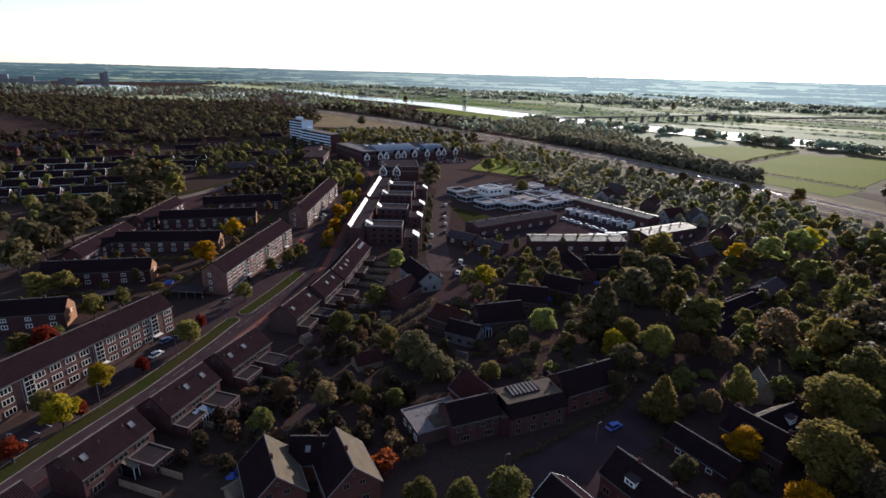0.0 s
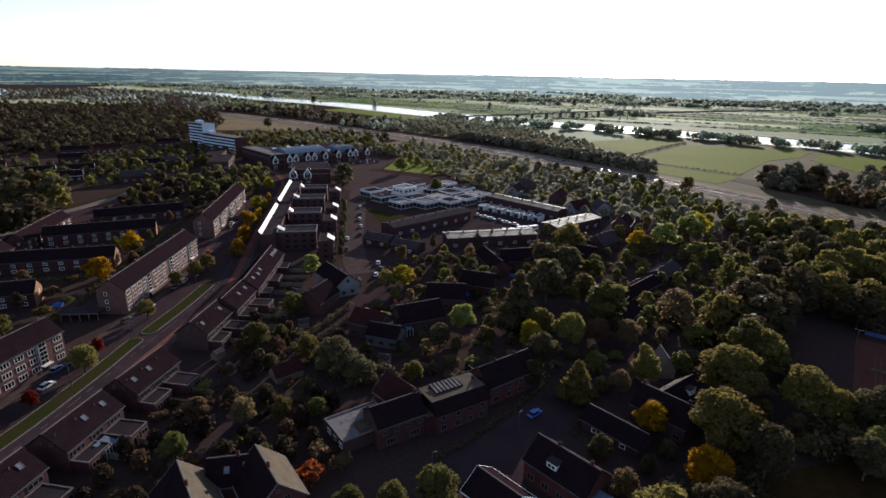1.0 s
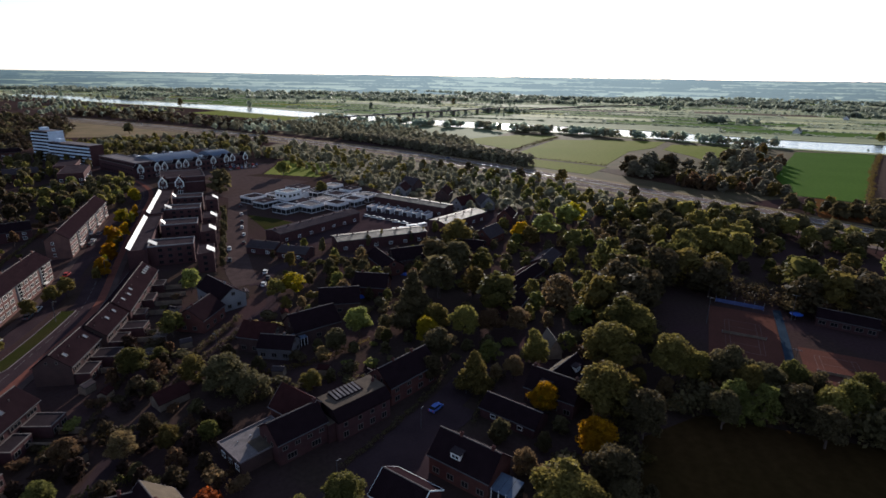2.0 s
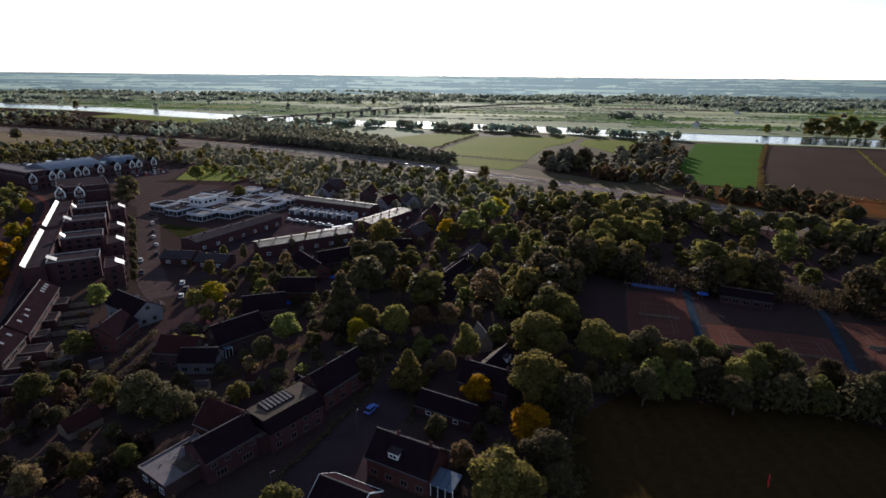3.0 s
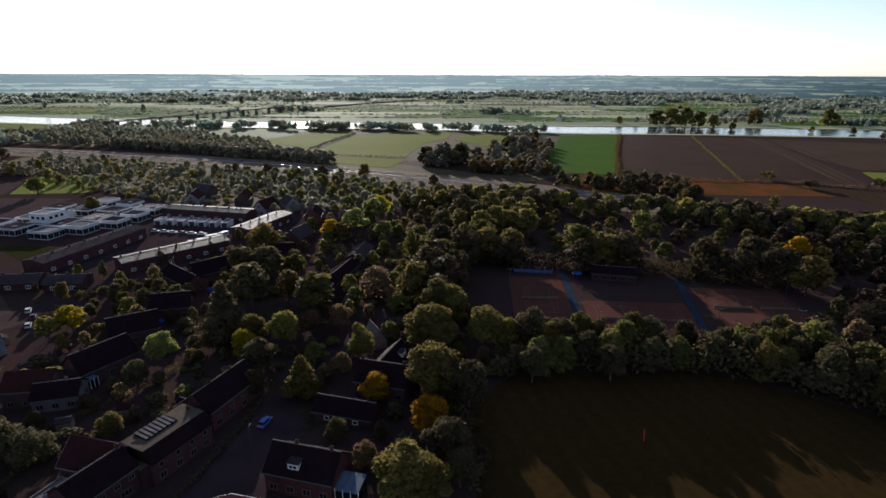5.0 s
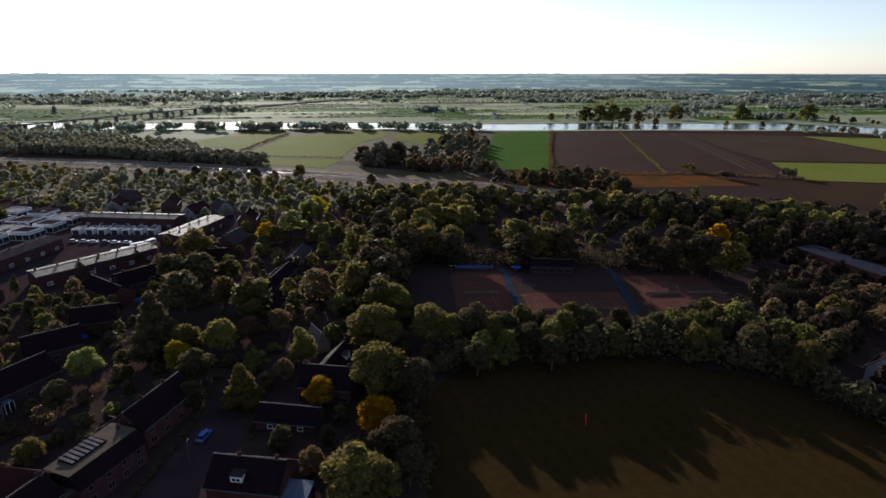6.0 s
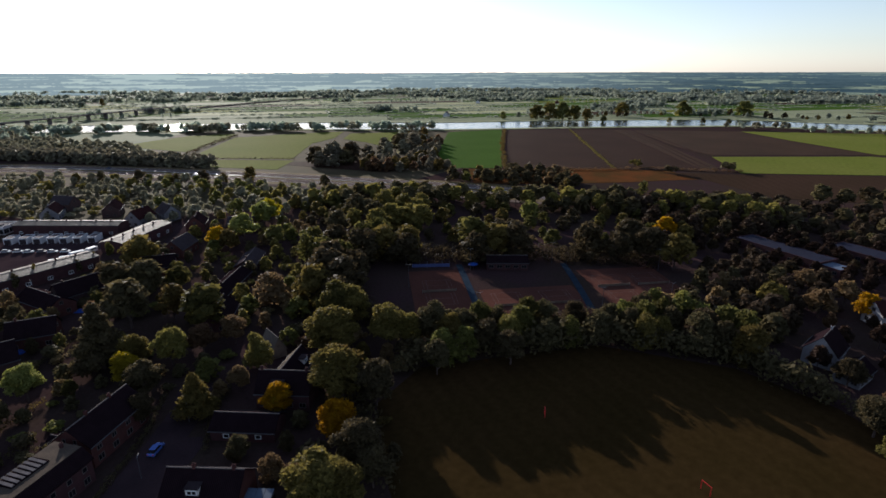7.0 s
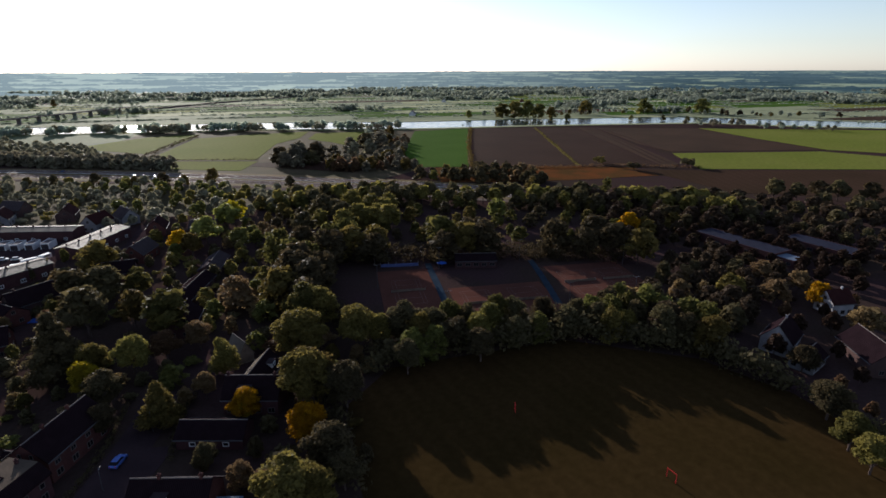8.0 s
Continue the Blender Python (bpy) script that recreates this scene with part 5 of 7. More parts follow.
block = thing("shopping_block", -69.3, 470.8, 32.7, 0, "dark brick shopping block with vaulted blue-grey roofs", "shopping centre")
take(-48, 523, 32.7, 94, 76)
flat_block(block, 0, 0, 94, 70, 8.4, BRICK_DARK, BITUMEN, rim=RIDGE, parapet=0.4)
flat_block(block, 0.3, 6, 15, 69.7, 11.4, BRICK_DARK, GRAVEL, rim=KERB, parapet=0.5, z0=8.2, name="upper_storey")
for x0, x1, y0, y1, h in ((17, 56, 9, 42, 10.2), (66, 84, 7, 30, 9.8)):
    part("vault_wall", boxes((x0, y0, 8.2, x1, y1, h + 0.3)), PLASTER_GREY, block, "pale grey upper wall")
    arc = [(y0 + (y1 - y0) * i / 12, h + 0.3 + 3.4 * math.sin(math.pi * i / 12)) for i in range(13)]
    part("vaulted_roof", prism([(y0, h)] + arc + [(y1, h)], x0 - 0.6, x1 + 0.6), METAL_BLUE, block, "vaulted blue-grey metal roof")
    for k in range(int((x1 - x0) / 3)):
        rib = [(p, q + 0.14) for p, q in arc]
        part("roof_rib", prism([(y0, h)] + rib + [(y1, h)], x0 + 1 + k * 3, x0 + 1.15 + k * 3), METAL_BLUE, block)
rs = random.Random(71)
for k in range(26):
    x, y = rs.uniform(18, 90), rs.uniform(44, 67)
    if k > 19:
        x, y = rs.uniform(57, 64), rs.uniform(4, 40)
    w, d, h = rs.uniform(1.5, 5), rs.uniform(1.5, 4), rs.uniform(0.8, 2.4)
    part("plant_unit", boxes((x, y, 8.3, x + w, y + d, 8.4 + h)), (WHITE, PLASTER_GREY, GRAVEL)[k % 3], block)
for i in range(22):
    for z in (0.7, 4.6):
        window(block, 2.2, 2.1, wall_pose("S", 2.4 + i * 4.2, 0, z), 2, 1, TILE_GREY)
for i in range(14):
    for z in (0.9, 4.6, 8.9):
        window(block, 1.7, 1.6, wall_pose("W", 9 + i * 4.3, 0, z), 2, 1, TILE_GREY)

corner = thing("corner_shops", -36, 424, 6, 0, "flat-roofed dark brick shops with pale roof edges", "shops")
take(-36, 424, 6, 30, 36)
flat_block(corner, -14, -15, 14, 16, 10.4, BRICK_DARK, BITUMEN, rim=KERB, parapet=0.5)
flat_block(corner, -12, -17.5, 13, -15.2, 7.2, BRICK_DARK, GRAVEL, rim=KERB, parapet=0.3, name="bay")
for i in range(6):
    for z in (0.8, 4.2, 7.6):
        window(corner, 2.0, 1.7, wall_pose("E", -12.5 + i * 4.8, 14, z), 2, 1, TILE_GREY)
        window(corner, 2.0, 1.7, wall_pose("W", -12.5 + i * 4.8, 14, z), 2, 1, TILE_GREY)
for k, (x, y, l, w, h) in enumerate(((-112, 470, 40, 16, 10), (-126, 512, 36, 14, 9))):
    flat_house("town_building", x, y, 95, l, w, h, BRICK_DARK, BITUMEN, "flat-roofed town building with rows of windows", "building", "town centre", None,
               [("S", 1, 1.6, 2.2, 8), ("S", 4.4, 1.6, 2.2, 8), ("W", 1, 1.6, 2.2, 4), ("W", 4.4, 1.6, 2.2, 4)])


def slab_flats(x, y, yaw, l, w, storeys, label):
    """High flats with pale balcony bands and dark glazed storeys."""
    ob = thing("high_rise_flats", x, y, yaw, 0, label, "apartment tower")
    take(x, y, yaw, l, w)
    h = storeys * 2.9
    part("core", boxes((-l / 2, -w / 2, -0.3, l / 2, w / 2, h)), BRICK_DARK, ob)
    for s in range(storeys):
        z = 0.6 + s * 2.9
        part("balcony_band", boxes((-l / 2 - 0.1, -w / 2 - 1.1, z - 0.2, l / 2 + 0.1, -w / 2, z + 1.0)), LIGHT_BLUE, ob, "pale blue-white balcony band")
        for k in range(int(l / 4)):
            x0 = -l / 2 + 0.6 + k * 4
            part("pane", boxes((x0, -w / 2 - 0.06, z + 1.05, x0 + 2.9, -w / 2 + 0.02, z + 2.5)), GLASS, ob)
    part("end_wall", boxes((l / 2, -w / 2, -0.3, l / 2 + 0.25, w / 2, h + 0.4)), LIGHT_BLUE if storeys > 8 else BRICK_DARK, ob)
    part("flat_roof", boxes((-l / 2, -w / 2, h, l / 2, w / 2, h + 0.5)), GRAVEL, ob)
    part("lift_house", boxes((-l / 2 + 4, -2, h + 0.5, -l / 2 + 11, 3, h + 3)), LIGHT_BLUE, ob)
    return ob


slab_flats(-160, 606, -45, 24, 14, 9, "nine-storey pale flats with balcony bands")
slab_flats(-132, 572, -46, 58, 12, 6, "six-storey wing of pale flats with balcony bands")

# ---- white pavilion building ----
home = thing("white_pavilions", 44, 358, 36.7, 0, "low white building of many flat-roofed pavilions", "care home")
take(44, 358, 36.7, 78, 72)
PAVILIONS = [(-36, -18, -26, -6, 3.9), (-34, 4, -23, 14, 3.9), (-25, -28, -14, -16, 4.3), (-22, -12, -6, 8, 3.2), (-12, -37, -2, -26, 4.3), (-8, -22, 6, -8, 3.2), (2, -38, 12, -27, 4.3),
             (17, -37, 28, -24, 4.1), (10, -18, 22, -4, 3.2), (25, -15, 36, -4, 4.3), (27, 4, 38, 15, 4.1), (8, 0, 22, 14, 3.2), (-14, 12, 2, 26, 3.3), (8, 19, 20, 31, 4.1), (-30, 20, -18, 31, 3.9), (-20, -18, 30, -14, 3.0), (-24, 8, 28, 11, 3.0)]
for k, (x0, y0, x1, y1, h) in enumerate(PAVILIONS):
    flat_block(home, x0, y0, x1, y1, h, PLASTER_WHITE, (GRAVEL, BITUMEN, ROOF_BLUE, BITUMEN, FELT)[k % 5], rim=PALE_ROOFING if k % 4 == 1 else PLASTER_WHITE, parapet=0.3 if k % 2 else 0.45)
    if y1 - y0 < 5:
        continue
    n = 3
    for i in range(n):
        window(home, (x1 - x0) / n - 0.3, 2.6, wall_pose("S", x0 + (i + 0.5) * (x1 - x0) / n, -y0, 0.4), 2, 1, PLASTER_GREY)
        window(home, (y1 - y0) / n - 0.3, 2.6, wall_pose("W", y0 + (i + 0.5) * (y1 - y0) / n, -x0, 0.4), 2, 1, PLASTER_GREY)
    if k % 2:
        part("roof_light", boxes((x0 + 3, y0 + 3, h + 0.05, x0 + 5, y0 + 5, h + 0.55)), KERB, home)
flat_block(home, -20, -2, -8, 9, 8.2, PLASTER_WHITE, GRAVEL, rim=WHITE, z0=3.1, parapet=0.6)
for i in range(3):
    window(home, 2.4, 1.9, wall_pose("S", -17.6 + i * 3.4, 2, 5.2), 1)
    window(home, 2.4, 1.9, wall_pose("W", 0.4 + i * 3.2, 20, 5.2), 1)


# ---- curved row of houses round the yard ----
def low_row(a, b, width, eave, ridge, label, roof, n, off=0.3):
    ob = pitched("row_house", a, b, width, eave, ridge, BRICK_DARK, roof, label, "terraced houses", "houses round the yard", windows=[("S", 0.8, 1.4, 1.8, n, 2), ("N", 0.8, 1.4, 1.8, n, 2)], chimneys=[k / n - 0.5 + 0.03 for k in range(n)])
    return ob


low_row((14.5, 268.5), (61, 299.5), 11, 5.2, 6.3, "long low house row with a grey ribbed roof", TILE_GREY, 7)
low_row((41.5, 248), (87, 251.5), 11, 5.2, 6.2, "long low house row with a pale shining roof", TILE_PALE, 6)
low_row((99, 261.5), (131, 278.5), 11, 5.2, 6.2, "low house row with a pale shining roof", TILE_PALE, 5)
low_row((86.5, 336), (118, 292), 10, 5.4, 6.4, "low house row with a pale shining roof", TILE_PALE, 7)
low_row((4, 258), (16, 250), 9, 3.4, 5.2, "low house row with a weathered roof", TILE_GREY, 2)
low_row((17, 246), (28.5, 238), 9, 3.4, 5.2, "low house row with a weathered roof", TILE_GREY, 2)
rs = random.Random(14)
for i in range(7):
    t = i / 6
    x, y = 78 + 25 * t + rs.uniform(-0.5, 0.5), 319 - 29 * t
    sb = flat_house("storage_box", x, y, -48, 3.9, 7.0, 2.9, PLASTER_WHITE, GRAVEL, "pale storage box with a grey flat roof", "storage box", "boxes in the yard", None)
    part("roller_door", boxes((-1.5, -3.56, 0.1, 1.5, -3.46, 2.4)), TILE_GREY, sb, "grey ribbed roller door")
for i in range(6):
    trailer(66 + 5.6 * i + rs.uniform(-1, 1), 262 + 1.4 * i + rs.uniform(-2, 3), rs.uniform(-30, 40), rs.uniform(4.4, 6.0), rs.uniform(2.1, 2.5))
for i in range(6):
    car(70 + i * 3.4 + rs.uniform(-0.6, 0.6), 303 - i * 4.4, -42 + rs.uniform(-8, 8), rs.choice([(0.6, 0.62, 0.65), (0.12, 0.12, 0.14), (0.7, 0.7, 0.7)]), "car parked among the boxes in the yard", "cars in the yard")


# ---- detached houses near the camera ----
big = thing("brick_house", 0, 0, 0, 0, "large brick house with a flat-roofed wing", "house")
big.matrix_basis = pose(1.5, 108.5, 0, 0, 0, 27)
take(0, 108, 27, 18, 16)
flat_block(big, -9.0, -4.5, 4.2, 5.5, 3.2, BRICK_PALE, PALE_ROOFING, rim=KERB, parapet=0.3)
part("upper_flat_roof", boxes((-4.5, -4.2, 3.25, 3.2, 0.6, 3.5)), TAN_ROOF, big, "weathered tan flat roofing")
for i in range(3):
    window(big, 1.6, 1.4, wall_pose("W", -3 + i * 3, 9.0, 0.9), 2)
    part("roof_outlet", boxes((-6 + i * 3, 2.2, 3.2, -5.8 + i * 3, 2.4, 3.55)), GREY_METAL, big)
pitched("brick_house", (1.6, 104.8), (12.6, 109.6), 8.6, 5.6, 8.6, BRICK_DARK, TILE, "dark brick house with a tiled roof and white windows", "house", "detached houses", frames=RIDGE,
        windows=[("S", 3.4, 1.1, 1.3, 4, 2), ("S", 0.7, 1.5, 2.4, 2, 3)], gables=[("W", 1.4, 3.5, 0.9, 1.2), ("W", -1.4, 3.5, 0.9, 1.2), ("W", 0, 0.9, 1.4, 1.4)], chimneys=(0.45,))
pitched("brick_house", (6.2, 119.4), (12.6, 109.8), 8.4, 5.0, 9.0, BRICK, TILE_RED, "brick house wing with a dark red tiled roof", "house", "detached houses", frames=RIDGE, windows=[("S", 0.8, 1.4, 1.6, 3, 2)], trim=KERB)
sol = thing("brick_house", 21.8, 111.6, 22.8, 0, "dark brick house with bright striped panels on its flat roof top", "house", "detached houses")
take(21.8, 111.6, 22.8, 15, 10)
part("wall", boxes((-7.4, -4.6, -0.3, 7.4, 4.8, 5.2)), BRICK_DARK, sol)
part("steep_roof", prism([(-5.0, 5.1), (5.2, 5.1), (5.0, 5.5), (4.2, 7.6), (-2.6, 7.6), (-4.9, 5.5)], -7.7, 7.7), TILE, sol)
part("flat_roof", boxes((-7.6, -2.6, 7.6, 7.6, 4.2, 7.72)), TAN_ROOF, sol, "weathered tan flat roofing")
part("porch_roof", boxes((-9.6, -3.6, 4.9, -7.6, 0.2, 5.15)), TAN_ROOF, sol, "tan flat porch roof")
part("porch", boxes((-9.4, -3.4, -0.3, -7.4, 0.0, 4.9)), BRICK_DARK, sol)
part("roof_light_kerb", boxes((-5.0, -0.3, 7.72, 2.6, 3.6, 7.95)), TILE, sol)
for i in range(7):
    v = [(-4.9 + i * 1.06, -0.2, 7.95), (-4.9 + i * 1.06 + 0.62, -0.2, 7.95), (-4.9 + i * 1.06 + 0.62, 3.5, 8.25), (-4.9 + i * 1.06, 3.5, 8.25)]
    v += [(p, q, r + 0.12) for p, q, r in v]
    part("roof_panel", (v, [(3, 2, 1, 0), (4, 5, 6, 7), (0, 1, 5, 4), (1, 2, 6, 5), (2, 3, 7, 6), (3, 0, 4, 7)]), PALE_ROOFING, sol, "pale glazed roof panel")
for x in (-5.5, -1.5, 2.0, 5.5):
    window(sol, 1.1, 1.2, wall_pose("S", x, 4.6, 3.4), 1, 1, RIDGE)
    window(sol, 1.5, 1.6, wall_pose("S", x, 4.6, 0.6), 2, 1, RIDGE)
chimney(sol, 6.4, 1.0, 7.6)
pitched("brick_house", (29.6, 118.2), (44.8, 126.0), 9.4, 5.4, 9.0, BRICK, TILE, "red brick house with a half-timbered gable", "house", "detached houses", frames=RIDGE,
        windows=[("S", 3.3, 1.2, 1.4, 4, 2), ("S", 0.7, 1.5, 1.7, 4, 2)], gables=[("W", 1.3, 5.6, 0.8, 1.1), ("W", -1.3, 5.6, 0.8, 1.1), ("W", 2, 0.9, 1.3, 1.4), ("W", -2, 0.9, 1.3, 1.4)], chimneys=(-0.2, 0.2))
pitched("brick_house", (68.4, 106.8), (75.6, 95.6), 8.4, 4.6, 8.5, BRICK_DARK, TILE, "dark brick house with a white dormer", "house", "detached houses", frames=RIDGE, windows=[("S", 0.8, 1.4, 1.7, 4, 2), ("N", 0.8, 1.4, 1.7, 4, 2)], chimneys=(-0.46, 0.4), dormers=(("S", -1.5, 3.0),))
# roof2 colours the sun-facing slope paler, as sunlight would
pitched("brick_house", (70.8, 102.8), (83.4, 109.4), 7.2, 4.6, 8.0, BRICK_DARK, TILE, "house wing with a pale sunlit roof slope", "house", "detached houses", frames=RIDGE, windows=[("S", 0.8, 1.4, 1.7, 3, 2)], dormers=(("S", 3.0, 2.4),), roof2=TILE_SUNLIT, roof_lights=(("N", -1, 0.5),))
pitched("garage", (54.4, 104.6), (62.4, 92.2), 7.4, 2.8, 5.0, BRICK_DARK, TILE, "low brick garage with a dark roof and pale ridge", "garage", "", windows=[("S", 0.9, 1.1, 1.4, 2, 1)])
pitched("brick_house", (36.6, 90.8), (44.6, 78.8), 9.2, 4.8, 8.6, BRICK, TILE, "red brick house with a white roof dormer", "house", "detached houses", frames=RIDGE,
        windows=[("S", 0.8, 1.5, 1.7, 4, 2)], chimneys=(-0.15, 0.38), dormers=(("S", -1.2, 2.4),), gables=[("W", 0, 4.2, 1.3, 1.3)])
pitched("brick_house", (22.0, 84.0), (28.0, 75.4), 8.6, 4.6, 7.6, BRICK, TILE, "house with a dark tiled roof and white verge", "house", "detached houses", frames=RIDGE, windows=[("S", 0.8, 1.4, 1.6, 3, 2)], trim=WHITE)
# one slope of each house is tiled paler to paint in the sun
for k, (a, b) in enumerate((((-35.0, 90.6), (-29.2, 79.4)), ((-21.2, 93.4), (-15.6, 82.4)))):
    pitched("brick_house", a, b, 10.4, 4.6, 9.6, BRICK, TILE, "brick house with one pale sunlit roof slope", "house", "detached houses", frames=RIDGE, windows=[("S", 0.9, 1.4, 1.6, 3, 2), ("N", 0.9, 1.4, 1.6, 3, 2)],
            gables=[("E", -1.6, 5.0, 1.2, 1.2), ("E", 1.6, 5.0, 1.2, 1.2), ("E", 0, 7.4, 0.6, 0.7), ("E", 2.2, 1.0, 1.5, 1.4), ("E", -2.2, 1.0, 1.5, 1.4)], chimneys=(0.1,), roof2=TILE_SUNLIT, trim=KERB)
pitched("roof_link", (-30, 92.4), (-20, 92.8), 7.0, 4.4, 8.2, BRICK, TILE, "house wing with a dark roof and bright roof light", "house", "detached houses", frames=RIDGE, roof_lights=(("S", -1.5, 0.5), ("S", 2, 0.6)), chimneys=(0.05,))
pitched("garden_shed", (-40, 83.2), (-37.6, 86.6), 3.6, 2.0, 3.1, WOOD, TILE_PALE, "wooden shed with a pale felt roof", "shed", "", gutter=False)
pitched("garden_shed", (-24, 133), (-17.5, 137), 5.0, 2.3, 4.2, WOOD, TILE_RED, "wooden barn with a reddish roof among trees", "shed", "", gutter=False)

# ---- houses further into the gardens ----
DETACHED = [((-18.3, 175.5), (-12.0, 186.5), 10, 4.6, 8.2, "brick gabled house with bracketed side roof", TILE, BRICK), ((-13, 206), (-4.6, 190), 9.4, 5.0, 8.2, "house with a long dark roof and a pale gable", TILE, PLASTER_GREY),
            ((-1.5, 161), (7.6, 155), 8.6, 5.0, 8.2, "house with a dark red roof and grey walls", TILE_RED, BRICK_PALE),
            ((3, 154), (12, 149.4), 7.4, 3.6, 6.2, "grey house wing with dark roof", TILE, PLASTER_DIM), ((11.5, 160), (26, 164.4), 10, 4.2, 8.4, "brick house with pale gable", TILE, BRICK_PALE),
            ((24, 179.5), (37.5, 177), 9.6, 4.2, 8.2, "brick house with dark roof and pale gable", TILE, BRICK_PALE), ((40, 192), (51, 186), 9.4, 4.2, 8.0, "brick house with a dark roof", TILE, BRICK),
            ((55.5, 224), (58.4, 204), 9.2, 4.0, 6.8, "brick house with pale annexe roof", TILE, BRICK), ((60, 214), (75, 215), 9.4, 4.4, 8.4, "house with pale gable and dark roof", TILE, BRICK_PALE),
            ((92, 222), (104, 214), 9, 4.2, 8.0, "house with dark roof among trees", TILE, BRICK), ((112, 232), (124, 240), 9, 4.2, 8.0, "house with a bluish dark roof", TILE_GREY, BRICK),
            ((126, 300), (138, 306), 9, 4.4, 8.6, "pale gabled house near the highway", TILE_RED, PLASTER_GREY), ((146, 296), (147.5, 308), 9, 4.4, 8.6, "pale gabled house near the highway", TILE_GREY, PLASTER_GREY),
            ((128, 330), (136, 342), 9, 4.4, 8.4, "gabled house near the highway", TILE, BRICK_PALE), ((104, 350), (112, 362), 9, 4.4, 8.4, "gabled house near the highway", TILE, PLASTER_GREY),
            ((118, 380), (124, 368), 9, 4.4, 8.4, "gabled house near the highway", TILE_GREY, BRICK_PALE), ((152, 250), (160, 240), 9, 4.4, 8.0, "house with a blue-grey roof", TILE_GREY, BRICK),
            ((140, 262), (148, 272), 9, 4.4, 8.4, "gabled house with dark roof", TILE, BRICK), ((96, 172), (116, 186), 8, 3.0, 5.0, "low long building with a pale ridge among trees", TILE, BRICK_DARK),
            ((82, 150), (92, 160), 9, 4.0, 7.6, "house hidden among trees", TILE, BRICK_DARK), ((120, 190), (134, 202), 8, 3.0, 5.2, "low building with pale gutter among trees", TILE_GREY, BRICK_DARK),
            ((171, -6.4), (181, -8.6), 8.4, 4.6, 9.2, "pale house with a tall gable", TILE, PLASTER_PALE), ((164, -13), (173, -16), 6.4, 3.0, 5.4, "pale house wing beside a lawn", TILE, PLASTER_GREY),
            ((213, -19), (218.5, -25), 7.6, 4.6, 8.2, "pale plastered house with a red roof", TILE_RED, PLASTER_PALE), ((172, -33), (186, -26), 10, 4.4, 8.6, "house with a dark roof and pale ridge", TILE, BRICK_PALE)]
for k, (a, b, w, e, r, lab, rf, wl) in enumerate(DETACHED):
    pitched("detached_house", a, b, w, e, r, wl, rf, lab, "house", "houses among gardens", frames=RIDGE, windows=[("S", 0.8, 1.4, 1.6, 3, 2), ("N", 0.8, 1.4, 1.6, 3, 2)],
            gables=[(q, s, 0.9, 1.4, 1.4) for q in "EW" for s in (-1.8, 1.8)] + [(q, 0, e + 0.3, 1.3, 1.3) for q in "EW"], chimneys=((0.2,) if k % 2 else (-0.3,)))

# ---- older terraces west of the flats ----
OLD = [((-150, 188.5), (-113.2, 196.2)), ((-146, 229), (-102, 234.4)), ((-146, 267), (-101, 279.2)), ((-146, 151), (-120, 157.4)), ((-138, 300), (-98, 314)), ((-150, 204), (-152, 246)), ((-152.5, 256), (-154, 300))]
for k, (a, b) in enumerate(OLD):
    L = (Vector(b) - Vector(a)).length
    n = int(L / 5.5)
    old = pitched("terraced_houses", a, b, 8.6, 5.4, 8.8, BRICK_DARK, TILE, "old dark brick terrace with an orange sunlit end wall", "terraced houses", "old terraces",
            windows=[("S", 3.2, 1.2, 1.6, n, 2), ("S", 0.8, 1.4, 1.8, n, 2)], chimneys=[i / n - 0.48 for i in range(n)], gables=[("E", 1.2, 3.4, 0.8, 1.2), ("W", -1.2, 3.4, 0.8, 1.2)])
    if k < 5:
        part("end_wall", prism([(-4.2, 0), (4.2, 0), (4.2, 5.3), (0, 8.5), (-4.2, 5.3)], L / 2 + 0.01, L / 2 + 0.08), BRICK_ORANGE, old, "orange brick end wall")
for i in range(6):
    for j in range(5):
        x, y = -292 + i * 24 - j * 5, 300 + i * 9 + j * 31
        if x > -208:
            continue
        pitched("terraced_houses", (x - 9, y - 3.4), (x + 9, y + 3.4), 8.2, 4.2, 7.6, BRICK_DARK, TILE, "suburban terrace with one pale roof edge", "terraced houses", "suburban rows", windows=[("S", 0.8, 1.4, 1.8, 4, 2)], chimneys=(-0.3, 0.3), trim=WHITE)
rs = random.Random(5)
for i in range(26):
    x, y = rs.uniform(-420, -140), rs.uniform(420, 640)
    if not is_free(x, y, 9) or (x > -185 and y > 540):
        continue
    dx, dy = 11 * math.cos(0.35), 11 * math.sin(0.35)
    pitched("terraced_houses", (x - dx, y - dy), (x + dx, y + dy), 8.4, 4.6, 8.0, BRICK, rs.choice((TILE, TILE_GREY, TILE_RED)), "distant suburban terrace among trees", "terraced houses", "distant rows", windows=[("S", 0.8, 1.4, 1.8, 4, 2)])
flat_house("long_hall", -410, 592, 55, 78, 16, 6.5, BRICK_DARK, BITUMEN, "long flat-roofed hall behind trees", "hall")
for k, (x, y, w, h) in enumerate(((-1436, 2330, 15, 44), (-1406, 2310, 13, 50), (-1500, 2360, 60, 18), (-1330, 1830, 44, 20), (-1390, 1850, 40, 34), (-1450, 1860, 46, 26), (-1500, 1880, 40, 38), (-1270, 1850, 30, 30), (-1240, 1840, 30, 34), (-1560, 1840, 60, 20))):
    flat_house("riverside_mill", x, y, 34, w, 26, h, PLASTER_GREY, PLASTER_GREY, "tall grey riverside mill building far off", "mill", "far mills")

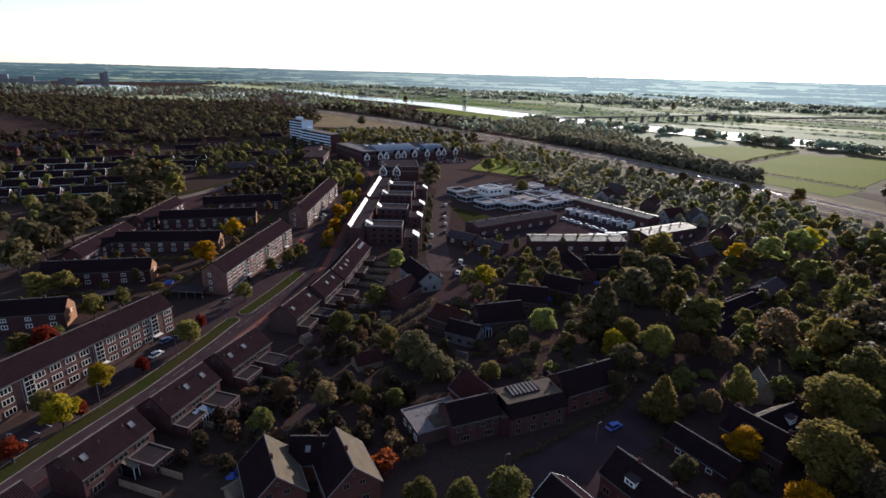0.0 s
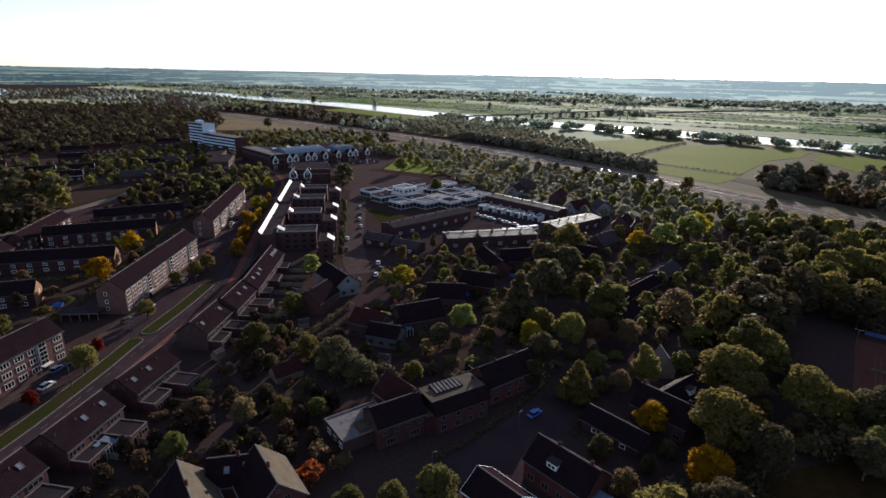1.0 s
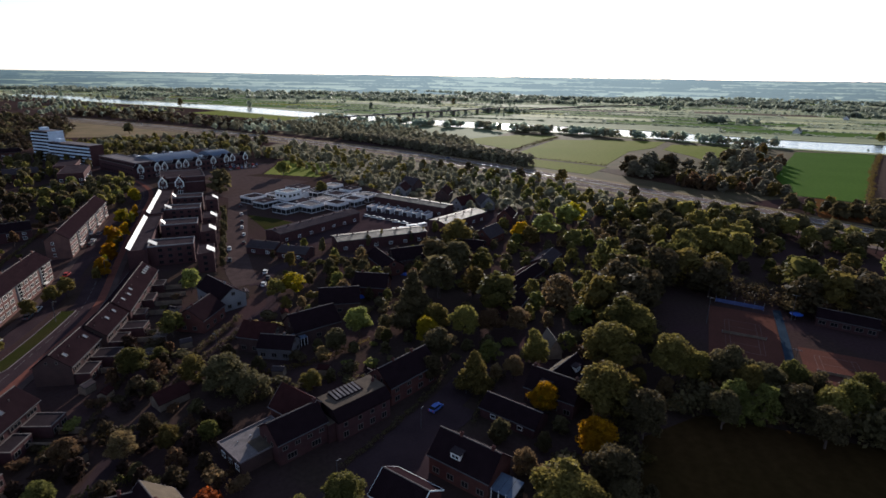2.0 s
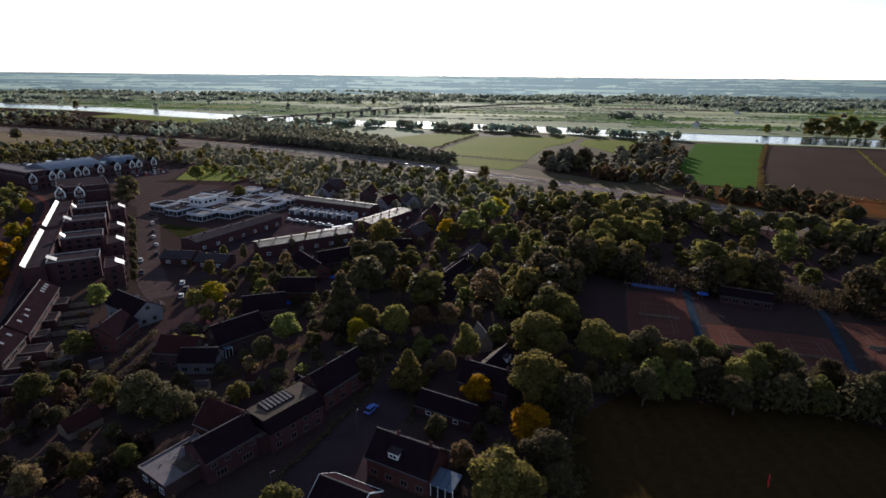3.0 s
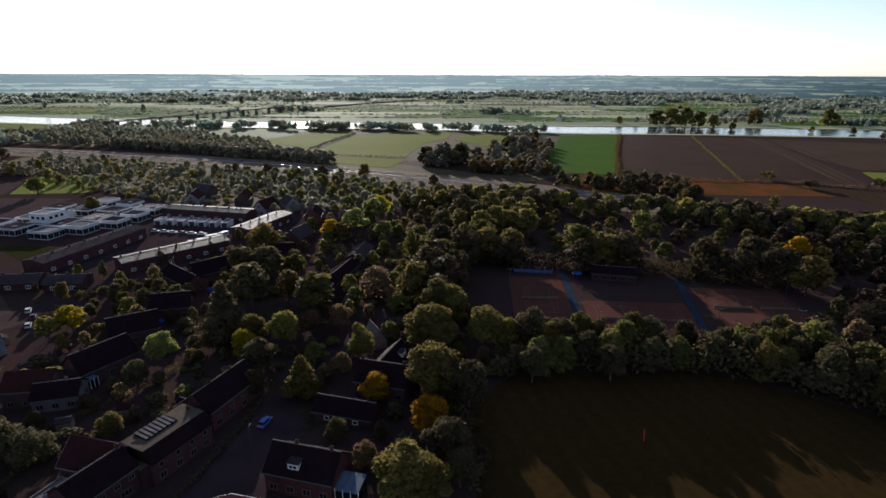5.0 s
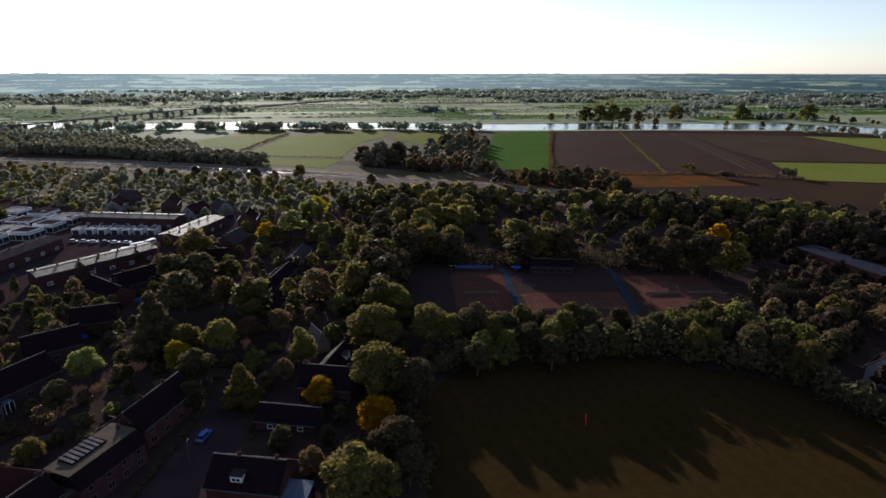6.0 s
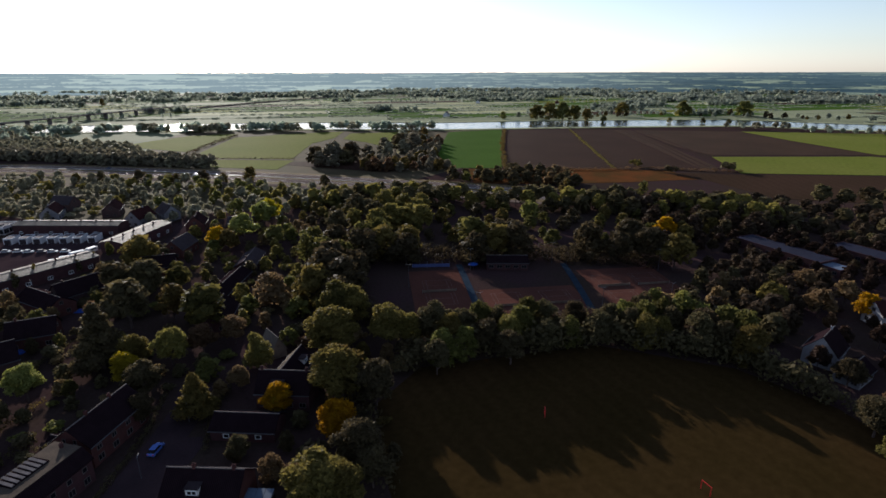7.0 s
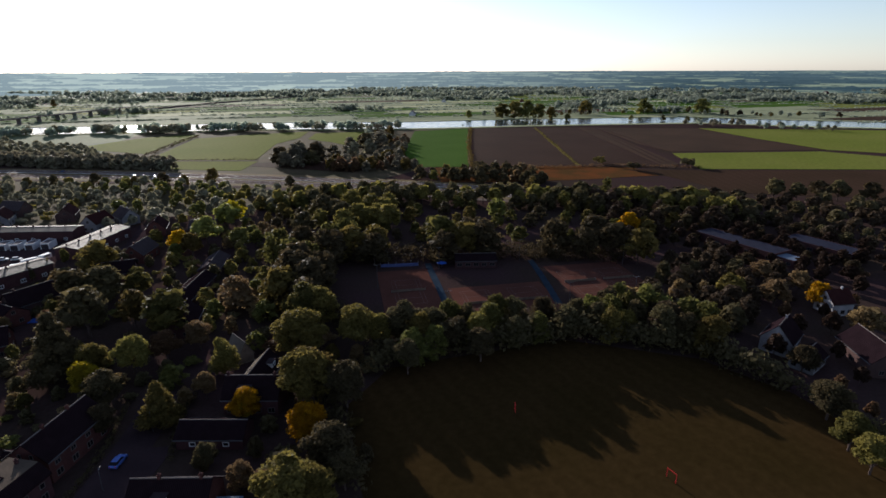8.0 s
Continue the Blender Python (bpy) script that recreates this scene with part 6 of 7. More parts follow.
# ---- club house and courts' furniture ----
pitched("club_house", (186, 113), (196, 99), 9, 3.2, 5.0, BRICK_DARK, TILE, "low dark club house behind the courts", "club house", "", frames=RIDGE, windows=[("S", 0.9, 1.5, 2.2, 5, 2)])
rs = random.Random(9)
for k, (x, y, yw, l) in enumerate(((276, 12, 60, 40), (290, -20, 60, 30))):
    flat_house("school_building", x, y, yw, l, 12, 4.2, BRICK_DARK, ROOF_BLUE, "low dark school building with a bluish flat roof", "school", "low halls", None, [("N", 1.0, 1.6, 2.2, 8)], ZINC)
flat_house("school_annexe", 264, -6, 60, 13, 8, 3.4, BRICK_DARK, METAL_BLUE, "small annexe with a pale blue metal roof", "school", "low halls", None, [("N", 1.0, 1.4, 1.8, 3)], ZINC)
scr = thing("court_screen", 171, 131.5, -50, 0, "blue windscreen on a court fence", "screen")
part("screen", boxes((-8, -0.04, 0.2, 8, 0.04, 1.6)), SCREEN_BLUE, scr)
for i in range(6):
    part("fence_post", boxes((-8 + i * 3.2 - 0.05, 0.06, 0, -8 + i * 3.2 + 0.05, 0.16, 3.0)), GREY_METAL, scr)
para = thing("parasol", 180, 116, 0, 0, "blue parasol beside the club house", "parasol")
v, f = [], []
limb(v, f, (0, 0, 0), (0, 0, 2.8), 0.04, 0.04)
part("pole", (v, f), GREY_METAL, para)
v, f = [], []
limb(v, f, (0, 0, 2.2), (0, 0, 2.9), 2.2, 0.06, 8)
part("canopy", (v, f), PLASTIC_BLUE, para)
brd = thing("white_board", 183, 46.5, 42, 0, "long white board at the court edge", "board")
part("board", boxes((-3.6, -0.1, 0.3, 3.6, 0.1, 1.8)), WHITE, brd)
for s in (-3, 0, 3):
    part("leg", boxes((s - 0.06, 0.1, 0, s + 0.06, 0.25, 1.9)), GREY_METAL, brd)
for x, y in ((147.8, 124.5), (178, 116), (141, 88), (206, 92), (170, 56), (224, 52), (188, 38)):
    pole("floodlight_pole", x, y, 9.5, "tall grey floodlight pole beside the courts", "floodlight", 0.9, -50, "court floodlights", 2)
for x, y, w, yw in ((104.5, 45.6, 1.6, 30), (100.4, 8.6, 2.4, 60)):
    g = thing("goal_frame", x, y, yw, 0, "small red goal frame on the sports field", "goal")
    part("post", boxes((-w / 2, -0.07, 0, -w / 2 + 0.14, 0.07, 2.1)), RED, g)
    part("post", boxes((w / 2 - 0.14, -0.07, 0, w / 2, 0.07, 2.1)), RED, g)
    part("crossbar", boxes((-w / 2, -0.07, 2.1, w / 2, 0.07, 2.24)), RED, g)

# ---- river bridge ----
bridge = thing("river_bridge", 360, 1036, 27.5, 0, "long pale road bridge over the river on slim piers", "bridge")
part("deck", boxes((-205, -5.5, 8.9, 320, 5.5, 9.6)), PAVING, bridge)
for s in (-1, 1):
    part("parapet", boxes((-205, s * 6 - 0.2, 9.6, 320, s * 6 + 0.2, 10.4)), KERB, bridge)
for i in range(13):
    part("pier", boxes((-190 + i * 40, -3.5, -0.5, -188.4 + i * 40, 3.5, 8.9)), KERB, bridge)
ribbon("far_road", [(640, 1182), (800, 1250), (1100, 1340), (1600, 1430)], 10, 3.0, ASPHALT_OLD, "pale road on a low bank beyond the bridge", deep=3.2, step=40)

# ---- cars ----
car(42.0, 108.9, 33, (0.1, 0.17, 0.5), "bright blue hatchback parked on the forecourt")
SIDE = [(-100.5, 86.5), (-97.8, 95), (-92.5, 110.5), (-83.5, 145.5), (-81.6, 151), (-77, 176), (-73.2, 186.5), (-70.2, 205), (-69, 211), (-68.2, 240), (-68.4, 247), (-68.3, 290), (-68.5, 297), (-68.3, 310)]
CAR_COLOURS = [(0.4, 0.41, 0.43), (0.05, 0.05, 0.06), (0.35, 0.04, 0.04), (0.1, 0.14, 0.25), (0.55, 0.55, 0.54), (0.16, 0.165, 0.175)]
NAMES = ["silver", "black", "dark red", "dark blue", "white", "grey"]
for k, (x, y) in enumerate(SIDE):
    car(x, y, 71 if y < 180 else 84, CAR_COLOURS[(k * 5) % 6], NAMES[(k * 5) % 6] + " car parked beside the service road")
for k, (x, y, yw) in enumerate(((7.9, 224.3, 80), (8.5, 217.1, 80), (6.4, 210.1, 80), (25.2, 235.7, 20), (-82, 137, 71), (-140, 168, 15), (-133, 170, 15), (-126, 176, 15), (-126, 205, 10), (-119, 207, 10),
                                 (0.5, 300, 88), (0.8, 312, 88), (1, 330, 88), (1.2, 352, 88), (1, 285, 88), (0.6, 270, 88), (-6, 262, 268), (-6, 245, 268))):
    car(x, y, yw, CAR_COLOURS[(k * 3 + 4) % 6], NAMES[(k * 3 + 4) % 6] + " car parked beside the street")
for k in range(16):
    car(-4 + (k % 8) * 3.2, 498 + (k // 8) * 12 + (k % 8) * 1.2, 100, CAR_COLOURS[k % 6], NAMES[k % 6] + " car in the car park behind the shops", "cars in the car park")
for k, (t, s) in enumerate(((0.25, 1), (0.4, -1), (0.52, 1), (0.6, -1), (0.63, -1), (0.72, 1), (0.8, -1))):
    line = smooth_line(HIGHWAY, 15)
    i = int(t * (len(line) - 2))
    d = (line[i + 1] - line[i]).normalized()
    p = line[i] + Vector((-d.y, d.x)) * s * 8
    car(p.x, p.y, math.degrees(math.atan2(d.y, d.x)) + (180 if s > 0 else 0), CAR_COLOURS[(k + 4) % 6], NAMES[(k + 4) % 6] + " car on the highway", "cars on the highway", 0.25)

# ---- street lamps ----
for k, (x, y) in enumerate(((-88.6, 92), (-82, 111), (-75.5, 136), (-69.6, 160), (-60.5, 198), (-53, 240), (-53.5, 275), (-54, 320))):
    pole("street_lamp", x, y, 7.5, "slender grey street lamp on the avenue", "lamp", 1.3, -18, "avenue lamps")
for k, (x, y) in enumerate(((14, 92), (36, 103), (52, 113), (9.5, 195), (-10, 160), (30, 238), (60, 236), (110, 250))):
    pole("street_lamp", x, y, 5.5, "short grey street lamp in a residential street", "lamp", 0.7, 40 * k, "residential lamps")

# ---- low sheds between the flats ----
def carport(x, y, yaw, l, w, label):
    """An open shelter: flat roof on posts over a back wall."""
    ob = thing("carport", x, y, yaw, 0, label, "carport", "shelters by the flats")
    take(x, y, yaw, l, w, 0.4)
    part("roof", boxes((-l / 2, -w / 2, 2.5, l / 2, w / 2, 2.75)), BITUMEN, ob)
    part("fascia", boxes((-l / 2 - 0.05, -w / 2 - 0.08, 2.45, l / 2 + 0.05, -w / 2, 2.8)), RIDGE, ob, "pale edge board")
    part("back_wall", boxes((-l / 2, w / 2 - 0.2, -0.2, l / 2, w / 2, 2.5)), BRICK_DARK, ob)
    for i in range(5):
        px = -l / 2 + 0.2 + i * (l - 0.4) / 4
        part("post", boxes((px - 0.08, -w / 2 + 0.1, -0.2, px + 0.08, -w / 2 + 0.26, 2.5)), GREY_METAL, ob)
    return ob


carport(-92, 181, -3, 12, 6, "dark flat-roofed carport between the flats")
carport(-88, 258, 0, 9, 6, "dark flat-roofed carport between the flats")
carport(-118, 176, 12, 10, 5, "dark flat-roofed bicycle shelter behind the flats")

# ---- garden clutter ----
pitched("summer_house", (85.8, 128.0), (84.2, 120.6), 4.4, 2.6, 6.4, WOOD, TILE_PALE, "small steep summer house with a pale sunlit roof", "summer house", "", gutter=False)
for k, (x, y, w, l, yw) in enumerate(((-42.5, 90.4, 2.2, 3.0, 20), (-35.6, 103.6, 1.6, 2.2, 60), (-62.4, 120.5, 2.0, 1.4, 10), (40.4, 187, 3.6, 4.4, 30), (57.5, 209.5, 3.0, 5.0, 80), (63.2, 203.6, 2.6, 3.4, 40), (14.5, 87.6, 2.4, 4.0, 25), (-106, 193, 3.4, 4.0, 20), (31, 186, 2.4, 3.0, 15))):
    tp = thing("tarpaulin", x, y, yw, 0, "blue tarpaulin over garden things", "tarpaulin", "blue covers")
    v, f = [], []
    for i in range(5):
        for j in range(4):
            v.append((-w / 2 + w * i / 4, -l / 2 + l * j / 3, (0.75 + 0.15 * math.sin(i * 2.1 + j * 1.7 + k)) if 0 < i < 4 and 0 < j < 3 else 0.02))
    f = [(i * 4 + j, i * 4 + j + 4, i * 4 + j + 5, i * 4 + j + 1) for i in range(4) for j in range(3)]
    part("sheet", (v, f), PLASTIC_BLUE, tp)
    part("load", boxes((-w * 0.3, -l * 0.3, 0, w * 0.3, l * 0.3, 0.55)), WOOD, tp)
rs = random.Random(33)
for k in range(34):
    x, y = rs.uniform(-42, 40), rs.uniform(84, 205)
    if k > 22:
        x, y = rs.uniform(-140, -96), rs.uniform(160, 300)
    if not is_free(x, y, 2.4):
        continue
    yw = rs.uniform(0, 180)
    dx, dy = 1.6 * math.cos(radians(yw)), 1.6 * math.sin(radians(yw))
    pitched("garden_shed", (x - dx, y - dy), (x + dx, y + dy), 2.4, 2.0, 2.7, WOOD, rs.choice((TILE, BITUMEN, TILE_RED, TILE_GREY)), "small wooden garden shed with a felt roof", "shed", "garden sheds", gutter=False, over=0.15)
for k, (x, y, yw) in enumerate(((-26, 173, 80), (-24, 190, 80), (-28, 160, 75))):
    pg = thing("pergola", x, y, yw, 0, "pale slatted pergola behind a terrace", "pergola", "pergolas")
    take(x, y, yw, 6, 4, 0.2)
    for i in range(7):
        part("slat", boxes((-3 + i * 0.95, -2, 2.4, -2.75 + i * 0.95, 2, 2.55)), RIDGE, pg)
    for sx in (-2.9, 2.9):
        for sy in (-1.8, 1.8):
            part("post", boxes((sx - 0.07, sy - 0.07, 0, sx + 0.07, sy + 0.07, 2.4)), RIDGE, pg)


# ---- single trees ----
def single(x, y, h, colour, wide, style):
    PLANTED.append((x, y, h * 0.4 * wide))
    tree(x, y, h, colour, wide, style)


single(-10.5, 400.0, 17.5, "dark", 1.35, "low")
single(-85.9, 118.7, 8.75, "yellow", 1.21, "round")
single(-86.2, 103.8, 8.75, "yellow", 1.35, "round")
single(-80.2, 127.0, 5.5, "red", 1.04, "round")
single(-84.5, 107.4, 5.5, "red", 0.97, "round")
single(-76.6, 154.1, 5.5, "red", 1.17, "round")
single(-75.5, 143.4, 8.75, "olive", 1.31, "round")
single(-93.5, 108.1, 7.2, "olive", 1.19, "round")
single(-88.8, 91.9, 6.5, "red", 1.2, "round")
single(-30.6, 150.6, 10, "green", 1.35, "round")
single(-23.1, 173.5, 9.375, "lime", 1.31, "round")
single(-40.2, 103.0, 7.4, "green", 1.2, "round")
single(-28.0, 114.1, 7.5, "russet", 1.35, "round")
single(-7.6, 136.0, 11, "dark", 1.6, "low")
single(-15.5, 144.0, 8, "olive", 1.4, "low")
single(-0.5, 129.0, 8.6, "dark", 1.5, "low")
single(13.8, 127.0, 6.875, "olive", 1.35, "round")
single(-10.8, 114.2, 6.5, "green", 1.16, "round")
single(-19.1, 114.5, 6.9, "olive", 1.19, "round")
single(-9.5, 100.8, 4, "russet", 1.16, "bush")
single(-4.8, 95.6, 4, "russet", 1.12, "bush")
single(-11.2, 92.9, 4.6, "red", 1.21, "bush")
single(13.8, 82.1, 10, "green", 1.35, "round")
single(4.9, 80.9, 8.5, "green", 1.2, "round")
single(-3.0, 80.9, 8.5, "green", 1.2, "round")
single(-39.0, 116.4, 7.5, "russet", 1.28, "round")
single(-19.7, 211.6, 10, "lime", 1.21, "round")
single(10.1, 192.9, 9, "olive", 1.2, "round")
single(16.7, 195.0, 10, "yellow", 1.27, "round")
single(35.4, 218.3, 7.5, "olive", 1.06, "round")
single(32.5, 154.3, 10.625, "lime", 1.32, "round")
single(23.6, 145.7, 8.75, "dark", 1.26, "round")
single(39.1, 145.7, 6, "green", 0.96, "round")
# next two trees are added to keep the low sun off the forecourt
single(50.5, 131.5, 11.5, "dark", 1.3, "round")
single(45.0, 121.5, 8.5, "dark", 1.2, "round")
single(50.9, 141.4, 10.4, "yellow", 1.2, "round")
single(51.1, 155.6, 21.1, "dark", 1.2, "conifer")
single(67.7, 175.1, 18.2, "dark", 1.2, "round")
single(91.3, 188.9, 12, "green", 1.11, "round")
single(80.9, 152.8, 16.875, "green", 1.35, "round")
single(79.1, 169.7, 13.3, "olive", 1.2, "round")
single(93.9, 223.2, 17.5, "olive", 1.35, "round")
single(82.0, 194.1, 16.25, "dark", 1.35, "round")
single(76.6, 200.5, 16.25, "dark", 1.35, "tall")
single(145.7, 227.6, 15, "lime", 1.35, "round")
single(174.4, 244.9, 15, "yellow", 1.35, "round")
single(166.8, 241.3, 15, "lime", 1.35, "round")
single(149.8, 208.5, 11.25, "lime", 1.35, "round")
single(142.6, 177.9, 16.25, "lime", 1.35, "poplar")
single(106.7, 154.2, 13, "russet", 1.4, "low")
single(63.3, 141.2, 12.3, "olive", 1.2, "round")
single(55.9, 147.5, 11.6, "olive", 1.2, "round")
single(72.3, 140.5, 10, "russet", 1.35, "round")
single(81.8, 138.9, 10, "russet", 1.35, "round")
single(54.5, 113.5, 12.5, "olive", 1.33, "conifer")
single(66.8, 114.2, 8, "russet", 1.09, "round")
single(66.9, 98.3, 8.75, "orange", 1.35, "round")
single(66.6, 98.4, 6.2, "yellow", 1.19, "round")
single(77.7, 89.6, 16.875, "olive", 1.24, "round")
single(93.4, 108.7, 16.875, "olive", 1.34, "round")
single(85.5, 87.9, 10, "lime", 1.19, "round")
single(68.7, 78.9, 11.25, "orange", 1.35, "round")
single(108.2, 120.5, 16.875, "green", 1.35, "round")
single(131.9, 228.4, 11.25, "orange", 1.32, "round")
single(132.7, 220.4, 11.25, "olive", 1.29, "round")
single(-101.9, 248.9, 11.25, "orange", 1.35, "round")
single(-99.8, 212.5, 11.25, "orange", 1.35, "round")
single(-141.2, 172.7, 11.25, "olive", 1.35, "round")
single(-135.1, 177.6, 10, "olive", 1.35, "round")
single(-113.8, 137.8, 8.75, "red", 1.35, "round")
single(-119.0, 134.7, 7.5, "olive", 1.35, "round")
single(-62.2, 384.7, 10, "yellow", 1.35, "tall")
single(-57.9, 288.4, 10, "orange", 1.35, "tall")
single(-59.9, 325.8, 10, "yellow", 1.35, "tall")
single(-56.0, 263.0, 8.75, "orange", 1.35, "tall")
single(-54.5, 242.4, 8.75, "orange", 1.35, "tall")
single(-65.3, 214.6, 7.8, "olive", 1.21, "round")
single(-69.2, 204.2, 7.5, "olive", 1.21, "round")
single(-62.4, 221.8, 8.1, "olive", 1.19, "round")
single(-70.6, 176.5, 7.5, "olive", 1.24, "round")
single(-114.4, 160.4, 8.75, "olive", 1.35, "round")
single(-198.2, 362.8, 20, "olive", 1.35, "round")
single(-180.4, 349.7, 18.75, "dark", 1.35, "round")
single(-196.7, 339.3, 20, "dark", 1.35, "round")
single(-163.3, 292.4, 17.5, "dark", 1.35, "round")
single(-176.8, 268.6, 17.5, "dark", 1.3, "round")
single(-167.5, 282.7, 16.25, "dark", 1.35, "round")
single(-177.1, 249.4, 17.5, "dark", 1.35, "round")
single(-183.4, 242.9, 17.5, "dark", 1.35, "round")
single(-177.7, 217.8, 17.5, "dark", 1.35, "round")
single(-164.7, 194.4, 16.25, "dark", 1.35, "round")
single(-168.2, 214.3, 16.25, "dark", 1.35, "round")
single(-169.2, 233.3, 16.25, "dark", 1.35, "round")
single(-10.2, 421.3, 13.75, "dark", 1.35, "round")
single(36.4, 452.1, 12.5, "lime", 1.35, "round")
single(54.5, 372.6, 10, "lime", 1.35, "round")
single(-127.3, 827.2, 15, "dark", 1.35, "round")
single(-181.0, 255.1, 17.5, "dark", 1.35, "low")
single(-178.4, 271.8, 17.5, "dark", 1.35, "low")
single(-171.1, 288.2, 16.25, "dark", 1.35, "low")
single(-221.8, 383.6, 18.75, "dark", 1.35, "low")
single(-195.0, 373.3, 18.75, "green", 1.35, "low")
single(-172.4, 312.1, 16.25, "dark", 1.35, "low")
single(-175.9, 343.0, 15, "olive", 1.35, "low")
single(-224.1, 364.7, 15, "dark", 1.35, "low")
single(76.4, 119.1, 11.6, "olive", 1.2, "tall")
single(80.7, 90.4, 16.25, "olive", 1.35, "tall")
single(83.2, 81.3, 13.5, "dark", 1.2, "round")
single(70.0, 81.3, 8.5, "orange", 1.21, "round")
single(51.1, 66.9, 14.5, "olive", 1.35, "round")
single(63.8, 68.3, 13, "dark", 1.2, "round")
single(55.3, 63.4, 11, "olive", 1.17, "round")
single(62.4, 62.8, 10, "dark", 1.19, "round")
single(108.0, 99.0, 15, "olive", 1.32, "round")
single(117.2, 88.9, 14.7, "dark", 1.2, "round")
single(104.0, 77.9, 11, "dark", 1.06, "round")
single(109.4, 116.4, 15.8, "olive", 1.2, "round")
single(95.8, 110.7, 15, "olive", 1.28, "tall")
single(111.2, 93.7, 12, "olive", 1.06, "round")
single(122.2, 82.6, 12.5, "dark", 1.24, "round")
single(122.5, 73.5, 11.25, "dark", 1.34, "round")
single(120.8, 64.3, 11.25, "dark", 1.29, "round")
single(257.0, 129.7, 13.8, "lime", 1.2, "round")
single(269.1, 61.8, 12.8, "orange", 1.2, "round")
single(267.0, 51.6, 10.7, "olive", 1.2, "round")
single(206.3, 9.3, 11, "olive", 1.35, "round")
single(225.9, -11.5, 10, "russet", 1.35, "round")
single(209.1, -4.6, 11, "russet", 1.35, "round")
single(230.9, 1.4, 10, "russet", 1.31, "round")
single(197.5, -29.6, 11.25, "russet", 1.35, "round")
single(216.5, -17.3, 10, "orange", 1.24, "round")
single(130.6, -22.3, 10, "lime", 1.22, "round")
single(141.4, -18.6, 10.625, "dark", 1.35, "round")
single(163.1, -13.4, 8.75, "dark", 1.35, "round")
single(124.1, -25.6, 9.8, "olive", 1.2, "round")
single(316.2, 136.1, 16.25, "olive", 1.35, "poplar")
single(336.0, 93.3, 16.25, "lime", 1.35, "poplar")
single(359.5, 197.1, 11.25, "dark", 1.35, "round")
single(402.5, 4.1, 13.75, "dark", 1.35, "round")
single(402.4, -8.4, 12.5, "dark", 1.35, "round")
single(410.9, -20.1, 13.75, "dark", 1.35, "round")
single(417.4, -30.6, 13.75, "dark", 1.35, "round")
single(418.6, -46.3, 13.75, "dark", 1.35, "round")
single(506, 72, 8, "dark", 1.35, "bush")
single(478, 142, 7, "olive", 1.3, "bush")
single(464, 108, 7, "dark", 1.4, "bush")

# ---- groves, gardens and woods ----
take(214.7, 99.7, 62.6, 76, 19, 0)  # two breaks in the wood that let the low sun on to the courts
take(173, 118.7, 62.6, 72, 17, 0)
MIX = ["green", "olive", "dark", "olive", "lime", "russet"]
WOOD_MIX = ["dark", "dark", "dark", "olive", "dark", "green"]
grove([(-32, 96), (-36, 120), (-30, 140), (-20, 160), (0, 150), (28, 150), (28, 128), (4, 124), (-12, 118), (-14, 100)], 8.4, 4, 7, ["dark", "dark", "green", "dark"], 21, ("bush", "low", "bush"), wide=(0.95, 1.3), place="in a garden", single=True)
grove([(-56, 92), (-30, 92), (-8, 104), (-6, 118), (-18, 130), (-24, 170), (-38, 168), (-46, 130)], 5.2, 3.5, 6.5, ["dark", "wood", "dark", "russet"], 146, ("bush", "low"), wide=(1.0, 1.4), place="in the gardens behind the terraces")
grove([(98, 146), (112, 140), (124, 150), (118, 166), (104, 168)], 5.0, 3.5, 6, ["dark", "russet", "dark"], 148, ("bush", "low"), wide=(1.1, 1.4), place="between houses")
grove([(176, 212), (196, 204), (238, 226), (228, 262), (204, 264)], 7.0, 5, 9, ["dark", "olive", "green"], 147, "low", wide=(1.1, 1.4), place="before the highway wood")
grove([(-44, 80), (-44, 130), (-30, 150), (-28, 205), (-12, 215), (-20, 160), (-34, 130), (-36, 84)], 8.6, 3.5, 6.5, ["dark", "dark", "green", "russet"], 22, ("low", "bush", "bush"), wide=(0.9, 1.25), place="in a garden", single=True)
grove([(0, 165), (40, 168), (60, 160), (70, 190), (60, 235), (20, 232), (10, 200)], 6.2, 4.5, 9, ["dark", "green", "dark", "olive", "russet", "lime"], 23, ("low", "round", "bush"), wide=(0.85, 1.2), place="in a garden", single=True)
grove([(48, 122), (64, 132), (72, 185), (66, 235), (130, 258), (176, 240), (170, 190), (120, 150), (100, 130), (84, 118), (68, 112)], 6.8, 4.5, 8, ["dark", "olive", "russet", "green", "olive"], 24, ("low", "bush", "low"), wide=(1.0, 1.45), place="between houses")
grove([(48, 76), (70, 60), (84, 82), (104, 88), (112, 104), (90, 126), (80, 112), (64, 88), (52, 94)], 6.4, 4.5, 8, ["dark", "dark", "russet", "dark", "olive"], 25, ("low", "bush", "low"), wide=(1.0, 1.45), place="at the field's edge", single=True)
grove([(108, 80), (116, 90), (128, 84), (146, 66), (158, 50), (176, 40), (172, 14), (160, 6), (156, 22), (148, 46), (128, 62)], 5.6, 10.5, 14, ["dark", "dark", "green", "olive"], 26, "low", wide=(0.9, 1.2), group="tree row by the field", place="in the row by the field", single=True)
grove([(156, 24), (176, 40), (200, 34), (232, 34), (250, 20), (236, -6), (206, -2), (186, 4), (168, 6)], 7.0, 7, 10.5, ["wood", "wood", "dark", "wood", "russet"], 27, "low", wide=(1.0, 1.3), place="beside the courts")
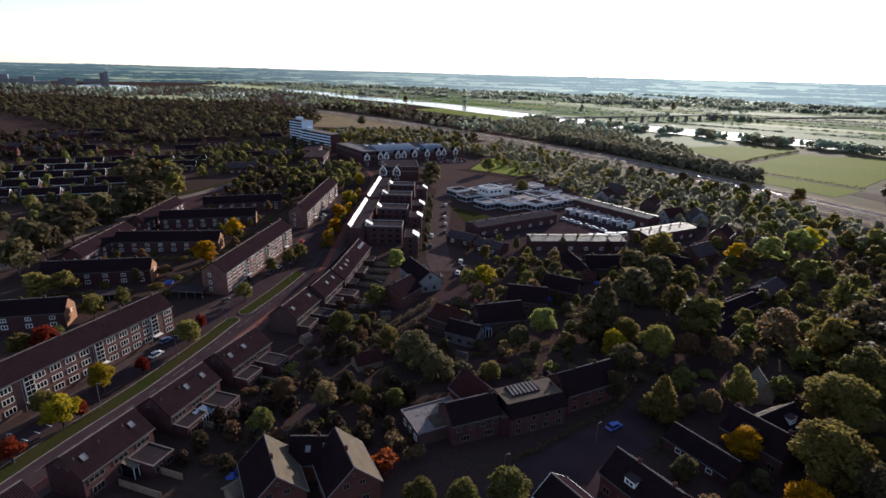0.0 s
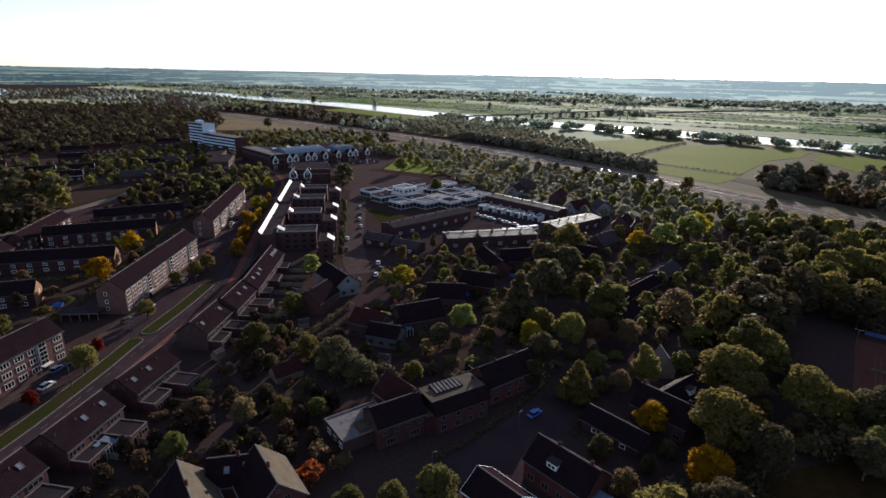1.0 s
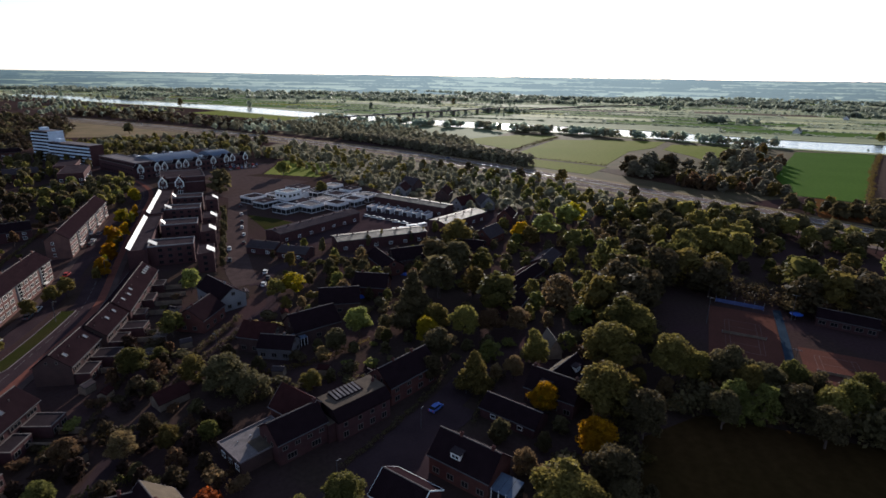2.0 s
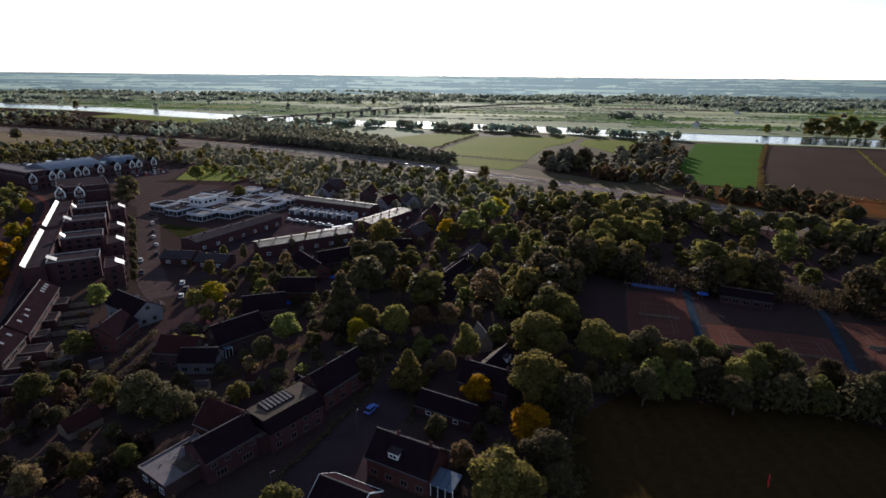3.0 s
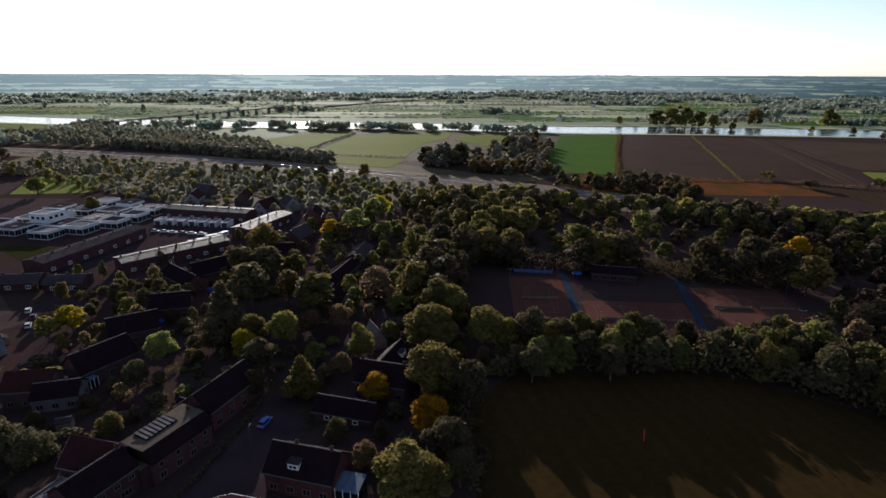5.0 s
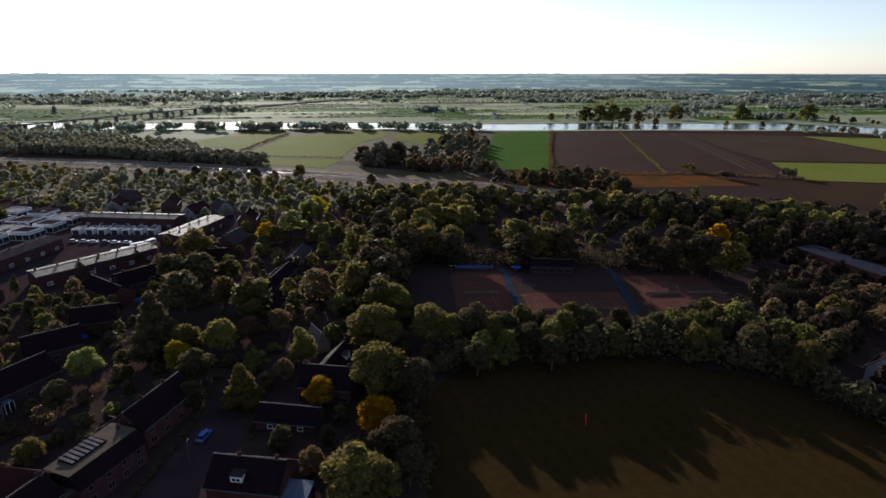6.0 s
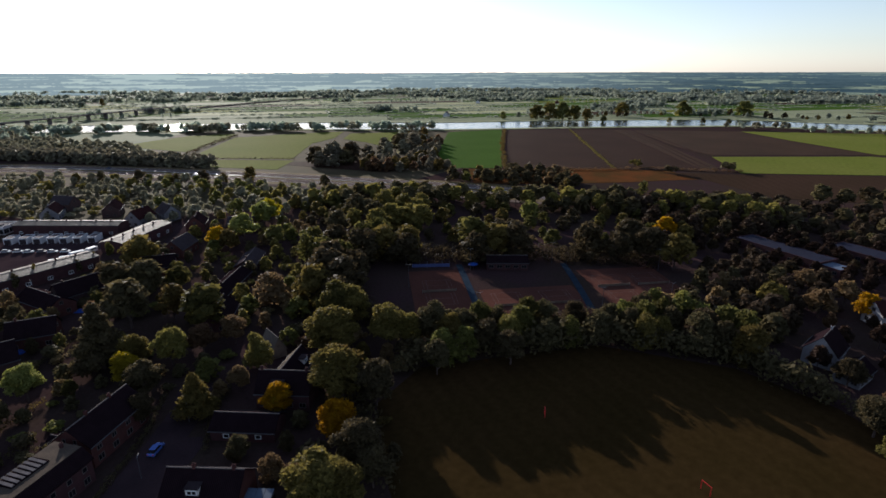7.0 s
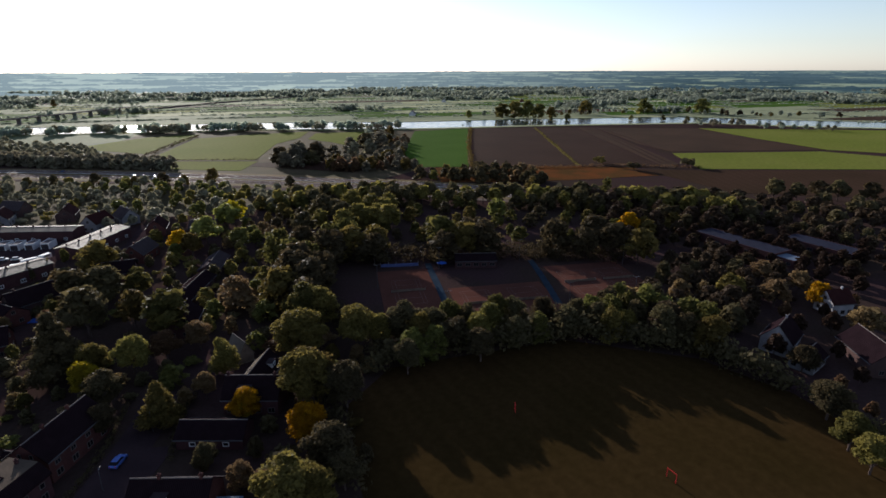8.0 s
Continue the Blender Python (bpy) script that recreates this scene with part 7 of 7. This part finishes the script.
grove([(112, 140), (140, 172), (152, 186), (172, 172), (190, 140), (212, 114), (230, 86), (242, 54), (228, 46), (214, 72), (202, 96), (184, 120), (168, 142), (150, 150), (124, 124), (114, 112)], 9.6, 14, 18.5, ["dark", "dark", "dark", "green", "olive"], 28, ("round", "low"), group="wood behind the courts", fine=2, place="in the wood behind the courts", wide=(1.15, 1.45))
grove([(206, 262), (240, 258), (264, 224), (288, 186), (310, 150), (322, 118), (344, 84), (356, 60), (348, 12), (326, 14), (326, 56), (300, 104), (284, 146), (256, 196), (236, 226)], 8.4, 10, 14.5, ["dark", "olive", "dark", "dark", "olive"], 29, ("round", "low"), wide=(1.1, 1.4), group="wood towards the highway", fine=2, place="in the wood towards the highway")
grove([(176, 196), (214, 220), (240, 190), (210, 160)], 9.5, 12, 16, ["dark", "olive", "dark", "olive"], 129, "round", wide=(1.15, 1.45), fine=2, place="in the wood towards the highway")
grove([(250, 60), (300, 84), (330, 110), (352, 88), (356, 40), (330, 10), (300, 30), (280, 40)], 8.5, 8, 12, ["wood", "wood", "wood", "dark"], 30, "low", wide=(1.1, 1.4), place="behind the low halls")
grove([(150, -14), (166, -6), (190, -4), (232, -12), (300, -30), (300, -90), (200, -80), (140, -40)], 9.5, 5, 9, ["wood", "wood", "russet", "wood"], 31, ("round", "round", "bush"), place="in a garden")
grove([(318, 126), (346, 110), (372, 60), (396, 0), (396, -60), (360, -60), (330, 6), (354, 40), (354, 90)], 9.0, 7, 11, ["wood", "wood", "dark"], 32, "round", wide=(1.1, 1.4), low=0.12, group="belt before the ploughed fields", place="in the belt before the fields")
grove([(292, 230), (322, 238), (372, 228), (396, 170), (372, 150), (318, 150), (300, 190)], 9.0, 8, 12, WOOD_MIX + ["russet"], 33, "low", wide=(1.1, 1.4), group="belt before the ploughed fields", place="in the belt before the fields")
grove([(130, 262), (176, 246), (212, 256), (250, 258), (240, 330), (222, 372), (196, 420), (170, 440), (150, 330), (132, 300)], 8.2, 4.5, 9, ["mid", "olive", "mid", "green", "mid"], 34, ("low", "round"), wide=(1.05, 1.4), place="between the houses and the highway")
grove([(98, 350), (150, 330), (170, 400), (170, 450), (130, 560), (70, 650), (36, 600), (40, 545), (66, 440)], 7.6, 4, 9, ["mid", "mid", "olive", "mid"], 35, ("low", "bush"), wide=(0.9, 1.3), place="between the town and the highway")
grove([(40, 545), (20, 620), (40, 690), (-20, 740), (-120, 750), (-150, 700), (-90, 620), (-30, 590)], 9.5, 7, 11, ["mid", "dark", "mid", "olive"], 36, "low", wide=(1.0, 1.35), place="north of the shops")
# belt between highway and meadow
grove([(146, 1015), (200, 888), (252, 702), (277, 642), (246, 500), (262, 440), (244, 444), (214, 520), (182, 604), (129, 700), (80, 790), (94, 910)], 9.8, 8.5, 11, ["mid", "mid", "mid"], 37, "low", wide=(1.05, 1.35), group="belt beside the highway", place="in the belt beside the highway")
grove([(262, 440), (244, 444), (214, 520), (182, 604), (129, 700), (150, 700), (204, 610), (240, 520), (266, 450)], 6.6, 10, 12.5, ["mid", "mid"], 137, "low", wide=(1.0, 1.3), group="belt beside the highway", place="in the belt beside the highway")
for k, (x, y, h, wd) in enumerate(((318, 368, 15, 1.3), (324, 382, 17, 1.3), (334, 372, 19, 1.3), (346, 380, 20, 1.25), (352, 366, 19, 1.3), (364, 374, 18, 1.3), (372, 362, 15, 1.3), (340, 358, 14, 1.4), (322, 356, 12, 1.4), (356, 390, 17, 1.3), (336, 392, 15, 1.3),
                                 (400, 366, 19, 1.25), (394, 356, 16, 1.2), (432, 372, 20, 1.25), (446, 366, 19, 1.25), (458, 376, 19, 1.3), (440, 384, 17, 1.3), (424, 362, 15, 1.3), (466, 392, 16, 1.3))):
    tree(x, y, h, ("mid", "dark", "mid")[k % 3], wd, "low", "meadow trees", 1, "beside the meadow")
grove([(468, 384), (478, 376), (560, 440), (640, 505), (700, 560), (694, 566), (600, 512), (520, 450)], 8.5, 5, 11, ["mid", "far", "olive"], 138, "low", wide=(1.0, 1.3), place="along the meadow ditch")
grove([(386, 320), (392, 298), (402, 303), (440, 330), (500, 368), (512, 380), (500, 382), (430, 345)], 8, 7, 12, ["mid", "olive", "russet", "mid"], 139, "low", wide=(1.0, 1.3), place="beside the green field")
grove([(318, 318), (340, 292), (372, 262), (384, 285), (372, 330), (340, 338)], 7.5, 7, 12, ["mid", "olive", "russet", "mid"], 144, "low", wide=(1.0, 1.3), place="beside the green field")
for k, (x, y, h) in enumerate(((187, 419, 11), (201, 393, 9), (214, 379, 11), (241, 360, 12), (172, 448, 9), (160, 461, 8), (262, 300, 9), (226, 372, 8))):
    tree(x, y, h, ("dark", "olive")[k % 2], 1.25, "low", "trees beside the slip road", 1, "beside the slip road")
for k, (x, y, h) in enumerate(((-111, 1494, 20), (45, 1414, 17), (-328, 1741, 20), (-512, 1464, 16), (-970, 1604, 19), (315, 1293, 18), (-778, 1697, 16), (-36, 1868, 18), (180, 1593, 18), (614, 1508, 18), (-472, 1992, 20))):
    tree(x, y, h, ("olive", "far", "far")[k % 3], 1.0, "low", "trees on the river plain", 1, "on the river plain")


grove([(258, 308), (282, 250), (296, 246), (280, 312)], 8, 6, 10, ["olive", "dark"], 41, "round", place="on the highway bank")
grove([(196, 172), (236, 222), (284, 146), (326, 56), (300, 40), (262, 62), (246, 60), (232, 92), (214, 120)], 10.5, 6, 9, ["dark", "green", "olive"], 142, "low", wide=(1.2, 1.5), place="in the hollow between the woods")
grove([(14, 126), (46, 122), (62, 134), (64, 170), (40, 172), (18, 152)], 5.2, 3, 5.5, ["dark", "dark", "russet", "green"], 143, ("bush", "low"), wide=(1.1, 1.5), place="in the gardens behind the brick houses")
# town trees
grove([(-122, 160), (-96, 168), (-94, 240), (-92, 340), (-140, 330), (-130, 240), (-150, 180)], 9.5, 4.5, 8.5, MIX, 42, ("round", "bush"), place="in a back garden")
grove([(-150, 140), (-114, 100), (-108, 130), (-112, 150), (-140, 148)], 9, 4.5, 8, MIX + ["red"], 43, ("round", "bush"), place="in a back garden")

grove([(-300, 260), (-210, 260), (-196, 400), (-150, 420), (-160, 520), (-340, 520), (-380, 360)], 12, 5, 9, WOOD_MIX, 45, "low", wide=(1.0, 1.3), place="between suburban rows")
grove([(-140, 320), (-88, 330), (-90, 400), (-130, 440), (-150, 400)], 9, 6, 11, WOOD_MIX + ["lime"], 46, "round", wide=(1.0, 1.3), place="behind the old terraces")
grove([(-122, 440), (-96, 360), (-66, 370), (-70, 440)], 9, 7, 11, WOOD_MIX, 47, "round", place="near the town centre")
for k in range(9):
    tree(-55.6 + (k % 2) * 0.6, 236 + k * 13, 6.5 + (k % 3) * 0.8, ["olive", "yellow", "orange"][k % 3], 0.85, "tall", "avenue trees", None, "beside the avenue")
for k in range(10):
    tree(-8.6 + 0.4 * (k % 2), 236 + k * 11, 6 + k % 3, "dark", 0.8, "tall", "market street trees", None, "beside the market street")
for k in range(12):
    tree(12 + k * 7.5, 240 + (k % 3) * 3 + k * 0.6, 5.5 + k % 4, ["dark", "olive", "green"][k % 3], 0.7, ("tall", "poplar", "round")[k % 3], "yard trees", None, "before the low row")
# far woods, too many to count
woodland("woodland", [(-900, 1050), (-420, 640), (-330, 540), (-200, 640), (-190, 760), (-205, 900), (-260, 1060), (-330, 1150), (-440, 1262), (-620, 1240), (-880, 1305), (-1090, 1345), (-1200, 1300)], 11, 7, 15, ["wood", "wood", "dark"], 51, "broad dark woodland beyond the town", leaves=68, leaf=0.14, wide=1.25)
woodland("woodland", [(-430, 640), (-620, 480), (-440, 340), (-330, 500)], 10.5, 9, 14, ["wood", "wood", "dark"], 52, "dark trees round the suburb", leaves=80, leaf=0.14)
woodland("woodland", [(-290, 1190), (-150, 1050), (-60, 940), (0, 860), (60, 900), (0, 1000), (-110, 1130), (-240, 1250)], 10.5, 8, 14, ["wood", "mid", "dark"], 55, "dark belt of trees before the river meadows", leaves=84, leaf=0.13, wide=1.25)
woodland("woodland", [(-60, 820), (40, 960), (110, 900), (60, 800), (20, 780)], 11, 9, 14, ["far", "mid"], 53, "scrubby wood beside the highway")
woodland("woodland", [(30, 960), (200, 860), (260, 760), (180, 760), (110, 880)], 10, 10, 16, ["far", "mid"], 54, "dark trees between highway and river")
hedge_line("hedgerow", [(284, 530), (344, 584), (420, 646)], 5, 3, "dark", 61, "dark hedge between two meadows", 5)
hedge_line("hedgerow", [(272, 504), (300, 462), (330, 420)], 3.5, 2.2, "dark", 62, "low hedge along the meadow", 5)
hedge_line("hedgerow", [(405, 231), (540, 312), (688, 395)], 5, 2.5, "olive", 63, "pale hedge between crop and ploughed land", 5)
hedge_line("hedgerow", [(459, 154), (600, 236), (743, 319)], 3.6, 1.2, "olive", 64, "grassy strip between ploughed fields", 5)
hedge_line("hedgerow", [(400, 226), (440, 168), (478, 122), (500, 62)], 5, 2.5, "russet", 65, "rough brown scrub along the fields", 4)
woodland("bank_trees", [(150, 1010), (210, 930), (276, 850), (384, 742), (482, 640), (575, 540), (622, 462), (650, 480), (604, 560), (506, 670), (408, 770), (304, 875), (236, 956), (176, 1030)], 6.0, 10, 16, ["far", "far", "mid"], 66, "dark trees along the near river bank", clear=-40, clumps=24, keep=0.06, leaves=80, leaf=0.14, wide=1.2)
hedge_line("bank_scrub", [(160, 1030), (226, 945), (300, 868), (404, 764), (500, 664), (596, 560), (640, 478)], 6, 2.6, "dark", 166, "low scrub on the river bank", 5, 30)
FAR_BANK = [(870, 436, 27), (876, 415, 31), (882, 394, 32), (895, 378, 27), (908, 360, 21), (890, 324, 12), (850, 492, 14), (1022, 338, 28), (1100, 250, 30), (1152, 156, 30), (940, 232, 9), (960, 186, 10), (968, 150, 9)]
for k, (x, y, h) in enumerate(FAR_BANK):
    tree(x, y, h, ("green", "olive", "green")[k % 3], 1.35, "low", "river trees", 1, "on the far river bank")
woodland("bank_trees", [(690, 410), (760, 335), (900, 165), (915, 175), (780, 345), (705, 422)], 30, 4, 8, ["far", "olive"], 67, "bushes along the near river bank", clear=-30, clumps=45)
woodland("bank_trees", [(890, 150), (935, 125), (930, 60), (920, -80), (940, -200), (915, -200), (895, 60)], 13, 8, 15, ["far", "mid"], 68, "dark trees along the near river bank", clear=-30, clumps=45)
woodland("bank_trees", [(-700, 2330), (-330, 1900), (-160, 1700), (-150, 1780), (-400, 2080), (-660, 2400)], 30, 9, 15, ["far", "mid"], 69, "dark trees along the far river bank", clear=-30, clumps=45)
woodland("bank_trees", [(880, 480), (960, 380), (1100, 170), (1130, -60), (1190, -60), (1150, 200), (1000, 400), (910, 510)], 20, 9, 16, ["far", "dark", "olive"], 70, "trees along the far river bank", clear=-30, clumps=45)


def far_country():
    """Strip fields, hedges and woods beyond the river, laid out by rule."""
    rng, nr = random.Random(77), np.random.default_rng(77)
    line = sorted((math.atan2(x, y), math.hypot(x, y)) for x, y in RIVER)
    az, rad = [a for a, _ in line], [r for _, r in line]
    proto = [leaf_cloud(nr, crown_lobes(nr, "low"), 13, 0.33) for _ in range(6)]
    hedges, copse = [], []
    turn = radians(-40)
    c, s = math.cos(turn), math.sin(turn)
    w, h = 280, 84

    def crown(out, p, t, z, along, across):
        q = proto[rng.randrange(6)]
        a, b = q[:, 0] * z * along + p, q[:, 1] * z * across + t
        out.append(np.stack([a * c - b * s, a * s + b * c, q[:, 2] * z - 0.1 * z], 1))

    for i in range(-14, 15):
        for j in range(-8, 40):
            u, v = i * w + (j % 3) * 90, j * h
            x, y = u * c - v * s, u * s + v * c
            a, r = math.atan2(x, y), math.hypot(x, y)
            if not -0.75 < a < 1.9 or r > rise_start(a) - 10 or r < np.interp(a, az, rad) + 130:
                continue
            mat = rng.choice((MEADOW, MEADOW_DRY, PLAIN, PLAIN, MEADOW, MEADOW_DARK, STUBBLE, MEADOW_DARK, PLAIN))
            e = [rng.uniform(3, 9) for _ in range(8)]
            q = [(u - w / 2 + e[0], v - h / 2 + e[1]), (u + w / 2 - e[2], v - h / 2 + e[3]), (u + w / 2 - e[4], v + h / 2 - e[5]), (u - w / 2 + e[6], v + h / 2 - e[7])]
            if rng.random() < 0.9:
                slab("far_field", [(p * c - t * s, p * s + t * c) for p, t in q], 0.2 + 0.02 * rng.randrange(6), mat, "distant " + {"meadow": "sunlit pasture", "dry_grassland": "dry grass field", "stubble": "stubble field", "river_plain_grass": "rough grass field", "deep_green_crop": "deep green field"}[mat.name], "field")
            for side in range(2):
                if rng.random() < 0.15:
                    continue
                big = rng.random() < 0.1
                gap = rng.choice((9, 12, 16)) * (1.5 if big else 1.0) * max(1.0, r / 2200)
                n = int((w if side == 0 else h) / gap)
                for k in range(n):
                    if noise.noise(Vector((u * 0.01 + k * 0.21, v * 0.01, side))) < -0.22:
                        continue
                    p, t = (u - w / 2 + w * k / n, v - h / 2) if side == 0 else (u - w / 2, v - h / 2 + h * k / n)
                    crown(hedges, p + rng.uniform(-2, 2), t + rng.uniform(-2, 2), rng.uniform(5, 11) if big else rng.uniform(2, 3.6), *((1.3, 1.3) if big else (6.0, 1.2) if side == 0 else (1.2, 6.0)))
            if rng.random() < (0.14 if r < 1500 else 0.34 if a < 0.7 else 0.55):
                sx = rng.uniform(25, 110)
                for k in range(int(sx * 0.45)):
                    crown(copse, u + rng.uniform(-sx, sx), v + rng.gauss(0, 9), rng.uniform(8, 15), 1.4, 1.2)
            if rng.random() < 0.06:
                p, t = u + rng.uniform(-60, 60), v + rng.uniform(-30, 30)
                x, y = p * c - t * s, p * s + t * c
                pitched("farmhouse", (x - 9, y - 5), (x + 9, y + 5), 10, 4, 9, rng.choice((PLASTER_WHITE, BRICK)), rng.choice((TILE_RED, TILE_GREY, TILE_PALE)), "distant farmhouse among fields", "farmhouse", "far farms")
    # long woods before the rise
    for k in range(46):
        a = rng.uniform(-0.75, 1.9)
        r = rise_start(a) + rng.uniform(-600, 160)
        if r < np.interp(a, az, rad) + 150:
            continue
        x, y, half = math.sin(a) * r, math.cos(a) * r, rng.uniform(80, 320)
        for i in range(int(half / 4)):
            d, z = rng.uniform(-half, half), rng.uniform(10, 17)
            px, py = x + math.cos(a) * d + math.sin(a) * rng.gauss(0, 14), y - math.sin(a) * d + math.cos(a) * rng.gauss(0, 14)
            copse.append(proto[rng.randrange(6)] * (z * 1.5, z * 1.5, z) + (px, py, -0.1 * z))
    # hedges and copses take the leaf colour that has haze mixed in
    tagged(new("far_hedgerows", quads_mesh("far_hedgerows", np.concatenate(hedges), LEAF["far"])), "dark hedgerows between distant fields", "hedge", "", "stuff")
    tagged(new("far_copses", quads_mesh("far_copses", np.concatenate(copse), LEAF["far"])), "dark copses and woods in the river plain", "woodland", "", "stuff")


far_country()

grove([(236, 0), (252, 22), (262, 60), (300, 30), (318, -10), (300, -40), (250, -30)], 6.6, 5, 8, ["wood", "wood", "wood", "dark"], 80, "round", wide=(1.05, 1.35), place="between the low halls", clear=0.2)

grove([(300, 34), (330, 10), (345, -20), (330, -60), (296, -44), (306, -10)], 7.5, 6, 9, ["wood", "wood", "dark"], 145, "low", wide=(1.1, 1.4), place="behind the low halls")
hedge_line("undergrowth", [(96, 88), (112, 84), (128, 70), (147, 51), (156, 34), (160, 12), (154, -8)], 5, 5.0, "dark", 81, "dense dark undergrowth below the tree row", 1.4, 70)
hedge_line("undergrowth", [(100, 86), (110, 82), (125, 68), (144, 49), (153, 32), (157, 12), (150, -10)], 5, 7.5, "dark", 84, "tall dark shrubs below the tree row", 1.6, 80)
hedge_line("undergrowth", [(64, 62), (78, 80), (90, 90)], 5, 4.0, "dark", 82, "dense dark undergrowth at the field's edge", 1.4, 70)
hedge_line("undergrowth", [(154, -8), (140, -28), (118, -52)], 4, 3.5, "dark", 83, "dense dark undergrowth at the field's edge", 1.4, 70)
for k, (pts, h, col) in enumerate((([(-22, 139), (-12, 157), (2, 175)], 2.2, "dark"), ([(-26, 139), (-16, 158), (-3, 180)], 2.4, "dark"), ([(-33, 126), (-16, 122), (0, 128), (20, 132), (30, 128)], 1.8, "dark"),
                                   ([(-40, 100), (-30, 106), (-16, 104)], 2.0, "green"), ([(-11, 96), (-6, 104), (-12, 116), (-16, 124)], 2.2, "russet"), ([(-44, 92), (-40, 116), (-36, 140), (-30, 168), (-26, 200)], 1.6, "dark"),
                                   ([(2, 140), (20, 143), (34, 150)], 1.6, "olive"), ([(34, 160), (40, 172), (54, 180)], 1.6, "dark"), ([(16, 96), (30, 106), (44, 117), (54, 128)], 1.2, "dark"), ([(48, 100), (58, 112), (66, 118)], 1.3, "dark"),
                                   ([(24, 224), (40, 229), (62, 226), (94, 234)], 1.6, "olive"), ([(-112, 160), (-100, 176), (-98, 240), (-96, 330)], 1.6, "dark"), ([(-140, 214), (-106, 220)], 1.6, "green"), ([(-140, 250), (-104, 258)], 1.6, "olive"), ([(-148, 174), (-114, 182)], 1.6, "olive"))):
    hedge_line("garden_hedge", pts, 1.5, h, col, 90 + k, "clipped hedge between gardens", 1.0, 46)

for k in range(3):
    hedge_line("undergrowth", [(112 + 4 * k, 108 + 3 * k), (140 + 3 * k, 156 + 5 * k), (166 + 5 * k, 150 + 4 * k), (186 + 5 * k, 122 + 4 * k), (206 + 5 * k, 94 + 3 * k), (230 + 4 * k, 50 + 2 * k)], 5, 4.5, "dark", 120 + k, "dense dark undergrowth in the wood", 2.0, 60)
    hedge_line("undergrowth", [(104 + 4 * k, 92 + 3 * k), (118 + 4 * k, 88 + 3 * k), (134 + 4 * k, 72 + 3 * k), (152 + 4 * k, 54 + 2 * k), (164 + 5 * k, 30 + k), (170 + 5 * k, 8)], 5, 5.0, "dark", 130 + k, "dense dark undergrowth below the tree row", 2.0, 60)
grove([(-230, 520), (-170, 600), (-190, 690), (-120, 720), (-60, 650), (-60, 592), (-95, 566), (-130, 480), (-150, 430), (-200, 440)], 8.5, 7, 12, ["dark", "dark", "olive"], 140, "round", low=0.1, place="round the high flats")
grove([(-98, 440), (-92, 380), (-68, 372), (-66, 430), (-76, 470)], 8, 7, 11, ["dark", "olive"], 141, "round", place="near the town centre")

woodland("scattered_trees", [(-1100, 1380), (-640, 1270), (-440, 1290), (-280, 1160), (-160, 1120), (-80, 1240), (-300, 1540), (-560, 1960), (-900, 2200), (-1250, 1650), (-1500, 1700)], 20, 9, 16, ["far", "mid"], 150, "scattered trees on the river flats", leaves=50, leaf=0.19, clear=-8, clumps=110)
woodland("scattered_trees", [(-1560, 1800), (-1250, 1700), (-960, 1640), (-960, 1690), (-1240, 1790), (-1500, 1900)], 16, 10, 18, ["far", "mid"], 151, "trees before the riverside mills", leaves=70, leaf=0.16)
slab("field", [(-900, 1420), (-660, 1330), (-480, 1360), (-560, 1480), (-800, 1560)], 0.15, MEADOW_DRY, "dry grass on the river flats", "field")
slab("field", [(-420, 1420), (-250, 1240), (-150, 1180), (-110, 1260), (-330, 1500)], 0.15, STUBBLE, "stubble on the river flats", "field")
slab("field", [(-1100, 2500), (-800, 2200), (-640, 2150), (-700, 2400), (-960, 2800)], 0.15, MEADOW_DRY, "dry grass on the river flats", "field")
